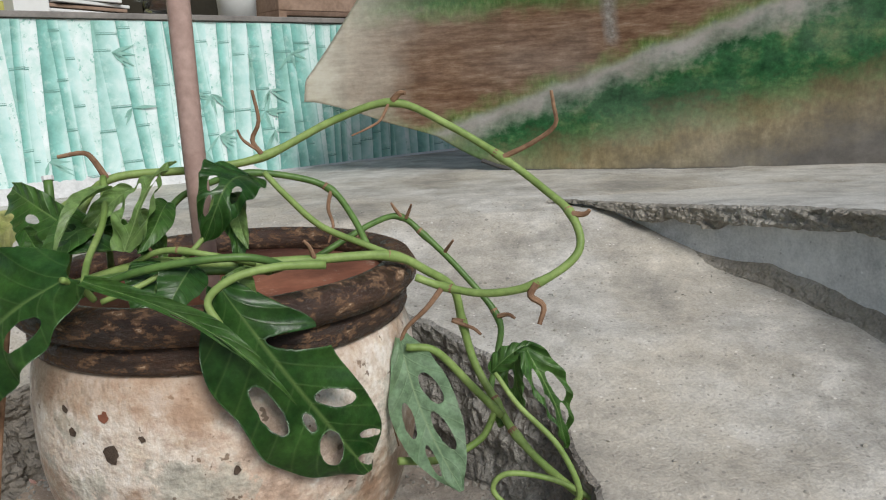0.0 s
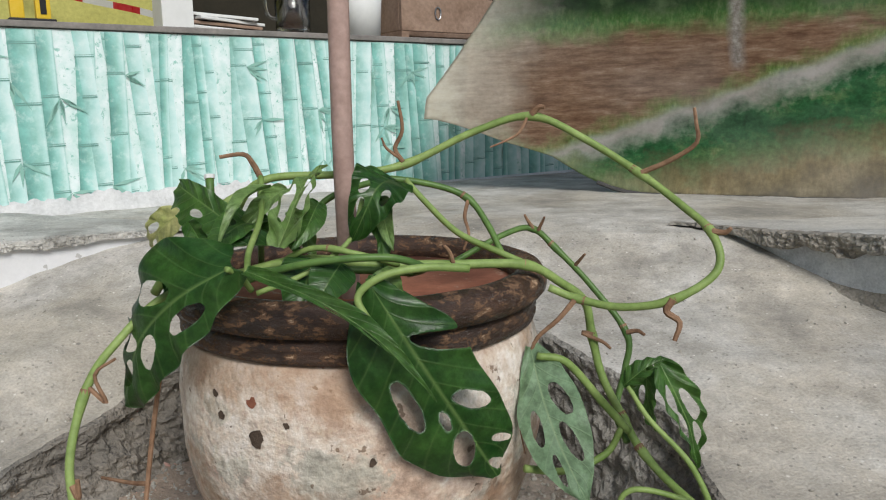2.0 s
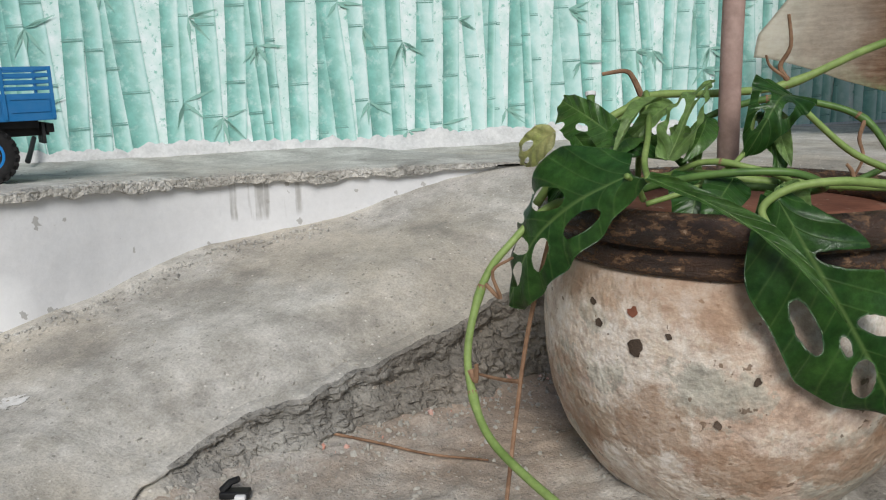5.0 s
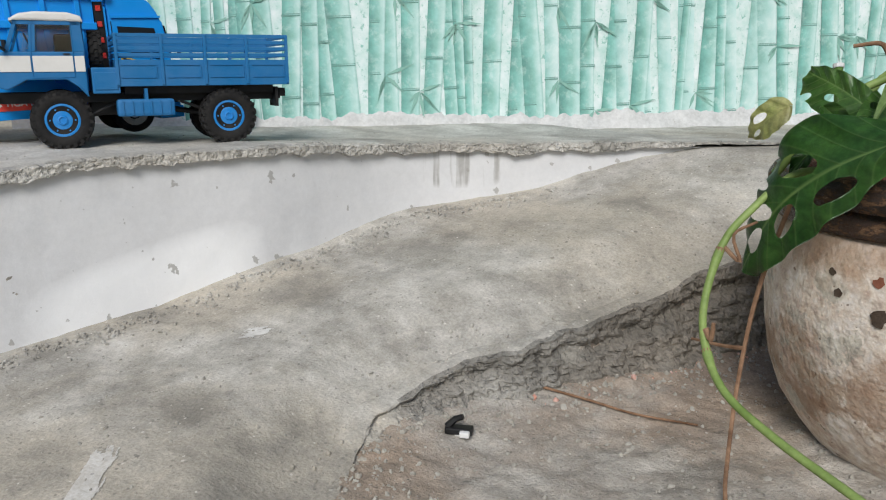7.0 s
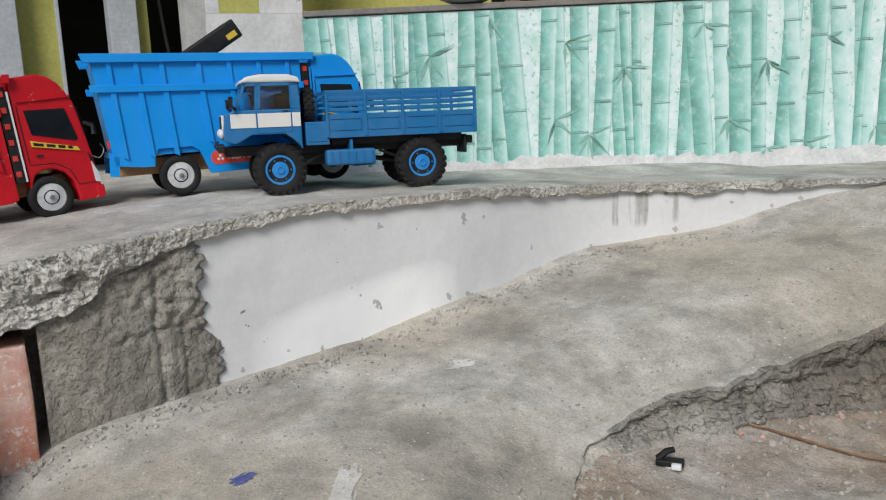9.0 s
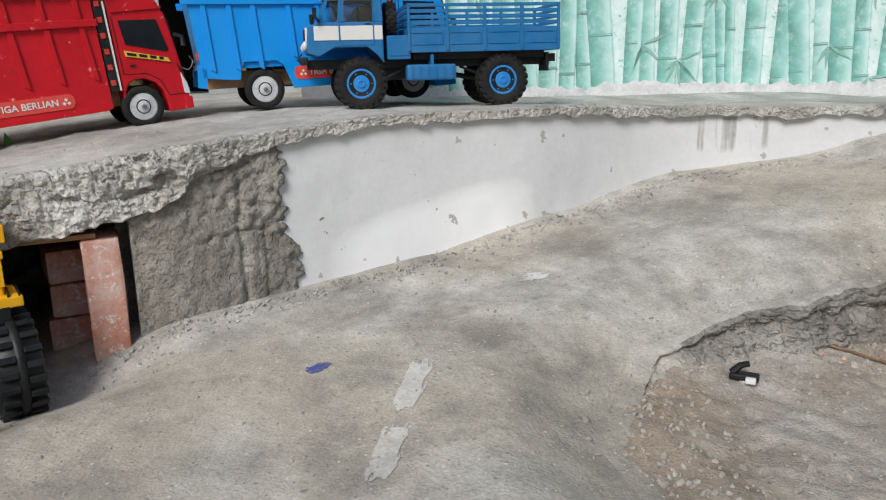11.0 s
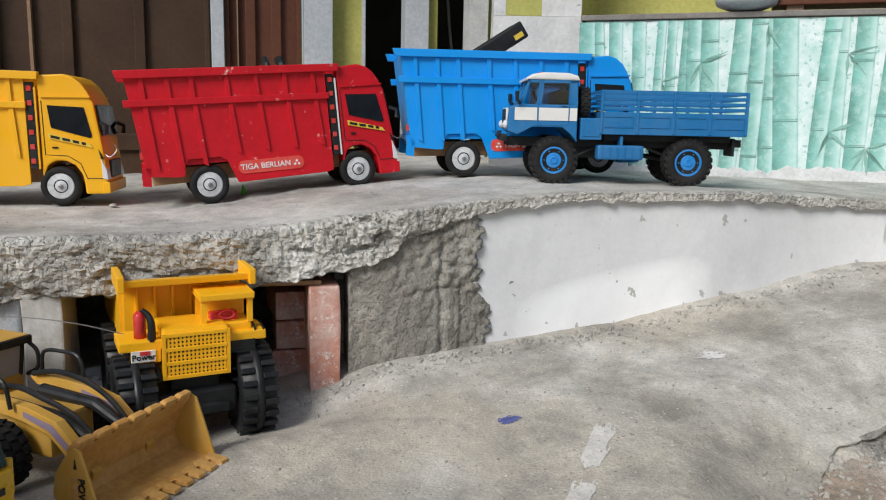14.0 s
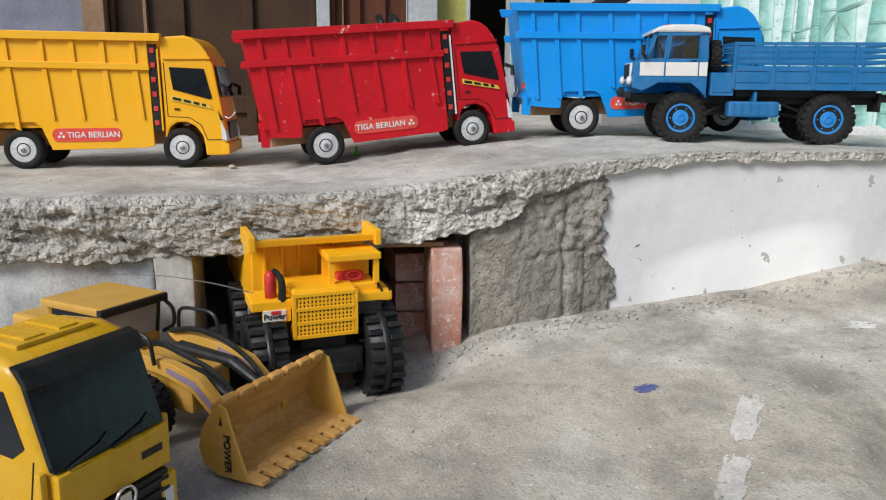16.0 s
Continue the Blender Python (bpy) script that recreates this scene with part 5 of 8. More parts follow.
        for z in (0.120, 0.1285, 0.137, 0.1455):
            part("slat", boxed(x0, x1, *yo, z, z + 0.0048, 0.0004), M_ARMY, bed)
    for x in (x0, x1 - 0.003):
        part("end_board", boxed(x, x + 0.003, -H, H, 0.086, 0.116), M_ARMY, bed)
        for z in (0.120, 0.1285, 0.137, 0.1455):
            part("end_slat", boxed(x, x + 0.0025, -H, H, z, z + 0.0045), M_ARMY, bed)
    return t


army_truck()


# ---- underpass below the ledge ----
M_BRICK = mottled("limewashed_brick", (0.50, 0.20, 0.13), (0.62, 0.45, 0.40), 0.85, 28, 140, 0.002, (0.70, 0.62, 0.58), 0.55)
M_BRICKGREY = mottled("plastered_brick", (0.40, 0.39, 0.36), (0.55, 0.53, 0.50), 0.9, 22, 140, 0.002, (0.40, 0.20, 0.13), 0.68)
M_STONE = mottled("loose_stone", (0.10, 0.095, 0.09), (0.22, 0.21, 0.19), 0.9, 20, 120, 0.002)
M_PAPER = plain("white_paper", (0.72, 0.73, 0.74), 0.7)


def lump(r, seed, squash=(1, 1, 1), rough=0.35, subs=2):
    bm = bmesh.new()
    bmesh.ops.create_icosphere(bm, subdivisions=subs, radius=1.0)
    for v in bm.verts:
        k = 1 + rough * fbm(v.co.x * 1.3 + seed, v.co.y * 1.3, v.co.z * 1.3, 3)
        v.co = Vector((v.co.x * squash[0], v.co.y * squash[1], v.co.z * squash[2])) * r * k
    return bm


def brick_post(y0, y1, x, z0, z1, mat, label):
    ob = part("brick", boxed(-0.045, 0.045, (y0 - y1) / 2, (y1 - y0) / 2, 0, z1 - z0, 0.003), mat)
    me = ob.data
    bm = bmesh.new()
    bm.from_mesh(me)
    bmesh.ops.subdivide_edges(bm, edges=bm.edges[:], cuts=4, use_grid_fill=True)
    for v in bm.verts:
        v.co += 0.0018 * Vector((fbm(v.co.y * 40, v.co.z * 40), fbm(v.co.x * 40, v.co.z * 40, 2.0), 0))
    bm.to_mesh(me)
    bm.free()
    ob.matrix_world = pose(x - 0.045, (y0 + y1) / 2, z0, 0, 0, -14)
    return tagged(ob, label, "brick", "bricks holding the ledge")


brick_post(-0.014, 0.027, -1.040, 0.07, 0.226, M_BRICK, "limewashed red brick standing on end")
brick_post(-0.352, -0.305, -1.128, 0.07, 0.226, M_BRICKGREY, "grey plastered brick standing on end")
for k, (x, y, z) in enumerate(((-1.15, -0.01, 0.075), (-1.15, -0.008, 0.118), (-1.152, -0.012, 0.161))):
    ob = part("brick", boxed(-0.05, 0.05, -0.026, 0.026, 0, 0.041, 0.004), M_BRICK)
    ob.matrix_world = pose(x - 0.03, y, z, 0, 0, -18 + 5 * k)
    tagged(ob, "red brick stacked behind the post", "brick", "bricks holding the ledge")
for k, (x, y, r) in enumerate(((-1.36, -0.09, 0.035), (-1.33, -0.05, 0.03), (-1.40, -0.12, 0.04), (-1.34, -0.075, 0.028), (-1.37, -0.03, 0.035))):
    ob = part("stone", lump(r, k * 3.1, (1.2, 1.0, 0.7)), M_STONE)
    ob.location = (x, y, 0.085 + r * 0.6 + (0.06 if k > 2 else 0))
    tagged(ob, "grey stone lying in the underpass", "stone", "stones in the underpass")
ob = part("crumpled_paper", lump(0.024, 9.0, (1.0, 1.5, 0.55), 0.8, 3), M_PAPER)
ob.location = (-1.20, -0.29, 0.088)
tagged(ob, "crumpled white paper on the dark floor", "paper")
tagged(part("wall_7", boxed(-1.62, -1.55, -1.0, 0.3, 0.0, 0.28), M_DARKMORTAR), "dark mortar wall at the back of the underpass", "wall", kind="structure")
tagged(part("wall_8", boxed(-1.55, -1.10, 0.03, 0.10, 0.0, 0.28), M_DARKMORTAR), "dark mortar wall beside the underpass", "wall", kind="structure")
ob = part("lintel_board", boxed(-0.36, 0.0, -0.005, 0.035, -0.002, 0.004, 0.001), M_WOOD)
ob.matrix_world = Matrix.Translation((-1.056, -0.005, 0.229)) @ Matrix.Rotation(math.atan2(0.37, 0.09), 4, "Z")
tagged(ob, "thin board under the mortar beam", "board")
ob = part("wire", tube(spline([(-1.13, -0.425, 0.205), (-1.09, -0.36, 0.208), (-1.05, -0.30, 0.203), (-1.005, -0.245, 0.193)], 6), 0.0007, 0.0007, 5), M_BOLT)
tagged(ob, "thin bent wire hanging across the opening", "wire")

# ---- yellow mining tipper in the underpass ----
M_MINE = plain("orange_yellow_plastic", (0.93, 0.47, 0.010), 0.36, 0, 0.03, 40)
M_MATTE = plain("black_matte_plastic", (0.009, 0.010, 0.011), 0.42, 0, 0.03)
M_REDP = plain("red_plastic", (0.60, 0.02, 0.02), 0.3)


def ribbed_wheel(parent, x, y, r, width, side):
    """A black plastic wheel with straight cross bars on both sides of a smooth middle band."""
    e = new("wheel")
    e.parent, e.location = parent, (x, y, r)
    h = width / 2
    prof = ((r * 0.4, -h * 0.9), (r * 0.86, -h), (r * 0.93, -h * 0.86), (r * 0.93, -h * 0.22), (r * 0.985, -h * 0.2), (r * 0.985, h * 0.2), (r * 0.93, h * 0.22), (r * 0.93, h * 0.86), (r * 0.86, h), (r * 0.45, h * 0.96), (r * 0.4, h * 0.7))
    turned(prof, M_MATTE, e, "tyre", (0, 0, 0), 44, flip=side > 0)
    bm = bmesh.new()
    for k in range(22):
        for c, off in ((-0.6, 0.0), (0.6, 0.5)):
            m = Matrix.Rotation((k + off) * math.tau / 22, 4, "Y") @ Matrix.Translation((0, c * h, r * 0.955))
            verts = bmesh.ops.create_cube(bm, size=1.0, matrix=m @ Matrix.Diagonal((r * 0.12, h * 0.78, r * 0.10, 1)))["verts"]
            bmesh.ops.bevel(bm, geom=list({ed for v in verts for ed in v.link_edges}), offset=0.0007, segments=1, affect="EDGES")
    part("tread", bm, M_MATTE, e)
    turned(((0, -h * 0.4), (r * 0.42, -h * 0.4), (r * 0.42, h * 0.6), (r * 0.2, h * 0.6), (r * 0.16, h * 0.8), (0, h * 0.8)), M_MINE, e, "hub", (0, 0, 0), 28, flip=side > 0)
    return e


def mining_truck():
    """x runs forward out of the underpass, y to the truck's left."""
    t = tagged(new("toy_mining_truck"), "orange-yellow plastic toy mining truck with black wheels", "toy truck")
    t.matrix_world = pose(-0.985, -0.184, 0.061, 0, 1.5, 0)
    for x in (-0.012, -0.16):
        for s in (-1, 1):
            ribbed_wheel(t, x, s * 0.067, 0.0565, 0.042, s)
    part("front_axle", boxed(-0.035, 0.012, -0.045, 0.045, 0.040, 0.07, 0.003), M_MATTE, t)
    part("bumper_bar", boxed(0.006, 0.018, -0.036, 0.036, 0.042, 0.054, 0.002), M_MATTE, t)
    part("chassis", boxed(-0.18, 0.0, -0.028, 0.028, 0.05, 0.085, 0.003), M_MATTE, t)
    nose = new("bonnet")
    nose.parent, nose.location = t, (0, 0.001, 0.014)
    part("shell", boxed(-0.055, 0.010, -0.038, 0.036, 0.072, 0.131, 0.003), M_MINE, nose)
    part("mesh_backing", boxed(0.009, 0.011, -0.032, 0.030, 0.078, 0.124), M_BLACK, nose)
    for k in range(4):
        z = 0.076 + 0.0165 * k
        part("grille_frame", boxed(0.0095, 0.0135, -0.037, 0.035, z - 0.0022, z + 0.0022, 0.0005), M_MINE, nose)
    for k in range(3):
        bm = bmesh.new()
        for i in range(15):
            y = -0.032 + 0.0045 * i
            box(bm, 0.0105, 0.0125, y - 0.0012, y + 0.0012, 0.078 + 0.0165 * k, 0.0905 + 0.0165 * k)
        for j in (0.0815, 0.0865):
            box(bm, 0.0105, 0.0122, -0.033, 0.032, j + 0.0165 * k - 0.0011, j + 0.0165 * k + 0.0011)
        part("grille_mesh", bm, M_MINE, nose)
    for y in (-0.037, 0.035):
        part("grille_frame", boxed(0.0095, 0.0135, y - 0.002, y + 0.002, 0.074, 0.128), M_MINE, nose)
    for s in (-1, 1):
        part("fender", boxed(-0.045, 0.004, *sorted((s * 0.036, s * 0.083)), 0.122, 0.134, 0.002), M_MINE, t)
        part("fender_front", boxed(-0.004, 0.004, *sorted((s * 0.038, s * 0.07)), 0.108, 0.124, 0.001), M_MINE if s < 0 else M_MATTE, t)
        for k in range(3):
            part("step", boxed(-0.002, 0.006, *sorted((s * 0.042, s * 0.062)), 0.06 + 0.014 * k, 0.063 + 0.014 * k), M_MATTE, t)
    part("label_plate", boxed(0.004, 0.0055, -0.070, -0.044, 0.110, 0.123, 0.0004), M_WHITEINK, t, "white label with black letters")
    lettering("letters", "Power", 0.0095, Matrix(((0, 0, 1, 0.0058), (1, 0, 0, -0.057), (0, 1, 0, 0.1155), (0, 0, 0, 1))), M_BLACK, t)
    part("label_flash", prism([(0.0052, 0.1225), (0.0062, 0.1225), (0.0062, 0.118)], -0.061, -0.050), M_REDP, t)
    cab = new("cab")
    cab.parent = t
    part("lower_cab", boxed(-0.05, -0.006, 0.010, 0.068, 0.120, 0.143, 0.002), M_MINE, cab)
    part("cab_back", boxed(-0.05, -0.044, 0.010, 0.068, 0.143, 0.176), M_MINE, cab)
    part("cab_roof", boxed(-0.053, -0.001, 0.007, 0.071, 0.172, 0.180, 0.0015), M_MINE, cab)
    for y in (0.012, 0.066):
        part("cab_post", boxed(-0.01, -0.004, y - 0.003, y + 0.003, 0.143, 0.174), M_MINE, cab)
    part("cab_seat", boxed(-0.035, -0.018, 0.022, 0.055, 0.142, 0.153, 0.003), M_REDP, cab, "red seat")
    part("steering_wheel", tube([Vector((-0.012, 0.04 + 0.009 * math.cos(a), 0.152 + 0.005 * math.sin(a))) for a in (k * math.tau / 12 for k in range(13))], 0.0012, 0.0012, 5), M_REDP, cab)
    for k in range(2):
        part("handrail", tube([Vector((0.002, 0.066 + 0.012 * k, 0.12)), Vector((0.003, 0.07 + 0.01 * k, 0.135)), Vector((-0.02, 0.072 + 0.009 * k, 0.138))], 0.0014, 0.0014, 6), M_MATTE, t)
    part("extinguisher", lathe(((0, 0), (0.0068, 0.0), (0.0068, 0.027), (0.0035, 0.032), (0, 0.032)), 14, None, Matrix.Translation((-0.012, -0.058, 0.133))), M_REDP, t, "red cylinder", True)
    part("exhaust", tube(spline([(0.0, -0.047, 0.132), (0.0, -0.047, 0.152), (-0.003, -0.050, 0.162), (-0.006, -0.056, 0.168)], 4), 0.0048, 0.0028, 10), M_MATTE, t, "black exhaust pipe")
    bed = new("dump_bed")
    bed.parent, bed.location = t, (-0.022, 0, -0.001)
    part("bed_front", boxed(-0.066, -0.06, -0.068, 0.072, 0.118, 0.186, 0.001), M_MINE, bed)
    for k in range(5):
        y = -0.055 + 0.021 * k
        part("rib", boxed(-0.061, -0.055, y, y + 0.004, 0.12, 0.182, 0.001), M_MINE, bed)
    part("canopy", prism([(-0.066, 0.178), (-0.010, 0.189), (-0.008, 0.197), (-0.066, 0.186)], -0.075, 0.075, None, 0.001), M_MINE, bed)
    for s in (-1, 1):
        part("canopy_end", boxed(-0.07, -0.004, *sorted((s * 0.071, s * 0.079)), 0.184, 0.203, 0.0015), M_MINE, bed)
        part("bed_side", prism([(-0.30, 0.17), (-0.28, 0.10), (-0.066, 0.10), (-0.066, 0.19), (-0.29, 0.2)], *sorted((s * 0.066, s * 0.072))), M_MINE, bed)
    part("bed_floor", boxed(-0.28, -0.066, -0.068, 0.068, 0.098, 0.104), M_MINE, bed)
    return t


mining_truck()

# ---- wheel loader ----
M_LOADER = plain("ochre_plastic", (0.62, 0.345, 0.05), 0.38, 0, 0.12, 40)
M_BUCKET = mottled("scuffed_ochre", (0.46, 0.235, 0.06), (0.60, 0.35, 0.12), 0.5, 14, 110, 0.0005, (0.34, 0.18, 0.10), 0.64)
M_CLEARCAB = plain("smoky_window", (0.42, 0.43, 0.43), 0.12)
M_PURPLE = plain("faded_purple_sticker", (0.25, 0.19, 0.27), 0.6)


def loader():
    """x runs forward from below the bucket's middle, y to its left."""
    t = tagged(new("toy_wheel_loader"), "ochre plastic toy wheel loader with a toothed bucket", "toy loader")
    t.matrix_world = pose(-0.842, -0.2588, 0.078, 0, 0, 40.5) @ Matrix.Scale(0.92, 4)
    H = 0.083
    b = new("bucket")
    b.parent = t
    curve = [(0.026, 0.011), (0.010, 0.009), (-0.012, 0.010), (-0.028, 0.016), (-0.034, 0.032), (-0.030, 0.05), (-0.020, 0.066), (-0.008, 0.080)]
    inner = [(x + 0.003 * (0.3 if k < 3 else 1), z + (0.0035 if k < 4 else 0.001)) for k, (x, z) in enumerate(curve)][::-1]
    part("scoop", prism(curve + inner, -H, H), M_BUCKET, b, "", False)
    for s in (-1, 1):
        part("cheek", prism([(0.026, 0.009), (-0.012, 0.008), (-0.03, 0.015), (-0.037, 0.032), (-0.033, 0.052), (-0.021, 0.07), (-0.008, 0.083), (0.0, 0.08)], *sorted((s * H, s * (H + 0.003))), None, 0.0006), M_LOADER, b)
    for k in range(9):
        y = -H + 0.004 + (2 * H - 0.008) * k / 8
        part("tooth", prism([(0.018, 0.0165), (0.022, 0.009), (0.043, 0.0095), (0.042, 0.0135)], y - 0.006, y + 0.006, None, 0.0006), M_BUCKET, b)
    for k in range(7):
        y = -H + 0.012 + (2 * H - 0.024) * k / 6
        part("top_scallop", prism([(-0.022, 0.066), (-0.006, 0.079), (-0.002, 0.088), (-0.010, 0.090), (-0.024, 0.077)], y - 0.0095, y + 0.0095, None, 0.003), M_BUCKET, b)
    part("letter_bar", boxed(-0.012, -0.003, -H - 0.0036, -H - 0.0024, 0.03, 0.052), M_BUCKET, b)
    lettering("letters", "POWER", 0.0115, Matrix(((0, 1, 0, 0.001), (0, 0, -1, -H - 0.0036), (-1, 0, 0, 0.034), (0, 0, 0, 1))), M_BLACK, b)
    part("arrow_mark", prism([(-0.008, 0.062), (-0.004, 0.062), (-0.006, 0.072)], -H - 0.0036, -H - 0.002), M_BLACK, b)
    for s in (-1, 1):
        y0, y1 = sorted((s * 0.033, s * 0.045))
        part("lift_arm", prism([(-0.030, 0.022), (-0.045, 0.032), (-0.085, 0.066), (-0.12, 0.076), (-0.19, 0.084), (-0.20, 0.092), (-0.19, 0.098), (-0.115, 0.093), (-0.075, 0.083), (-0.040, 0.052), (-0.026, 0.036)], y0, y1, None, 0.001), M_LOADER, t)
        part("arm_sticker", prism([(-0.05, 0.045), (-0.085, 0.072), (-0.12, 0.082), (-0.12, 0.088), (-0.08, 0.079), (-0.045, 0.05)], y0 - 0.0006, y1 + 0.0006), M_PURPLE, t, "faded purple stripe")
        part("hydraulic_ram", tube([Vector((-0.17, s * 0.024, 0.082)), Vector((-0.09, s * 0.024, 0.078)), Vector((-0.04, s * 0.022, 0.056))], 0.0085, 0.006, 12), M_MATTE, t, "black hydraulic ram")
        part("hose", tube(spline([(-0.19, s * 0.03, 0.098), (-0.15, s * 0.028, 0.106), (-0.11, s * 0.03, 0.1), (-0.07, s * 0.026, 0.085), (-0.04, s * 0.024, 0.06)], 5), 0.0035, 0.003, 7), M_MATTE, t)
        part("handrail", tube(spline([(-0.20, s * 0.05, 0.09), (-0.195, s * 0.05, 0.118), (-0.165, s * 0.05, 0.122), (-0.14, s * 0.05, 0.118), (-0.132, s * 0.05, 0.09)], 5), 0.0024, 0.0024, 7), M_MATTE, t)
    part("tilt_link", boxed(-0.06, -0.03, -0.012, 0.012, 0.04, 0.058, 0.003), M_MATTE, t)
    part("front_frame", boxed(-0.215, -0.10, -0.03, 0.03, 0.032, 0.076, 0.004), M_LOADER, t)
    part("rear_frame", boxed(-0.36, -0.205, -0.035, 0.055, 0.032, 0.062, 0.004), M_LOADER, t)
    part("engine_hood", boxed(-0.40, -0.335, -0.032, 0.05, 0.06, 0.105, 0.006), M_LOADER, t)
    for x, dy in ((-0.15, 0.0), (-0.32, 0.01)):
        for s in (-1, 1):
            knobbly_wheel(t, x, dy + s * 0.058, 0.037, 0.032, s, M_LOADER, 20)
        part("axle", tube([Vector((x, dy - 0.05, 0.037)), Vector((x, dy + 0.05, 0.037))], 0.005, 0.005, 8), M_MATTE, t)
    cab = new("cab")
    cab.parent = t
    x0, x1, y0, y1 = -0.335, -0.245, -0.028, 0.062
    part("cab_base", boxed(x0, x1, y0, y1, 0.06, 0.082, 0.002), M_LOADER, cab)
    part("cab_roof", boxed(x0 - 0.006, x1 + 0.010, y0 - 0.004, y1 + 0.004, 0.122, 0.132, 0.003), M_LOADER, cab)
    part("roof_trim", boxed(x1 + 0.004, x1 + 0.013, y0 - 0.005, y1 + 0.005, 0.121, 0.131, 0.002), M_MATTE, cab, "black front edge")
    for x in (x0 + 0.003, x1 - 0.003):
        for y in (y0 + 0.003, y1 - 0.003):
            part("cab_post", tube([Vector((x, y, 0.08)), Vector((x + (0.006 if x > -0.28 else 0), y, 0.124))], 0.0035, 0.0035, 6), M_LOADER if x < -0.28 else M_MATTE, cab)
    part("front_window", prism([(x1 - 0.003, 0.082), (x1 - 0.0015, 0.082), (x1 + 0.0045, 0.122), (x1 + 0.003, 0.122)], y0 + 0.004, y1 - 0.004), M_CLEARCAB, cab, "smoky front window")
    for y in (y0 + 0.002, y1 - 0.003):
        part("side_window", boxed(x0 + 0.006, x1 - 0.005, y, y + 0.001, 0.082, 0.122), M_GLASS, cab)
    part("mirror_bar", tube(spline([(x1 + 0.008, y1 + 0.002, 0.122), (x1 + 0.018, y1 + 0.006, 0.11), (x1 + 0.018, y1 + 0.006, 0.09), (x1 + 0.004, y1 + 0.002, 0.08)], 5), 0.0026, 0.0026, 7), M_MATTE, cab)
    return t


loader()

# ---- yellow tipper cab ----
M_AMBER = plain("amber_plastic", (0.62, 0.35, 0.012), 0.25, 0, 0.05, 40)


def cab_truck():
    """x runs forward, y to its left; the origin lies on the ground below the front."""
    t = tagged(new("toy_lorry"), "amber plastic toy lorry with a black windscreen", "toy truck")
    t.matrix_world = pose(-0.701, -0.414, 0.076, 0, 0, 43) @ Matrix.Scale(0.97, 4)
    H = 0.053
    cab = new("cab")
    cab.parent = t
    side = [(-0.105, 0.03), (-0.105, 0.165), (-0.098, 0.180), (-0.05, 0.183), (-0.026, 0.1775), (-0.016, 0.166), (0.0, 0.118), (0.008, 0.10), (0.010, 0.03)]
    part("shell", prism(side, -H, H, None, 0.009), M_AMBER, cab, "", True)
    part("roof_panel", boxed(-0.09, -0.04, -0.034, 0.034, 0.180, 0.1848, 0.002), M_AMBER, cab)
    for k in range(2):
        part("roof_ridge", boxed(-0.085, -0.045, -0.024 + 0.03 * k, -0.006 + 0.03 * k, 0.184, 0.1865, 0.0012), M_AMBER, cab)
    part("windscreen", prism([(-0.019, 0.170), (0.0035, 0.1035), (0.010, 0.1035), (-0.0135, 0.170)], -H + 0.002, H - 0.002, None, 0.001), M_GLASS, cab, "large black windscreen")
    part("sun_visor", prism([(-0.024, 0.178), (-0.012, 0.164), (-0.006, 0.163), (-0.014, 0.176)], -H - 0.0005, H + 0.0005, None, 0.001), M_MATTE, cab, "black visor above the windscreen")
    for k, y in enumerate((-0.02, 0.02)):
        part("wiper", tube([Vector((0.0125, y - 0.022, 0.104)), Vector((0.0105, y + 0.01, 0.111)), Vector((0.0095, y + 0.02, 0.116))], 0.0013, 0.001, 5), M_MATTE, cab)
    part("front_band", boxed(0.004, 0.014, -H + 0.001, H - 0.001, 0.068, 0.102, 0.002), M_AMBER, cab)
    part("name_bar", boxed(0.0135, 0.0146, 0.022, 0.043, 0.083, 0.089), M_BLACK, cab)
    part("grille", boxed(0.006, 0.0155, -H + 0.012, H - 0.006, 0.036, 0.066, 0.002), M_BLACK, cab, "black grille")
    for k in range(3):
        part("grille_bar", boxed(0.0145, 0.0175, -H + 0.014, H - 0.008, 0.040 + 0.009 * k, 0.043 + 0.009 * k), M_MATTE, cab)
    badge = new("badge")
    badge.parent = cab
    part("ring", tube([Vector((0.0185, 0.0095 * math.cos(a), 0.062 + 0.0095 * math.sin(a))) for a in (k * math.tau / 28 for k in range(29))], 0.0013, 0.0013, 6), M_CHROME, badge, "chrome ring")
    part("plate", boxed(0.017, 0.0188, -0.0055, 0.0055, 0.0575, 0.066, 0.0005), M_CHROME, badge, "plain chrome plate")
    for s in (-1, 1):
        part("bumper_corner", boxed(-0.002, 0.017, *sorted((s * (H - 0.016), s * (H + 0.002))), 0.02, 0.062, 0.004), M_AMBER, cab)
        part("headlight", boxed(0.014, 0.0178, *sorted((s * (H - 0.014), s * (H - 0.003))), 0.035, 0.05, 0.002), M_LAMP, cab)
        part("side_window", prism([(-0.085, 0.112), (-0.085, 0.158), (-0.032, 0.158), (-0.016, 0.118), (-0.03, 0.108)], *sorted((s * (H + 0.0006), s * (H - 0.003)))), M_GLASS, cab)
        part("door_line", tube([Vector((x, s * (H + 0.0002), z)) for x, z in ((-0.092, 0.165), (-0.092, 0.05), (-0.02, 0.05), (-0.008, 0.11))], 0.0007, 0.0007, 5), M_BLACK, cab)
        part("mirror", boxed(0.0, 0.006, *sorted((s * (H + 0.001), s * (H + 0.007))), 0.075, 0.106, 0.002), M_AMBER, cab)
        toy_wheel(t, -0.05, s * (H - 0.012), 0.034, 0.024, s, M_MATTE)
        toy_wheel(t, -0.25, s * (H - 0.012), 0.034, 0.024, s, M_MATTE)
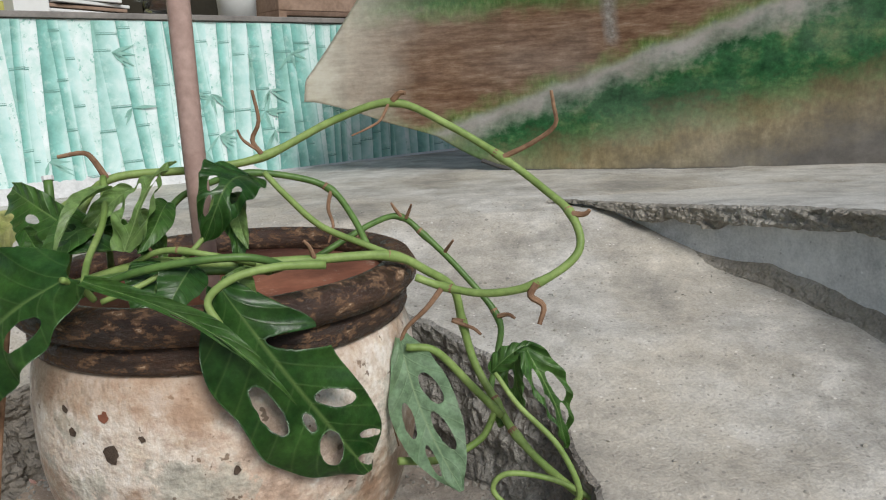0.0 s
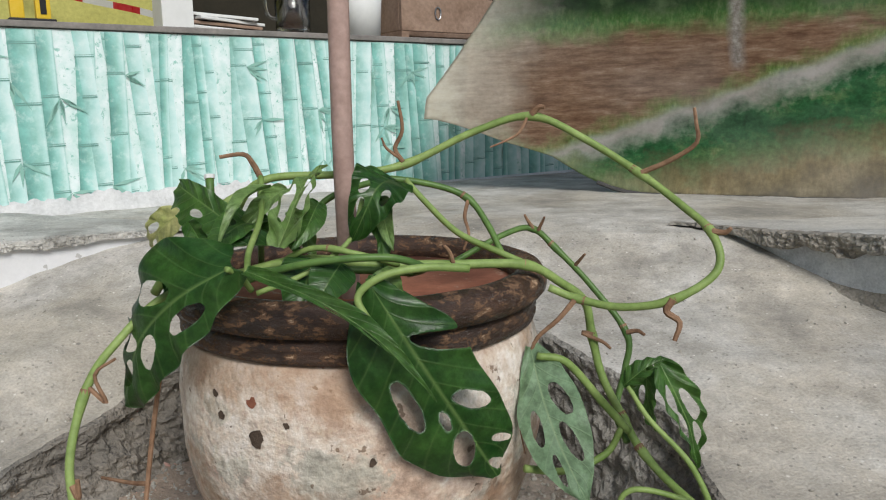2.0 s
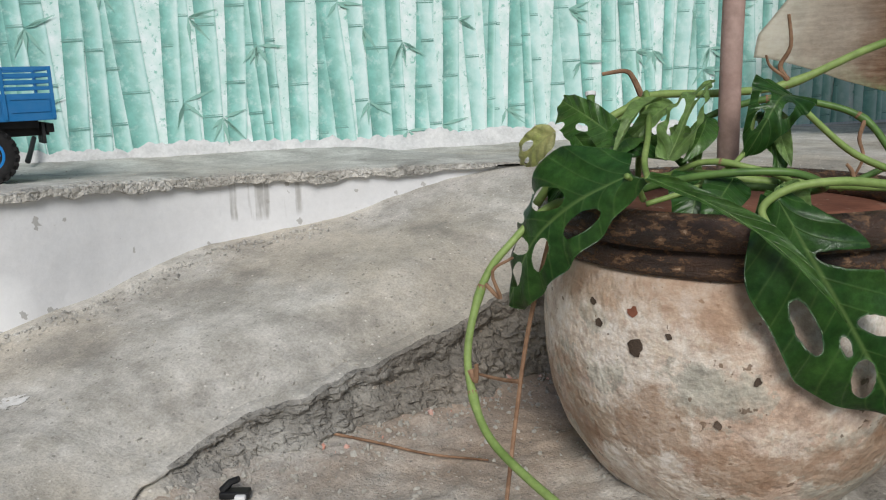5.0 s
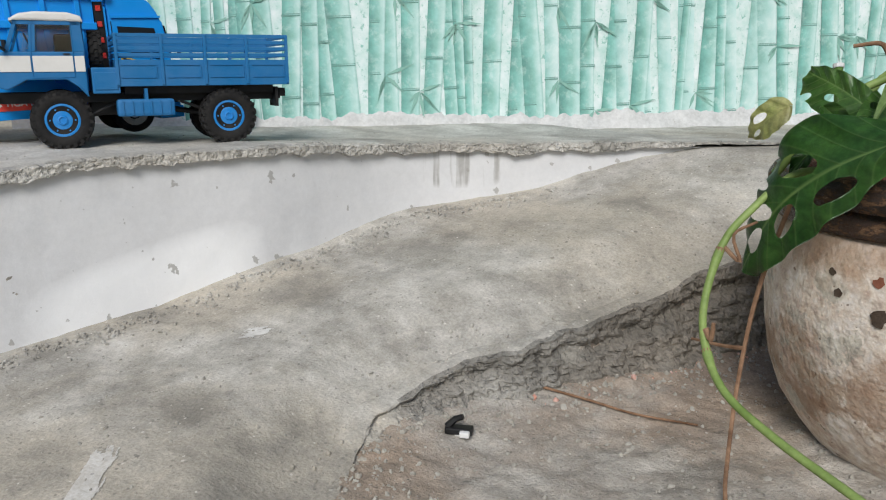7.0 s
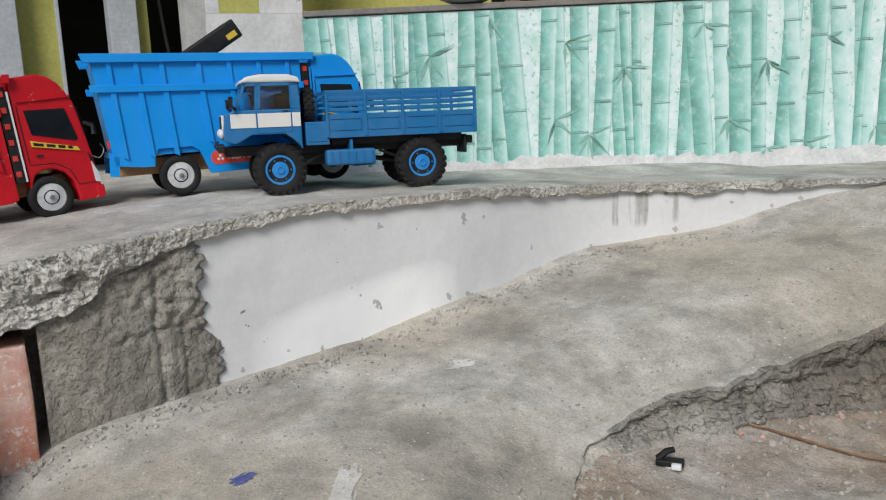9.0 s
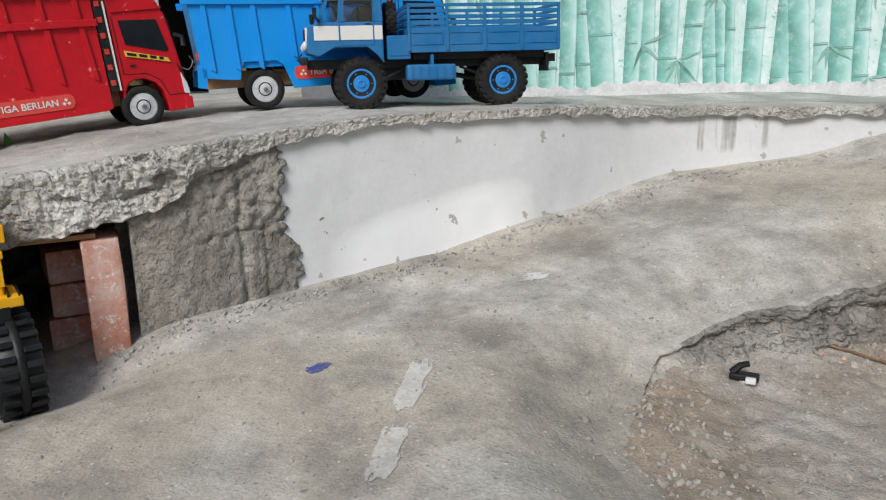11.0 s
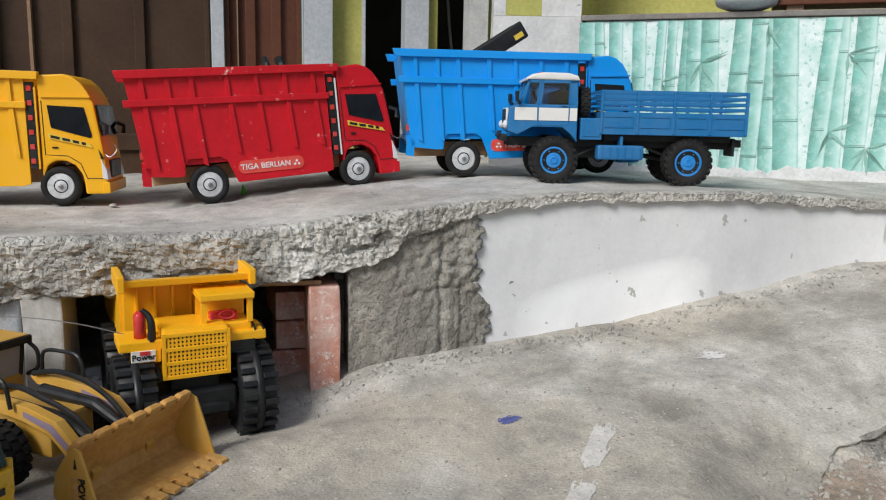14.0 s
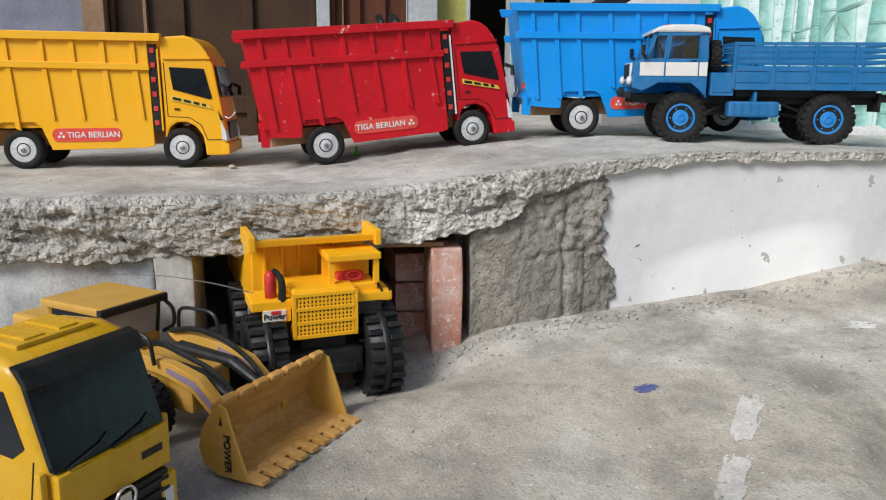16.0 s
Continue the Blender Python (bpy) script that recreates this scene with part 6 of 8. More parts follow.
    part("bumper", boxed(0.0, 0.016, -H, H, 0.014, 0.036, 0.003), M_MATTE, cab)
    part("chassis", boxed(-0.30, -0.02, -0.03, 0.03, 0.035, 0.055, 0.002), M_MATTE, t)
    bed = new("tipper_bed")
    bed.parent = t
    part("bed_floor", boxed(-0.31, -0.115, -H, H, 0.058, 0.066), M_AMBER, bed)
    for s in (-1, 1):
        part("bed_side", boxed(-0.31, -0.115, *sorted((s * H, s * (H - 0.005))), 0.066, 0.15, 0.001), M_AMBER, bed)
    for x in (-0.31, -0.12):
        part("bed_end", boxed(x, x + 0.005, -H, H, 0.066, 0.15, 0.001), M_AMBER, bed)
    return t


cab_truck()


# ---- the climbing plant in the pot ----
def leaf_material(name, low, high, vein, rough=0.34):
    m, n, l, s = material(name, rough)
    uv = n.new("ShaderNodeUVMap")
    sep = n.new("ShaderNodeSeparateXYZ")
    l.new(uv.outputs[0], sep.inputs[0])
    v = coords(n, l)
    col = mix(n, l, ramp(n, l, noise_node(n, l, v, 35, 6, 0.6), ((0.3, 0.0), (0.7, 1.0))), low, high)
    # side veins run slantwise from the midrib
    a, b, c = n.new("ShaderNodeMath"), n.new("ShaderNodeMath"), n.new("ShaderNodeMath")
    a.operation, b.operation, c.operation = "ABSOLUTE", "MULTIPLY_ADD", "PINGPONG"
    l.new(sep.outputs[1], a.inputs[0])
    l.new(a.outputs[0], b.inputs[0])
    b.inputs[1].default_value = -0.22
    l.new(sep.outputs[0], b.inputs[2])
    l.new(b.outputs[0], c.inputs[0])
    c.inputs[1].default_value = 0.055
    side = ramp(n, l, c.outputs[0], ((0.0, 0.3), (0.009, 0.0)))
    blotch = ramp(n, l, noise_node(n, l, v, 130, 5, 0.65), ((0.36, 0.22), (0.5, 0.5), (0.66, 0.86)))
    col = mix(n, l, 0.42, col, blotch, "OVERLAY")
    mid = ramp(n, l, a.outputs[0], ((0.0, 1.0), (0.055, 0.0)))
    col = mix(n, l, side, col, vein)
    col = mix(n, l, mid, col, vein)
    l.new(col, s.inputs["Base Color"])
    bump(n, l, s, mix(n, l, 0.6, side, noise_node(n, l, v, 75, 5, 0.55)), 0.8, 0.0026)
    s.inputs["Coat Weight"].default_value, s.inputs["Coat Roughness"].default_value = 0.1, 0.3
    return m


M_LEAF = leaf_material("dark_green_leaf", (0.014, 0.068, 0.012), (0.064, 0.170, 0.034), (0.17, 0.29, 0.085), 0.3)
M_LEAFMID = leaf_material("mid_green_leaf", (0.045, 0.135, 0.026), (0.11, 0.235, 0.05), (0.24, 0.38, 0.12))
M_LEAFPALE = leaf_material("pale_leaf_underside", (0.20, 0.33, 0.18), (0.28, 0.42, 0.25), (0.36, 0.50, 0.28), 0.5)
M_LEAFLIGHT = leaf_material("light_green_leaf", (0.15, 0.27, 0.065), (0.27, 0.41, 0.14), (0.36, 0.50, 0.20), 0.4)
M_LEAFYELLOW = leaf_material("yellowing_leaf", (0.36, 0.42, 0.13), (0.66, 0.62, 0.30), (0.50, 0.55, 0.22))
M_STEM = mottled("green_stem", (0.12, 0.195, 0.045), (0.27, 0.36, 0.12), 0.48, 22, 160, 0.0004)
M_STEMDARK = mottled("dark_green_stem", (0.04, 0.095, 0.025), (0.12, 0.21, 0.055), 0.4, 30, 160, 0.0004)
M_ROOT = mottled("dry_brown_root", (0.13, 0.07, 0.04), (0.32, 0.195, 0.12), 0.8, 60, 200, 0.0008)

plant = tagged(new("climbing_plant"), "trailing green plant with holed leaves in a clay pot", "plant")


def leaf(base, tip, half, normal, mat, holes=(), droop=0.015, fold=0.12, curl=0.0, twist=0.0, seed=0, left=None, right=None, bow=0.0, wave=0.06):
    """A blade from base to tip; holes are (share of length, share of half width, length, width).
    left and right: tables of the two halves' widths along the blade; bow bends the midrib sideways; wave ruffles it between the veins."""
    base, tip, normal = Vector(base), Vector(tip), Vector(normal).normalized()
    axis = tip - base
    d = axis.normalized()
    normal = (normal - d * normal.dot(d)).normalized()
    side = d.cross(normal)
    bm = bmesh.new()
    uvl = bm.loops.layers.uv.new("UVMap")
    nu, nv = 88, 56
    def width(u, v):
        table = left if v > 0 else right
        if table:
            return half * (float(knot(table, u)) * 0.4 + 0.3 * float(knot(table, max(0, u - 0.035))) + 0.3 * float(knot(table, min(1, u + 0.035))))
        return half * (math.sin(math.pi * min(1, u**0.62)) ** 0.72 + 0.02)

    grid = []
    for i in range(nu + 1):
        u = i / nu
        row = []
        a = twist * u
        s2, n2 = side * math.cos(a) + normal * math.sin(a), normal * math.cos(a) - side * math.sin(a)
        for j in range(nv + 1):
            v = 2 * j / nv - 1
            w = width(u, v) * (1 + 0.05 * math.sin(u * 9 + seed) + 0.015 * math.sin(u * 19 + seed * 2))
            h = droop * math.sin(math.pi * u) + fold * abs(v) * w - curl * half * v * v + 0.003 * axis.length * math.sin(u * 17 + 3 * abs(v) + seed) + wave * half * abs(v) ** 1.3 * math.sin(math.tau * (u * 4.5 - 0.9 * abs(v)) + seed * 1.7 + (1.1 if v > 0 else 0))
            row.append((base + axis * u + s2 * (v * w + bow * half * math.sin(math.pi * u)) + n2 * h + d * (-0.12 * half * v * v * (1 - u)), u, v, v * w / half if left else v))
        grid.append(row)

    def kept(u, v):
        for cu, cv, lu, lv in holes:
            # each hole lies along a side vein
            x, y = (u - cu - 0.20 * (abs(v) - abs(cv))) / lu, (v - cv) / lv
            if x * x + y * y < 1.05:
                return False
        return True

    verts = {}

    def vert(i, j):
        if (i, j) not in verts:
            verts[i, j] = bm.verts.new(grid[i][j][0])
        return verts[i, j]

    for i in range(nu):
        for j in range(nv):
            v = sum(grid[p][q][3] for p, q in ((i, j), (i + 1, j), (i + 1, j + 1), (i, j + 1))) / 4
            if not kept((i + 0.5) / nu, v):
                continue
            ks = ((i, j), (i + 1, j), (i + 1, j + 1), (i, j + 1))
            f = bm.faces.new([vert(*k) for k in ks])
            f.smooth = True
            for loop, (p, q) in zip(f.loops, ks):
                loop[uvl].uv = (grid[p][q][1], grid[p][q][2])
    # round the stepped hole rims
    rim = [v for v in bm.verts if v.is_boundary]
    for _ in range(3):
        moved = {v: sum((e.other_vert(v).co for e in v.link_edges if e.is_boundary), Vector()) / max(1, sum(e.is_boundary for e in v.link_edges)) for v in rim}
        for v, c in moved.items():
            v.co = v.co.lerp(c, 0.5)
    bmesh.ops.solidify(bm, geom=bm.faces[:], thickness=0.0006)
    for f in bm.faces:
        if all(loop[uvl].uv.length < 1e-6 for loop in f.loops):
            for loop in f.loops:
                loop[uvl].uv = (0.5, 0.5)
    return part("leaf", bm, mat, plant)


def stem(points, r0, r1, mat=None, knots=(), per=7, name="stem"):
    r0, r1 = r0 * 0.76, r1 * 0.76
    line = spline(points, per)
    ob = part(name, tube(line, r0, r1, 9, None, knots), mat or M_STEM, plant, "", True)
    for q in knots:
        k = min(max(int(q * (len(line) - 1)), 0), len(line) - 2)
        d = (line[k + 1] - line[k]).normalized() * 0.0022
        r = (r0 + (r1 - r0) * q) * 1.36
        part("node", tube([line[k] - d * 1.3, line[k] - d * 0.5, line[k] + d * 0.5, line[k] + d], r * 0.9, r * 0.85, 9), M_ROOT, ob, "dry brown ring round the stem")
    return ob


# trailing stems
stem([(-0.205, 0.60, 0.36), (-0.20, 0.63, 0.41), (-0.182, 0.66, 0.444), (-0.12, 0.70, 0.446), (-0.067, 0.728, 0.452), (0.0, 0.745, 0.482), (0.054, 0.75, 0.495), (0.105, 0.738, 0.472), (0.153, 0.72, 0.441), (0.185, 0.69, 0.416), (0.205, 0.661, 0.396), (0.207, 0.645, 0.368), (0.171, 0.64, 0.344), (0.13, 0.65, 0.335), (0.094, 0.663, 0.339), (0.07, 0.665, 0.348)], 0.0048, 0.0046, M_STEM, (0.27, 0.4, 0.53, 0.66, 0.8, 0.93))
stem([(-0.15, 0.68, 0.40), (-0.13, 0.69, 0.425), (-0.08, 0.70, 0.440), (-0.035, 0.71, 0.434), (-0.004, 0.712, 0.421), (0.015, 0.70, 0.398), (0.028, 0.685, 0.375)], 0.004, 0.004, M_STEMDARK, (0.35, 0.66))
stem([(-0.19, 0.585, 0.372), (-0.13, 0.60, 0.384), (-0.07, 0.612, 0.378), (-0.01, 0.635, 0.374), (0.05, 0.66, 0.369), (0.08, 0.678, 0.35), (0.102, 0.69, 0.33), (0.109, 0.691, 0.298), (0.118, 0.685, 0.262), (0.135, 0.672, 0.23), (0.15, 0.658, 0.205), (0.175, 0.628, 0.185), (0.215, 0.585, 0.168), (0.27, 0.53, 0.162)], 0.0056, 0.0046, M_STEM, (0.31, 0.54, 0.7, 0.78))
stem([(-0.02, 0.70, 0.362), (0.03, 0.735, 0.385), (0.055, 0.75, 0.387), (0.077, 0.749, 0.368), (0.11, 0.735, 0.335), (0.143, 0.719, 0.292), (0.141, 0.71, 0.26), (0.132, 0.695, 0.225), (0.14, 0.67, 0.205)], 0.0038, 0.0042, M_STEMDARK, (0.25, 0.37, 0.62))
stem([(-0.06, 0.70, 0.44), (-0.04, 0.69, 0.42), (-0.01, 0.675, 0.395), (0.03, 0.665, 0.378), (0.05, 0.66, 0.37)], 0.0036, 0.0042, M_STEM)
stem([(-0.20, 0.60, 0.36), (-0.235, 0.57, 0.36), (-0.262, 0.538, 0.33), (-0.278, 0.521, 0.302), (-0.283, 0.498, 0.256), (-0.276, 0.486, 0.221), (-0.25, 0.46, 0.195), (-0.204, 0.433, 0.179), (-0.14, 0.40, 0.165), (-0.08, 0.37, 0.15)], 0.0042, 0.0046, M_STEM, (0.36, 0.58))
stem([(-0.20, 0.58, 0.355), (-0.16, 0.575, 0.375), (-0.11, 0.57, 0.388), (-0.055, 0.58, 0.39), (-0.03, 0.60, 0.378), (-0.045, 0.615, 0.37)], 0.004, 0.0042, M_STEMDARK)
stem([(-0.20, 0.57, 0.37), (-0.15, 0.585, 0.378), (-0.09, 0.60, 0.376), (-0.04, 0.61, 0.372)], 0.0044, 0.0044, M_STEMDARK)
stem([(0.01, 0.565, 0.385), (-0.02, 0.552, 0.388), (-0.05, 0.54, 0.384), (-0.068, 0.533, 0.37), (-0.06, 0.53, 0.352)], 0.0044, 0.0036, M_STEM)
stem([(-0.18, 0.64, 0.37), (-0.178, 0.64, 0.42), (-0.172, 0.63, 0.449), (-0.163, 0.60, 0.42), (-0.155, 0.55, 0.40), (-0.145, 0.518, 0.39)], 0.0038, 0.0032, M_STEM)
stem([(-0.155, 0.55, 0.37), (-0.158, 0.535, 0.385), (-0.162, 0.522, 0.392)], 0.0034, 0.003, M_STEM)
stem([(-0.26, 0.60, 0.355), (-0.235, 0.60, 0.39), (-0.205, 0.615, 0.425), (-0.17, 0.63, 0.445)], 0.0055, 0.0045, M_STEM)
cut = stem([(-0.205, 0.60, 0.345), (-0.218, 0.63, 0.40), (-0.225, 0.647, 0.448)], 0.0040, 0.0050, M_STEMDARK, name="cut_stem")
part("cut_face", tube([Vector((-0.2249, 0.6468, 0.4472)), Vector((-0.2254, 0.6478, 0.4505))], 0.0046, 0.0050, 10), M_WHITEINK, cut, "pale dry cut end")
stem([(0.05, 0.62, 0.20), (0.085, 0.64, 0.19), (0.12, 0.655, 0.2), (0.135, 0.66, 0.225)], 0.0046, 0.004, M_STEM)
stem([(0.06, 0.645, 0.292), (0.085, 0.648, 0.286), (0.115, 0.655, 0.25), (0.14, 0.66, 0.22)], 0.0044, 0.005, M_STEM)
stem([(0.133, 0.608, 0.280), (0.15, 0.60, 0.255), (0.18, 0.585, 0.225), (0.195, 0.575, 0.19), (0.185, 0.58, 0.172)], 0.0026, 0.0038, M_STEM)
stem([(0.215, 0.585, 0.172), (0.18, 0.60, 0.187), (0.14, 0.60, 0.195), (0.128, 0.60, 0.18), (0.15, 0.592, 0.165), (0.19, 0.585, 0.165)], 0.0034, 0.003, M_STEM)

# dry air roots
for pts, r in (
    ([(-0.067, 0.726, 0.455), (-0.074, 0.725, 0.468), (-0.066, 0.722, 0.485), (-0.069, 0.72, 0.512)], 0.0026),
    ([(-0.069, 0.725, 0.458), (-0.082, 0.724, 0.468), (-0.086, 0.722, 0.478)], 0.0018),
    ([(0.054, 0.748, 0.497), (0.06, 0.745, 0.503), (0.066, 0.742, 0.503)], 0.0035),
    ([(0.05, 0.748, 0.495), (0.042, 0.742, 0.480), (0.03, 0.738, 0.473), (0.015, 0.735, 0.467)], 0.0016),
    ([(0.153, 0.718, 0.443), (0.178, 0.71, 0.455), (0.197, 0.70, 0.47), (0.196, 0.70, 0.487), (0.194, 0.70, 0.50)], 0.0026),
    ([(0.205, 0.66, 0.398), (0.214, 0.655, 0.398), (0.218, 0.652, 0.402)], 0.003),
    ([(0.171, 0.638, 0.345), (0.166, 0.636, 0.335), (0.176, 0.632, 0.327), (0.172, 0.63, 0.312)], 0.0036),
    ([(0.092, 0.66, 0.338), (0.078, 0.655, 0.322), (0.06, 0.655, 0.305), (0.052, 0.655, 0.285)], 0.0026),
    ([(0.052, 0.655, 0.285), (0.05, 0.64, 0.26), (0.046, 0.63, 0.235), (0.05, 0.628, 0.21)], 0.0012),
    ([(-0.182, 0.658, 0.446), (-0.188, 0.655, 0.46), (-0.195, 0.652, 0.468), (-0.215, 0.648, 0.466)], 0.003),
    ([(-0.004, 0.71, 0.42), (-0.007, 0.706, 0.405), (-0.003, 0.702, 0.39), (-0.008, 0.70, 0.375)], 0.002),
    ([(0.055, 0.748, 0.388), (0.05, 0.745, 0.396), (0.047, 0.742, 0.402)], 0.002),
    ([(0.06, 0.748, 0.386), (0.064, 0.744, 0.395), (0.066, 0.74, 0.40)], 0.0018),
    ([(0.095, 0.742, 0.352), (0.10, 0.735, 0.36), (0.104, 0.73, 0.366)], 0.002),
    ([(0.143, 0.717, 0.294), (0.152, 0.712, 0.297), (0.158, 0.708, 0.294)], 0.0026),
    ([(0.109, 0.688, 0.30), (0.1, 0.684, 0.302), (0.118, 0.684, 0.294), (0.125, 0.68, 0.289)], 0.0024),
    ([(-0.01, 0.633, 0.376), (-0.012, 0.628, 0.386), (-0.016, 0.625, 0.392)], 0.0022),
    ([(-0.276, 0.519, 0.30), (-0.262, 0.517, 0.29), (-0.268, 0.515, 0.312), (-0.25, 0.515, 0.325)], 0.002),
    ([(-0.278, 0.49, 0.235), (-0.272, 0.486, 0.228), (-0.27, 0.484, 0.243)], 0.003),
):
    part("air_root", tube(spline(pts, 4), r, r * 0.55, 7), M_ROOT, plant, "dry brown air root")
part("dry_stalk", tube(spline([(-0.232, 0.575, 0.36), (-0.262, 0.585, 0.25), (-0.268, 0.565, 0.17), (-0.260, 0.52, 0.115), (-0.247, 0.474, 0.096), (-0.225, 0.43, 0.094)], 6), 0.0022, 0.0018, 7), M_ROOT, plant, "dry brown hanging stalk")
part("dry_stalk", tube(spline([(-0.267, 0.575, 0.195), (-0.29, 0.585, 0.19), (-0.325, 0.60, 0.186)], 5), 0.0024, 0.0014, 6), M_ROOT, plant)

# leaves, the large holed ones first
leaf((-0.059, 0.537, 0.377), (0.029, 0.583, 0.210), 0.0515, (0.05, -1.0, 0.3), M_LEAF, ((0.48, 0.52, 0.115, 0.15), (0.615, 0.19, 0.045, 0.075), (0.60, -0.33, 0.05, 0.24), (0.775, 0.19, 0.075, 0.2), (0.845, -0.38, 0.028, 0.14), (0.94, -0.12, 0.036, 0.12), (0.355, -0.58, 0.042, 0.52)), 0.014, 0.06, 0.15, 0.15, 1.0, ((0, 0.1), (0.05, 0.3), (0.18, 0.8), (0.3, 1.0), (0.47, 1.02), (0.69, 0.98), (0.86, 0.66), (0.95, 0.36), (1, 0.05)), ((0, 0.1), (0.06, 0.2), (0.15, 0.42), (0.29, 0.74), (0.40, 0.80), (0.48, 0.74), (0.68, 0.68), (0.84, 0.64), (0.95, 0.34), (1, 0.05)), 0.0, 0.05)
leaf((-0.145, 0.516, 0.392), (-0.010, 0.520, 0.296), 0.0056, (-0.1, -0.75, 0.75), M_LEAFMID, ((0.42, 0.55, 0.045, 0.2), (0.62, 0.5, 0.05, 0.22), (0.76, 0.45, 0.045, 0.2)), 0.010, 0.9, 0.0, 0.35, 3.0, ((0, 0.9), (0.08, 1.25), (0.3, 0.9), (0.6, 0.9), (0.85, 0.5), (1, 0.05)), ((0, 0.6), (0.08, 1.0), (0.3, 1.1), (0.6, 1.3), (0.85, 0.6), (1, 0.05)), -1.8, 0.12)
leaf((-0.159, 0.526, 0.393), (-0.270, 0.556, 0.272), 0.0525, (-0.15, -1.0, 0.35), M_LEAF, ((0.40, 0.36, 0.085, 0.24), (0.33, -0.30, 0.10, 0.13), (0.60, -0.22, 0.085, 0.15), (0.70, 0.26, 0.05, 0.26), (0.82, 0.05, 0.075, 0.13), (0.66, 0.75, 0.035, 0.34), (0.52, 0.86, 0.02, 0.22)), 0.016, 0.08, 0.25, -0.12, 4.0, ((0, 0.25), (0.08, 0.62), (0.2, 0.98), (0.32, 1.0), (0.47, 0.78), (0.58, 0.62), (0.7, 0.66), (0.85, 0.5), (0.95, 0.28), (1, 0.06)), ((0, 0.2), (0.07, 0.3), (0.16, 0.42), (0.31, 0.60), (0.57, 0.64), (0.75, 0.54), (0.9, 0.34), (1, 0.06)), 0.3, 0.06)
leaf((-0.183, 0.600, 0.408), (-0.246, 0.630, 0.444), 0.025, (-0.1, -1.0, 0.3), M_LEAFMID, ((0.80, -0.82, 0.05, 0.22), (0.5, -0.4, 0.08, 0.14)), 0.008, 0.12, 0.0, 0.2, 5.0, ((0, 0.3), (0.3, 0.5), (0.6, 0.55), (0.85, 0.42), (1, 0.2)), ((0, 0.4), (0.3, 0.95), (0.6, 1.05), (0.8, 0.95), (0.95, 0.55), (1, 0.3)), 0.1, 0.08)
leaf((-0.059, 0.641, 0.444), (-0.088, 0.600, 0.399), 0.024, (0.1, -0.8, 0.6), M_LEAF, ((0.5, 0.45, 0.09, 0.2), (0.5, -0.45, 0.10, 0.18), (0.72, 0.4, 0.09, 0.2)), 0.03, 0.25, 0.1, 0.2, 6.0, wave=0.16)
leaf((-0.144, 0.585, 0.397), (-0.120, 0.650, 0.458), 0.021, (-0.3, -1.0, 0.2), M_LEAFLIGHT, ((0.40, 0.42, 0.19, 0.26), (0.42, -0.42, 0.20, 0.24), (0.70, 0.10, 0.10, 0.15)), 0.012, 0.2, 0.0, 0.5, 7.0, ((0, 0.5), (0.25, 0.95), (0.55, 0.9), (0.8, 0.45), (1, 0.03)), ((0, 0.4), (0.25, 0.9), (0.55, 0.9), (0.8, 0.5), (1, 0.03)), 0.25, 0.12)
leaf((-0.27, 0.675, 0.412), (-0.312, 0.696, 0.378), 0.0165, (-0.4, -0.9, 0.2), M_LEAFYELLOW, ((0.5, 0.4, 0.14, 0.25), (0.72, -0.3, 0.1, 0.2)), 0.008, 0.3, 0.2, 0.5, 8.0, wave=0.07)
leaf((0.054, 0.655, 0.297), (0.102, 0.600, 0.181), 0.0285, (0.0, -1.0, 0.15), M_LEAFPALE, ((0.37, -0.50, 0.095, 0.27), (0.50, 0.44, 0.105, 0.17), (0.63, -0.36, 0.12, 0.2), (0.77, 0.30, 0.10, 0.11)), 0.006, 0.1, 0.1, 0.12, 9.0, ((0, 0.1), (0.1, 0.35), (0.38, 0.9), (0.7, 0.86), (0.9, 0.5), (1, 0.04)), ((0, 0.2), (0.15, 0.78), (0.33, 1.1), (0.65, 0.98), (0.85, 0.6), (1, 0.04)), 0.2, 0.05)
leaf((0.158, 0.620, 0.299), (0.190, 0.615, 0.208), 0.0155, (0.3, -1.0, 0.1), M_LEAFMID, ((0.32, 0.45, 0.11, 0.24), (0.56, 0.48, 0.11, 0.26), (0.42, -0.42, 0.14, 0.26), (0.68, -0.4, 0.10, 0.22)), 0.010, 0.45, 0.0, 0.5, 10.0, wave=0.2)
leaf((0.130, 0.612, 0.279), (0.164, 0.618, 0.301), 0.0085, (0.0, -0.8, 0.6), M_LEAFMID, ((0.6, 0.3, 0.12, 0.25),), 0.006, 0.4, 0.0, 0.3, 11.0, wave=0.25)
leaf((0.150, 0.640, 0.292), (0.160, 0.632, 0.232), 0.010, (-0.3, -1.0, 0.1), M_LEAFMID, ((0.45, 0.4, 0.12, 0.25),), 0.006, 0.6, 0.0, -0.5, 30.0, wave=0.2)
leaf((-0.12, 0.60, 0.385), (-0.125, 0.56, 0.335), 0.022, (0.2, -0.9, 0.4), M_LEAF, (), 0.01, 0.15, 0.0, 0.0, 12.0, wave=0.12)
leaf((-0.06, 0.585, 0.372), (-0.055, 0.555, 0.352), 0.012, (0.1, -0.9, 0.4), M_LEAFMID, (), 0.006, 0.4, 0.0, 0.0, 13.0, wave=0.2)
leaf((-0.15, 0.64, 0.42), (-0.125, 0.61, 0.375), 0.009, (0.3, -0.9, 0.3), M_LEAFLIGHT, (), 0.008, 0.6, 0.0, 0.6, 16.0, wave=0.25)
leaf((-0.225, 0.60, 0.415), (-0.175, 0.575, 0.37), 0.009, (-0.1, -0.8, 0.6), M_LEAFMID, (), 0.01, 0.7, 0.0, -0.5, 17.0, wave=0.25)
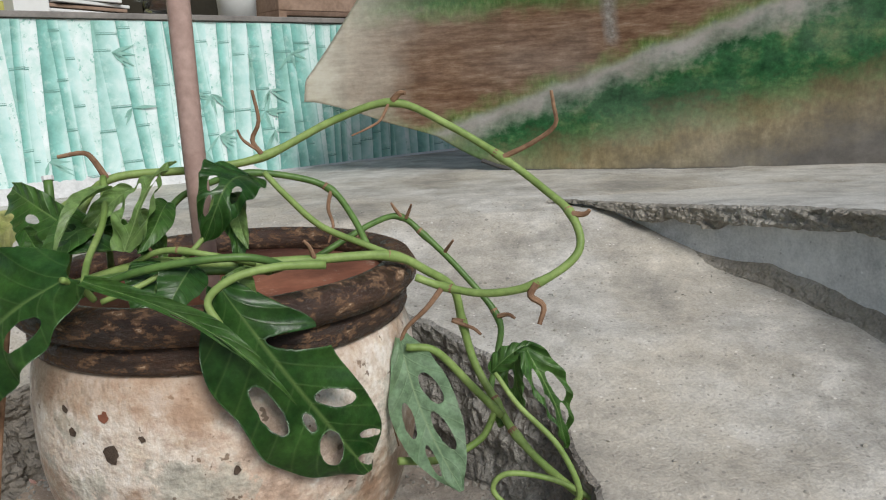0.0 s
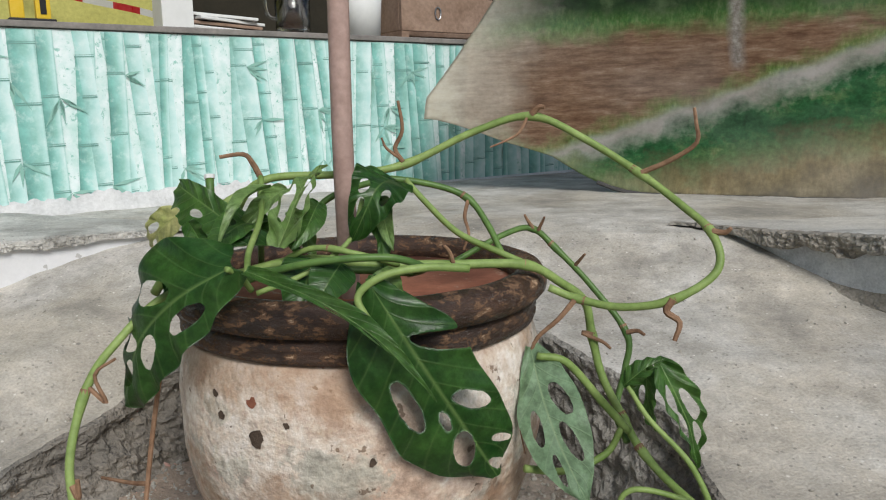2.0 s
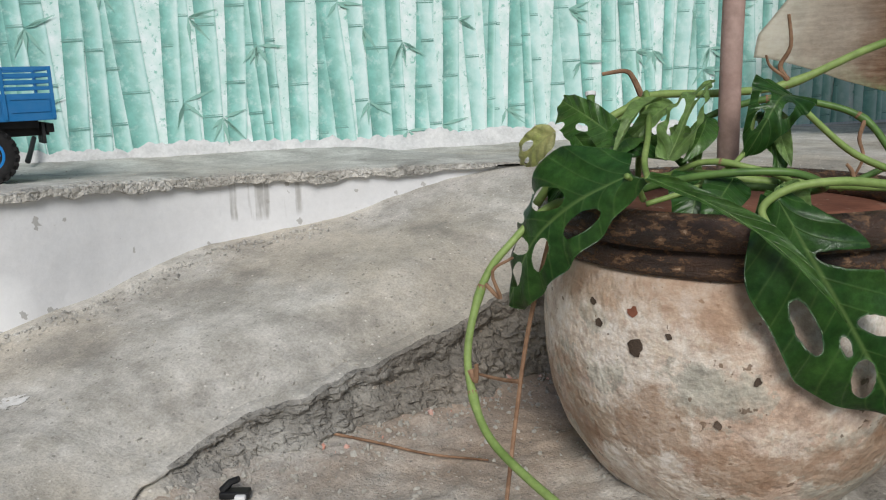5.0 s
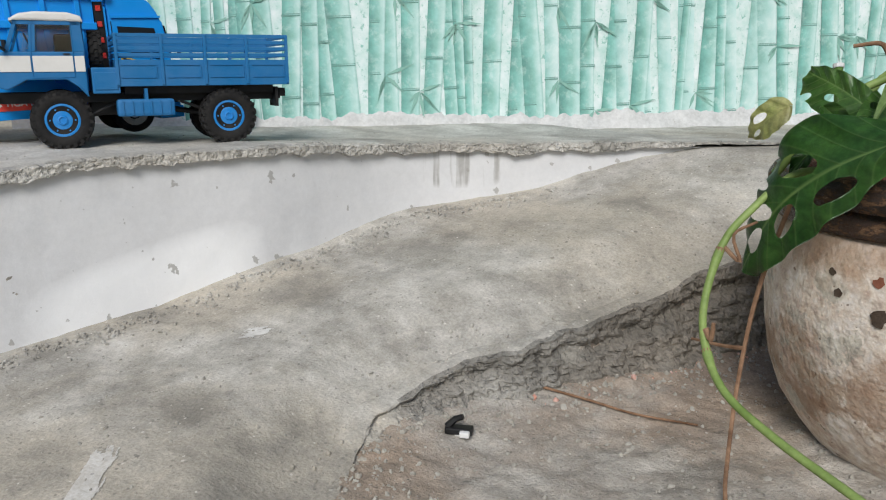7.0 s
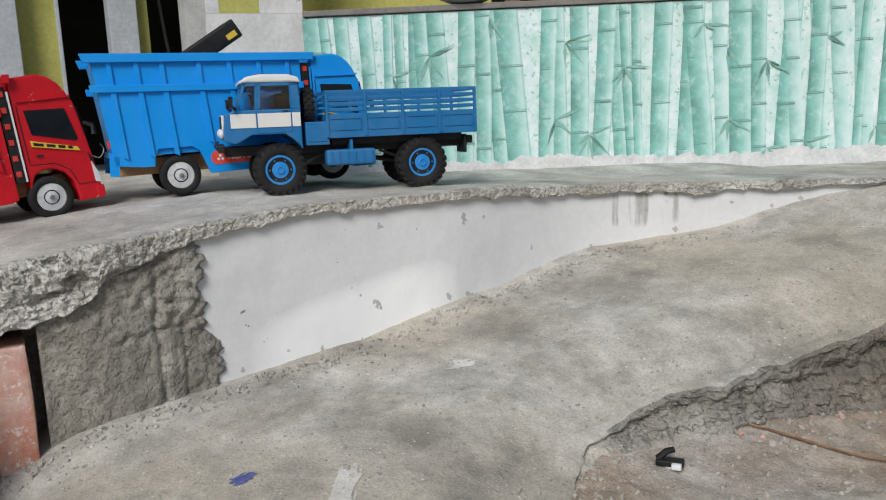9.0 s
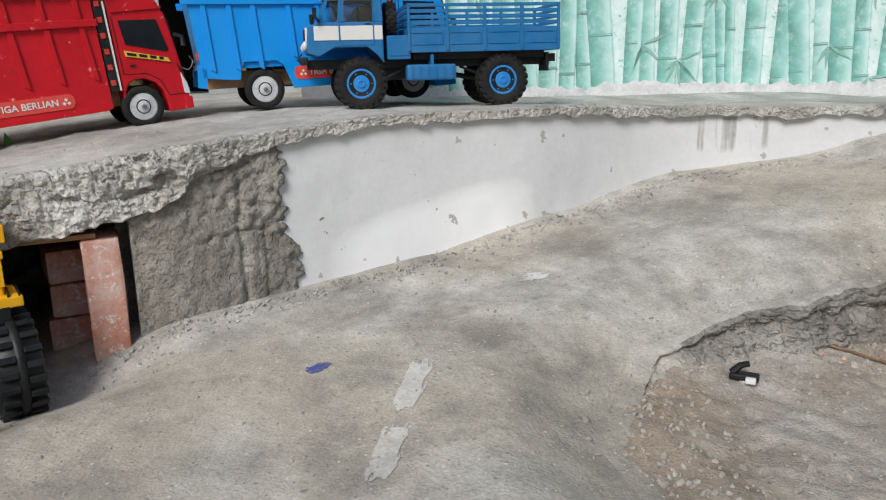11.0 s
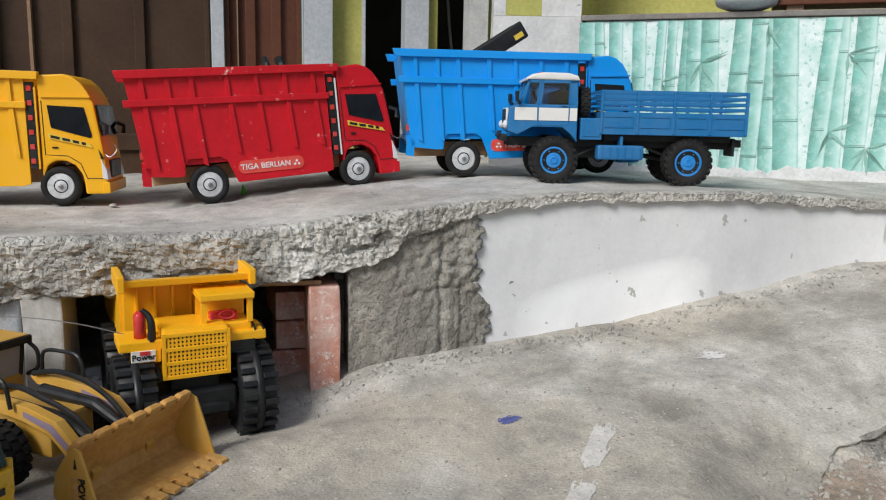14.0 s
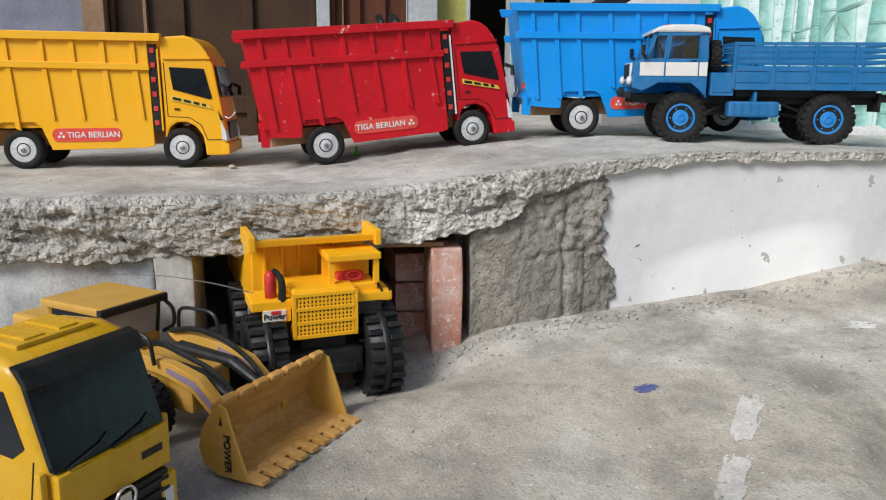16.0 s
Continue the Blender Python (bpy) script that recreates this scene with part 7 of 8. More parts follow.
leaf((-0.08, 0.64, 0.43), (-0.062, 0.60, 0.375), 0.010, (0.3, -0.9, 0.2), M_LEAFMID, (), 0.008, 0.5, 0.0, 0.4, 18.0, wave=0.2)
leaf((-0.21, 0.62, 0.39), (-0.245, 0.585, 0.355), 0.014, (-0.4, -0.8, 0.5), M_LEAF, (), 0.01, 0.5, 0.0, 0.3, 19.0, wave=0.25)
leaf((-0.20, 0.60, 0.40), (-0.212, 0.555, 0.378), 0.012, (-0.3, -0.6, 0.8), M_LEAFMID, ((0.5, 0.3, 0.12, 0.2),), 0.01, 0.6, 0.0, 0.3, 14.0, wave=0.25)
leaf((-0.19, 0.63, 0.41), (-0.13, 0.60, 0.385), 0.011, (0.0, -0.6, 0.9), M_LEAFMID, (), 0.008, 0.6, 0.0, 0.4, 15.0, wave=0.25)

# tangled smaller leaves round the rim
leaf((-0.150, 0.63, 0.440), (-0.190, 0.60, 0.402), 0.008, (-0.2, -0.95, 0.3), M_LEAFLIGHT, (), 0.008, 0.7, 0.0, 0.6, 21.0, wave=0.2)
leaf((-0.120, 0.62, 0.428), (-0.132, 0.58, 0.396), 0.010, (0.3, -0.9, 0.3), M_LEAFMID, (), 0.008, 0.6, 0.0, 0.5, 22.0)
leaf((-0.153, 0.60, 0.444), (-0.180, 0.55, 0.402), 0.0065, (-0.4, -0.8, 0.4), M_LEAFLIGHT, (), 0.012, 0.9, 0.0, 0.3, 23.0)
leaf((-0.094, 0.585, 0.384), (-0.110, 0.555, 0.352), 0.017, (0.2, -0.9, 0.4), M_LEAF, (), 0.004, 0.2, 0.0, 0.0, 24.0)
leaf((-0.074, 0.64, 0.430), (-0.054, 0.60, 0.392), 0.009, (0.3, -0.9, 0.2), M_LEAFLIGHT, (), 0.006, 0.5, 0.0, -0.3, 25.0)
leaf((-0.172, 0.62, 0.412), (-0.198, 0.56, 0.396), 0.016, (-0.1, -0.8, 0.6), M_LEAFMID, ((0.5, 0.4, 0.09, 0.25),), 0.01, 0.5, 0.0, 0.6, 26.0)
leaf((-0.150, 0.60, 0.396), (-0.205, 0.55, 0.388), 0.012, (0.0, -0.7, 0.7), M_LEAF, (), 0.008, 0.6, 0.0, -0.5, 27.0)
leaf((-0.056, 0.56, 0.384), (-0.038, 0.545, 0.356), 0.011, (0.1, -1.0, 0.2), M_LEAFLIGHT, ((0.5, 0.2, 0.12, 0.2),), 0.004, 0.3, 0.0, 0.0, 28.0)
stem([(-0.165, 0.60, 0.372), (-0.12, 0.59, 0.395), (-0.08, 0.585, 0.392), (-0.05, 0.60, 0.38)], 0.0034, 0.003, M_STEM, (0.5,))
stem([(-0.155, 0.56, 0.365), (-0.12, 0.575, 0.378), (-0.09, 0.60, 0.40), (-0.085, 0.63, 0.43)], 0.003, 0.0026, M_STEM)

# ---- house front behind the toy trucks ----
M_DOORWOOD = mottled("dark_brown_wood", (0.035, 0.018, 0.010), (0.065, 0.034, 0.018), 0.5, 6, 90, 0.0008)
M_REDWOOD = mottled("red_brown_wood", (0.075, 0.026, 0.014), (0.12, 0.042, 0.022), 0.5, 6, 90, 0.0008)
M_OLIVE = mottled("olive_paint", (0.37, 0.355, 0.10), (0.45, 0.43, 0.13), 0.7, 8, 120, 0.0005)
M_GREYPAINT = mottled("grey_frame_paint", (0.36, 0.39, 0.42), (0.46, 0.48, 0.51), 0.6, 12, 120, 0.0005)
M_CURTAIN = mottled("blue_grey_cloth", (0.17, 0.18, 0.24), (0.25, 0.26, 0.32), 0.9, 20, 200, 0.0006)
M_POST = mottled("pale_brown_post", (0.20, 0.125, 0.075), (0.30, 0.19, 0.12), 0.7, 12, 120, 0.0006)
M_COLUMN = mottled("chipped_cement", (0.52, 0.51, 0.49), (0.70, 0.69, 0.67), 0.9, 16, 120, 0.003, (0.36, 0.27, 0.21), 0.66)
# near-black base colour carries the darkness of the unlit room
M_ROOMSHADE = mottled("painted_room_shade", (0.02, 0.018, 0.012), (0.035, 0.03, 0.02), 0.9)
HX = Vector((0.29, 0.957, 0)).normalized()
HOUSE = Matrix(((HX.x, HX.y, 0, -2.10), (HX.y, -HX.x, 0, 0.0), (0, 0, 1, 0), (0, 0, 0, 1)))  # x along, y towards the ledge


def house_piece(name, x0, x1, y0, y1, z0, z1, mat, label, category, bevel=0.002, kind=""):
    ob = part(name, boxed(x0, x1, y0, y1, z0, z1, bevel), mat)
    ob.matrix_world = HOUSE
    return tagged(ob, label, category, kind=kind)


def wooden_door(x0, x1, mat, label):
    d = tagged(new("door"), label, "door")
    d.matrix_world = HOUSE
    part("panel", boxed(x0, x1, -0.03, -0.01, 0.25, 1.6), mat, d)
    w = (x1 - x0)
    for k in range(4):
        x = x0 + w * k / 3
        part("stile", boxed(max(x0, x - 0.012), min(x1, x + 0.012), -0.012, 0.004, 0.25, 1.6, 0.002), mat, d)
    for z in (0.36, 0.75, 1.2):
        part("cross_rail", boxed(x0, x1, -0.012, 0.001, z, z + 0.04, 0.002), mat, d)
    part("stile", boxed(x0 + w * 0.16, x0 + w * 0.175, -0.012, 0.005, 0.25, 1.6), M_POST, d)
    return d


house_piece("wall_9", -1.4, -0.47, -0.10, -0.02, 0.0, 1.6, M_CURTAIN, "blue-grey cloth-covered wall", "wall", 0, "structure")
house_piece("post", -0.47, -0.42, -0.06, 0.03, 0.2, 1.6, M_POST, "pale brown wooden post", "post")
wooden_door(-0.415, 0.07, M_DOORWOOD, "dark brown panelled wooden door")
house_piece("door_jamb", 0.075, 0.105, -0.05, 0.02, 0.2, 1.6, M_GREYPAINT, "pale grey painted door jamb", "door frame")
wooden_door(0.105, 0.29, M_REDWOOD, "red-brown wooden door standing closed")
house_piece("door_jamb", 0.295, 0.365, -0.05, 0.03, 0.2, 1.6, M_GREYPAINT, "pale grey painted door jamb", "door frame")
house_piece("wall_10", 0.365, 0.44, -0.08, -0.02, 0.2, 1.6, M_OLIVE, "olive painted wall strip", "wall", 0, "structure")
house_piece("door_jamb", 0.44, 0.448, -0.04, 0.005, 0.2, 1.6, M_GREYPAINT, "thin grey door edging", "door frame")
house_piece("door_jamb", 0.545, 0.605, -0.05, 0.03, 0.2, 1.6, M_GREYPAINT, "pale grey painted door jamb", "door frame")
house_piece("wall_11", 0.605, 0.632, -0.06, 0.0, 0.2, 1.6, M_OLIVE, "olive painted wall strip", "wall", 0, "structure")
house_piece("wall_12", 0.44, 1.6, -0.6, -0.55, 0.0, 1.6, M_ROOMSHADE, "wall coloured near-black for the shade of the room inside", "wall", 0, "structure")
house_piece("wall_13", 0.71, 0.76, -0.05, 0.02, 0.2, 1.6, M_PLASTER, "white plastered wall edge", "wall", 0, "structure")
house_piece("wall_14", 0.76, 1.7, -0.10, -0.03, 0.0, 1.6, M_OLIVE, "olive painted house wall", "wall", 0, "structure")
house_piece("ceiling", -1.4, 1.7, -0.6, 0.55, 1.6, 1.66, M_DOORWOOD, "dark porch ceiling", "ceiling", 0, "structure")
cable = part("cable", tube(spline([(0.655, -0.03, 1.0), (0.66, -0.03, 0.8), (0.675, -0.02, 0.62), (0.70, 0.0, 0.45)], 6), 0.004, 0.004, 7), M_BLACK)
cable.matrix_world = HOUSE
tagged(cable, "black cable hanging in the doorway", "cable")

col = bmesh.new()
box(col, -0.185, 0.0, -0.09, 0.0, 0.2, 0.665)
bmesh.ops.subdivide_edges(col, edges=col.edges[:], cuts=10, use_grid_fill=True)
for v in col.verts:
    v.co += 0.0025 * Vector((fbm(v.co.z * 30, v.co.y * 30), fbm(v.co.x * 30, v.co.z * 30, 3.0), 0))
ob = part("column", col, M_COLUMN)
CX = Vector((-1.425 + 1.515, 0.70 - 0.53, 0)).normalized()
COL = Matrix(((CX.x, CX.y, 0, -1.432), (CX.y, -CX.x, 0, 0.695), (0, 0, 1, 0), (0, 0, 0, 1)))
ob.matrix_world = COL
tagged(ob, "chipped white cement column beside the bamboo sheet", "column", kind="structure")
for name, x0, x1, z0, z1, mat, label in (("column", -0.085, -0.002, 0.666, 1.6, M_COLUMN, "chipped white cement column"), ("wall_15", -0.16, -0.085, 0.666, 1.6, M_OLIVE, "olive painted board above the column"), ("post", -0.185, -0.16, 0.666, 1.6, M_PLASTER, "white wooden edge post")):
    ob = part(name, boxed(x0, x1, -0.09, -0.004, z0, z1, 0.001), mat)
    ob.matrix_world = COL
    tagged(ob, label, name.split("_")[0], kind="structure")

# a black battery pack standing in the blue truck's bed, and a tool in the red one's
ob = part("battery_pack", boxed(-0.05, 0.05, -0.02, 0.02, -0.016, 0.016, 0.004), M_BLACK)
part("label_patch", boxed(0.024, 0.042, -0.0206, -0.0198, -0.010, -0.001), M_GOLD, ob, "small gold label")
part("end_cap", boxed(0.036, 0.0505, -0.01, 0.012, 0.0155, 0.0166), M_WHITEINK, ob, "white tag")
ob.matrix_world = Matrix.Translation((-1.335, 0.435, 0.588)) @ Matrix.Rotation(radians(72), 4, "Z") @ Matrix.Rotation(radians(-33), 4, "Y")
tagged(ob, "black battery pack leaning in the truck bed", "battery")
for k, (y, h) in enumerate(((0.02, 0.006), (0.045, 0.008))):
    ob = part("clamp", tube([Vector((-0.016, 0, 0.01)), Vector((0, 0, 0)), Vector((0.014, 0, -0.02))], h, h, 8), M_MATTE)
    ob.location = (-1.40, y, 0.533)
    tagged(ob, "grey plastic clamp on the truck's load", "clamp")

# ---- things on the sill above the bamboo sheet ----
M_YTOOL = plain("yellow_tool", (0.75, 0.50, 0.02), 0.4)
M_CARD = plain("white_card", (0.74, 0.75, 0.73), 0.6)
M_CRATE = mottled("old_grey_brown_board", (0.20, 0.13, 0.09), (0.34, 0.24, 0.18), 0.8, 14, 110, 0.001)


M_COFFEE = plain("brown_dregs", (0.10, 0.04, 0.015), 0.4)


def on_sill(ob, label, category):
    ob.matrix_world = WALL @ ob.matrix_world
    return tagged(ob, label, category)


back = tagged(part("wall_16", boxed(-0.02, 1.2, -0.34, -0.29, 0.6, 1.6), M_OLIVE), "olive painted wall behind the sill", "wall", kind="structure")
back.matrix_world = WALL
# the dark opening above the sill, its shade given by a near-black wall
back = tagged(part("wall_17", boxed(1.2, WLEN, -0.5, -0.45, 0.6, 1.6), M_ROOMSHADE), "wall coloured near-black for the shade behind the sill", "wall", kind="structure")
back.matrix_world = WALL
lv = new("spirit_level")
lv.matrix_world = Matrix.Translation((0.86, -0.035, 0.668))
part("foot", boxed(-0.04, 0.035, -0.015, 0.015, 0, 0.007, 0.002), M_BLACK, lv)
part("body", boxed(-0.036, -0.014, -0.008, 0.008, 0.007, 0.11, 0.002), M_YTOOL, lv)
part("body", boxed(0.004, 0.028, -0.008, 0.008, 0.007, 0.05, 0.002), M_YTOOL, lv)
part("window", boxed(0.011, 0.021, -0.009, 0.009, 0.015, 0.04), M_BLACK, lv)
on_sill(lv, "yellow and black tool standing on the sill", "tool")
tape = new("barrier_tape")
tp = spline([(0.82, -0.28, 0.78), (0.95, -0.2, 0.735), (1.06, -0.1, 0.70), (1.13, -0.05, 0.672)], 5)
for k in range(len(tp) - 1):
    a, b = tp[k], tp[k + 1]
    bm = bmesh.new()
    bm.faces.new([bm.verts.new(p) for p in (a, b, b + Vector((0, 0, 0.013)), a + Vector((0, 0, 0.013)))])
    bmesh.ops.solidify(bm, geom=bm.faces[:], thickness=0.0006)
    part("band", bm, M_REDP if (k // 2) % 2 == 0 else M_WHITEINK, tape)
on_sill(tape, "red and white striped tape hanging down", "tape")
sh = part("card_box", boxed(1.075, 1.135, -0.07, -0.01, 0.668, 0.78, 0.002), M_CARD)
on_sill(sh, "white card box standing on the sill", "box")
rng = random.Random(3)
for k in range(4):
    ob = part("tray", boxed(-0.075, 0.07, -0.04, 0.04, 0, 0.006, 0.0015), M_CARD if k != 1 else M_CRATE)
    ob.matrix_world = Matrix.Translation((1.215 + rng.uniform(-0.01, 0.01), -0.07, 0.668 + 0.0085 * k)) @ Matrix.Rotation(rng.uniform(-0.2, 0.1), 4, "Z") @ Matrix.Rotation(radians(3), 4, "Y")
    on_sill(ob, "thin white tray stacked on the sill", "tray")
mug = new("glass_mug")
mug.matrix_world = Matrix.Translation((1.36, -0.05, 0.669))
part("glass", lathe(((0.0, 0.004), (0.033, 0.004), (0.034, 0.0), (0.036, 0.004), (0.038, 0.11), (0.0355, 0.11), (0.0335, 0.008), (0.0, 0.008)), 32), M_CLEARGLASS, mug, "", True)
part("dregs", lathe(((0.0, 0.0085), (0.0325, 0.0085), (0.033, 0.02), (0.0, 0.02)), 28), M_COFFEE, mug, "brown coffee dregs")
part("handle", tube(spline([(-0.036, 0, 0.09), (-0.055, 0, 0.085), (-0.062, 0, 0.06), (-0.055, 0, 0.035), (-0.036, 0, 0.03)], 5), 0.004, 0.004, 8), M_CLEARGLASS, mug, "glass handle")
on_sill(mug, "clear glass mug with coffee dregs", "mug")
bk = part("bucket", lathe(((0.0, 0.0), (0.04, 0.0), (0.046, 0.12), (0.043, 0.12), (0.037, 0.004), (0, 0.004)), 28), M_CARD, None, "", True)
bk.matrix_world = Matrix.Translation((1.535, -0.06, 0.668))
on_sill(bk, "white plastic bucket on the sill", "bucket")
cr = new("crate")
cr.matrix_world = Matrix.Translation((1.82, -0.09, 0.668))
part("front_board", boxed(-0.2, 0.22, 0.05, 0.062, 0.018, 0.10, 0.002), M_CRATE, cr)
part("back_board", boxed(-0.2, 0.22, -0.062, -0.05, 0.018, 0.10, 0.002), M_CRATE, cr)
for x in (-0.2, 0.208):
    part("end_board", boxed(x, x + 0.012, -0.05, 0.05, 0.018, 0.10, 0.002), M_CRATE, cr)
    part("foot", boxed(x, x + 0.02, -0.06, 0.06, 0.0, 0.018), M_CRATE, cr)
part("clip", tube([Vector((-0.1 + 0.008 * math.cos(a), 0.064, 0.06 + 0.014 * math.sin(a))) for a in (k * math.tau / 14 for k in range(15))], 0.002, 0.002, 5), M_BOLT, cr)
on_sill(cr, "old grey-brown wooden crate on the sill", "crate")
bs = part("basin", lathe(((0.0, 0.0), (0.03, 0.002), (0.055, 0.012), (0.062, 0.03), (0.058, 0.03), (0.05, 0.014), (0.0, 0.005)), 32), M_GREYPAINT, None, "", True)
bs.matrix_world = Matrix.Translation((0.31, -0.02, 0.670))
on_sill(bs, "grey metal basin on the sill", "basin")
bd = part("plank", boxed(0.36, 0.74, -0.10, -0.02, 0.682, 0.70, 0.002), M_REDWOOD)
on_sill(bd, "reddish wooden plank above the sill", "plank")
for x in (0.40, 0.70):
    b2 = part("plank_block", boxed(x - 0.015, x + 0.015, -0.09, -0.03, 0.668, 0.682), M_CRATE)
    on_sill(b2, "small wooden block under the plank", "block")

# ---- litter ----
ob = part("black_stick", tube([Vector((-1.222, 0.806, 0.355)), Vector((-1.236, 0.826, 0.374)), Vector((-1.247, 0.842, 0.392))], 0.0045, 0.004, 8), M_BLACK)
tagged(ob, "short black stick leaning against the bamboo wall", "stick")
ob = part("green_tag", prism([(0, 0), (0.022, 0.0), (0.006, 0.03)], -0.002, 0.002), plain("green_plastic", (0.10, 0.55, 0.04), 0.4))
ob.matrix_world = pose(-1.445, -0.02, 0.301, 0, 0, 75)
tagged(ob, "bright green plastic scrap behind the wheel", "scrap")

def scatter(name, count, seed, place, mat, sizes, label):
    """Grit and small stones, joined, as nobody could count them."""
    rng = random.Random(seed)
    verts, faces = [], []
    base = bmesh.new()
    bmesh.ops.create_icosphere(base, subdivisions=1, radius=1.0)
    bv, bf = [v.co.copy() for v in base.verts], [[v.index for v in f.verts] for f in base.faces]
    base.free()
    for _ in range(count):
        spot = place(rng)
        if spot is None:
            continue
        x, y, z = spot
        r = sizes[0] + (sizes[1] - sizes[0]) * rng.random() ** 3
        turn = Euler((rng.uniform(0, 6), rng.uniform(0, 6), rng.uniform(0, 6))).to_matrix()
        sq = (rng.uniform(0.7, 1.4), rng.uniform(0.7, 1.2), rng.uniform(0.4, 0.8))
        n = len(verts)
        for c in bv:
            k = rng.uniform(0.75, 1.2)
            p = turn @ Vector((c.x * sq[0] * k, c.y * sq[1] * k, c.z * sq[2] * k)) * r
            verts.append((x + p.x, y + p.y, z + p.z + r * 0.2))
        faces += [[n + i for i in f] for f in bf]
    me = bpy.data.meshes.new(name)
    me.from_pydata(verts, [], faces)
    me.materials.append(mat)
    return tagged(new(name, me), label, name.replace("_", " "), kind="stuff")


GROUND = bpy.data.objects["ground"]
deps = bpy.context.evaluated_depsgraph_get()
from mathutils.bvhtree import BVHTree
tree = BVHTree.FromObject(GROUND, deps)
ltree = BVHTree.FromObject(bpy.data.objects["ledge_1"], deps)


def drop(t, x, y):
    hit = t.ray_cast(Vector((x, y, 2)), Vector((0, 0, -1)))[0]
    return None if hit is None else (x, y, hit.z)


dg = new("broken_clip")
dg.matrix_world = pose(-0.500, 0.446, drop(tree, -0.500, 0.446)[2] + 0.001, 0, 0, 25)
part("base", boxed(-0.014, 0.014, -0.006, 0.006, 0, 0.007, 0.002), M_BLACK, dg)
part("lever", tube([Vector((-0.012, 0.0, 0.006)), Vector((-0.004, 0.002, 0.014)), Vector((0.004, 0.002, 0.017))], 0.004, 0.003, 7), M_BLACK, dg)
part("tip", lump(0.0055, 2.0, (1, 1, 0.8)), M_WHITEINK, dg, "white end")
part("tip", boxed(0.002, 0.012, -0.012, -0.006, 0, 0.006, 0.0015), M_WHITEINK, dg, "white end")
tagged(dg, "broken black and white plastic clip on rubble", "clip")
twig = [(x, y, drop(tree, x, y)[2] + 0.004) for x, y in ((-0.478, 0.572), (-0.425, 0.587), (-0.377, 0.596), (-0.315, 0.606))]
ob = part("dry_twig", tube(spline(twig, 8), 0.0016, 0.0012, 6), M_ROOT)
tagged(ob, "thin dry brown twig lying on rubble", "twig")


def in_pit(rng):
    x, y = rng.uniform(-0.56, 0.2), rng.uniform(0.18, 0.92)
    deep = float(inside_by(np.array(x), np.array(y), PIT))
    if deep < -0.012 or math.hypot(x - POT.x, y - POT.y) < 0.12 or rng.random() > 0.16 + math.exp(-(max(0.0, deep) / 0.05) ** 2):
        return None
    return drop(tree, x, y)


def by_pit_wall(rng):
    x, y = rng.uniform(-0.5, -0.2), rng.uniform(0.45, 0.85)
    return drop(tree, x, y) if 0.004 < float(inside_by(np.array(x), np.array(y), PIT)) < 0.035 else None


def by_pit_edge(rng):
    x, y = rng.uniform(-0.62, -0.3), rng.uniform(0.2, 0.85)
    away = -float(inside_by(np.array(x), np.array(y), PIT))
    return drop(tree, x, y) if -0.01 < away < 0.06 and rng.random() < 1.1 - away / 0.06 else None


def on_road(rng):
    x, y = rng.uniform(-1.08, 0.55), rng.uniform(-0.35, 1.15)
    edge = float(np.interp(y, [q for _, q in EDGE], [p for p, _ in EDGE]))
    return None if x < edge + 0.012 or float(inside_by(np.array(x), np.array(y), PIT)) > -0.01 else drop(tree, x, y)


def by_wall(rng):
    y = rng.uniform(-0.05, 0.95)
    x = float(np.interp(y, [q for _, q in EDGE], [p for p, _ in EDGE])) + 0.014 + abs(rng.gauss(0, 0.026))
    return drop(tree, x, y)


def on_top(rng):
    y = rng.uniform(-0.5, 1.0)
    x = float(np.interp(y, [q for _, q in EDGE], [p for p, _ in EDGE])) - rng.uniform(0.01, 0.35)
    return drop(ltree, x, y)


scatter("rubble", 17000, 1, in_pit, M_PEBBLE, (0.0005, 0.0040), "small grey stones and mortar crumbs")
scatter("brick_crumbs", 260, 8, by_pit_wall, M_BRICK, (0.001, 0.005), "red brick crumbs under the broken edge")
scatter("grit", 4200, 2, on_road, M_PEBBLE, (0.0004, 0.0026), "fine grey grit on the ramp")
scatter("grit", 1700, 3, by_wall, M_MORTAR, (0.0006, 0.0042), "mortar crumbs along the wall")
scatter("grit", 2600, 6, by_pit_edge, M_ROAD, (0.0006, 0.0042), "crumbled cement along the broken edge")
scatter("grit", 500, 4, on_top, M_PEBBLE, (0.0005, 0.0018), "fine grit on the ledge")


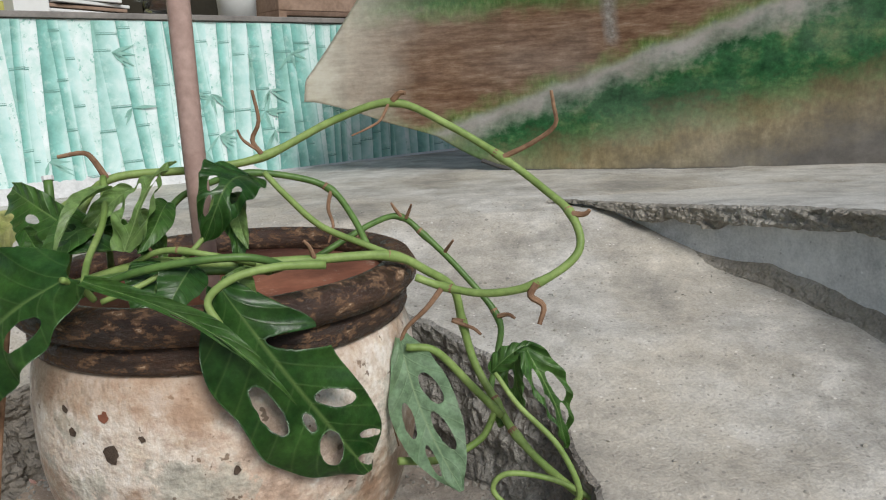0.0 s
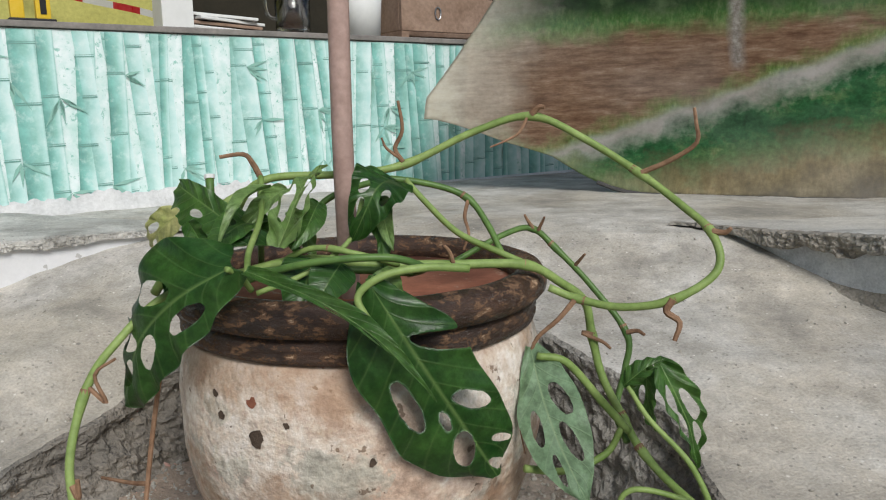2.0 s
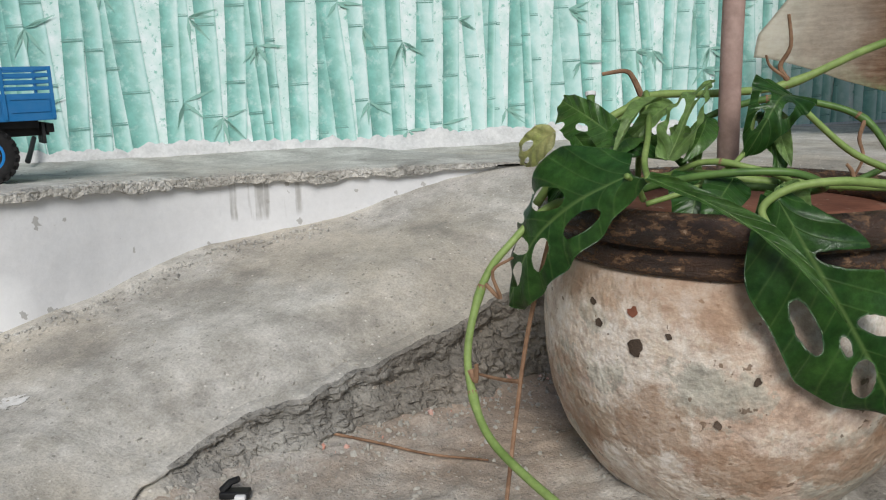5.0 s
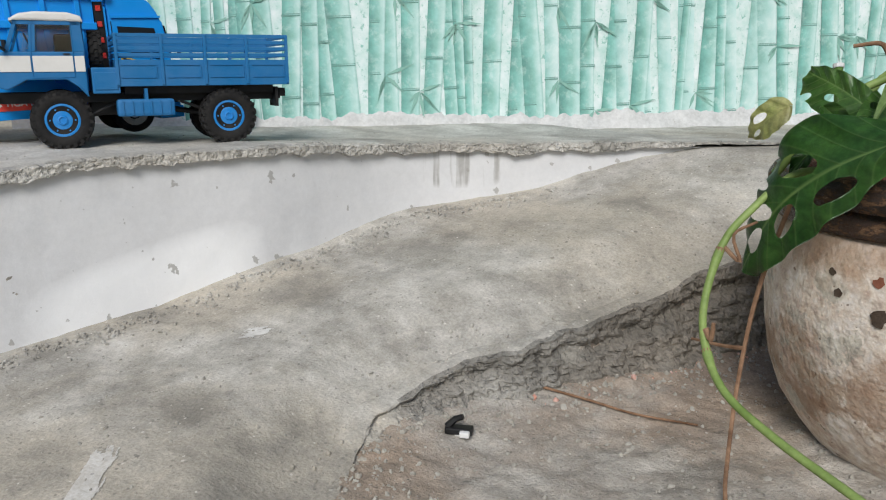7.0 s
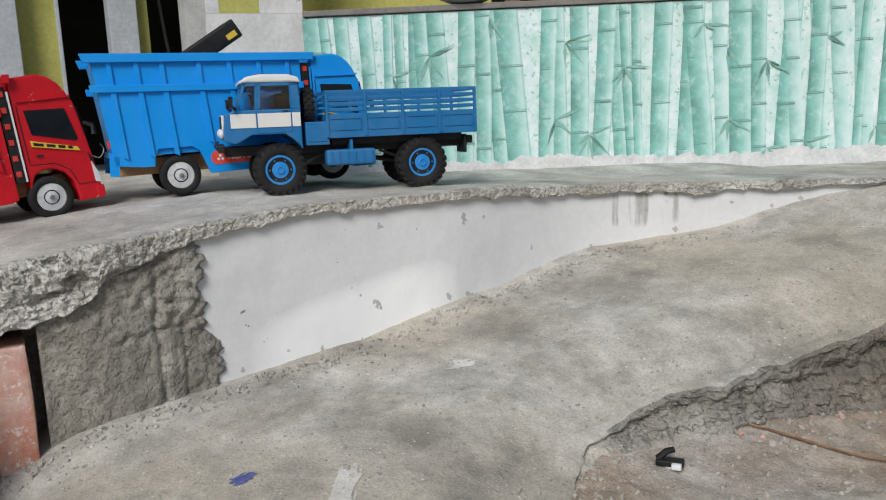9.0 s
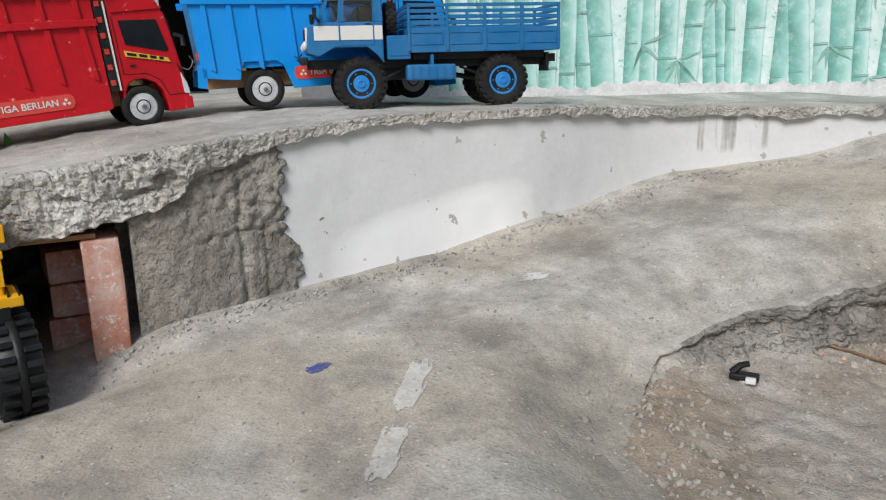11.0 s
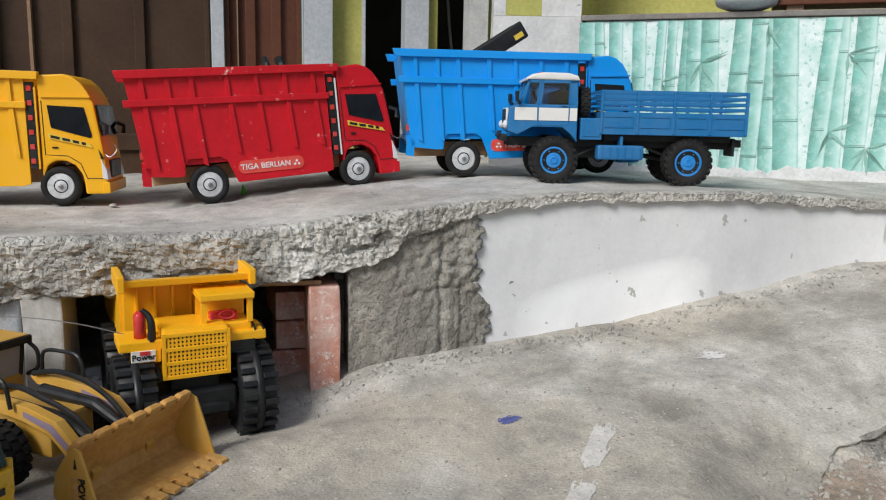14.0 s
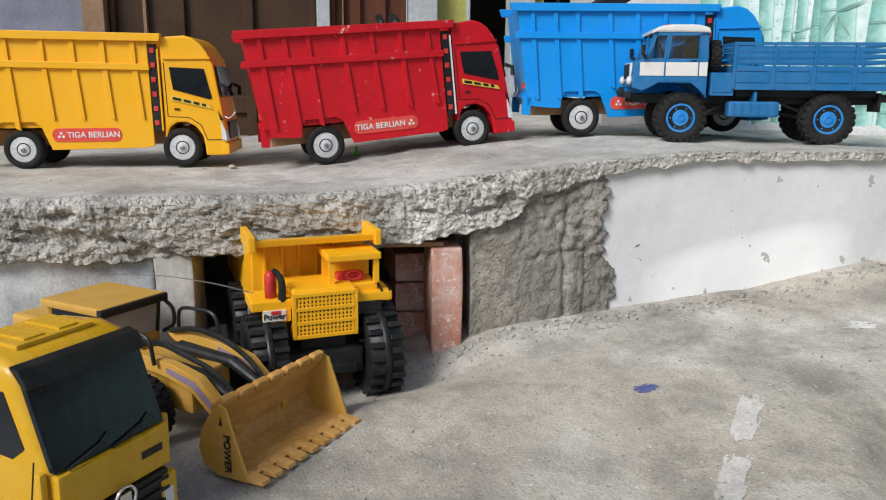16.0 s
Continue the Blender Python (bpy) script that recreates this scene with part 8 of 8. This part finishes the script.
# ---- marks on the ramp ----
def ground_patch(name, x, y, length, width, turn, mat, seed, label, category):
    """A thin skin of paint or chalk with a ragged outline, lying on the ramp."""
    bm = bmesh.new()
    n = 28
    grid = {}
    c, s0 = math.cos(radians(turn)), math.sin(radians(turn))
    for i in range(n + 1):
        for j in range(n + 1):
            u, v = 2 * i / n - 1, 2 * j / n - 1
            px, py = x + c * u * length / 2 - s0 * v * width / 2, y + s0 * u * length / 2 + c * v * width / 2
            spot = drop(tree, px, py)
            grid[i, j] = bm.verts.new((px, py, spot[2] + 0.0009))
    for i in range(n):
        for j in range(n):
            u, v = 2 * (i + 0.5) / n - 1, 2 * (j + 0.5) / n - 1
            if math.hypot(u, v) ** 2 * 0.5 + 0.5 * max(abs(u), abs(v)) ** 2 + 0.9 * fbm(u * 2.2 + seed, v * 2.2, seed) < 0.85:
                bm.faces.new((grid[i, j], grid[i + 1, j], grid[i + 1, j + 1], grid[i, j + 1]))
    for v in [v for v in bm.verts if not v.link_faces]:
        bm.verts.remove(v)
    ob = part(name, bm, mat)
    return tagged(ob, label, category)


M_CHALK = concrete("worn_white_mark", (0.54, 0.53, 0.505), (0.70, 0.69, 0.665), (0.56, 0.535, 0.49), 0.8, 0.0015)
M_BLUEINK = mottled("blue_stain", (0.06, 0.075, 0.24), (0.13, 0.15, 0.33), 0.8, 60, 200, 0.001)
ground_patch("blue_stain", -0.766, 0.114, 0.026, 0.020, 75, M_BLUEINK, 1.0, "dried blue paint stain on the ramp", "stain")
ground_patch("chalk_mark", -0.658, 0.151, 0.100, 0.026, 131, M_CHALK, 2.0, "worn whitish mark on the ramp", "mark")
ground_patch("chalk_mark", -0.584, 0.070, 0.080, 0.026, 133, M_CHALK, 3.0, "worn whitish mark on the ramp", "mark")
ground_patch("chalk_mark", -0.765, 0.420, 0.036, 0.026, 30, M_CHALK, 4.5, "small worn whitish mark on the ramp", "mark")
ob = part("pebble", lump(0.007, 4.0, (1.6, 0.9, 0.4)), M_PEBBLE)
ob.location = (-1.427, -0.226, 0.3015)
tagged(ob, "flat pale pebble on the ledge", "pebble")
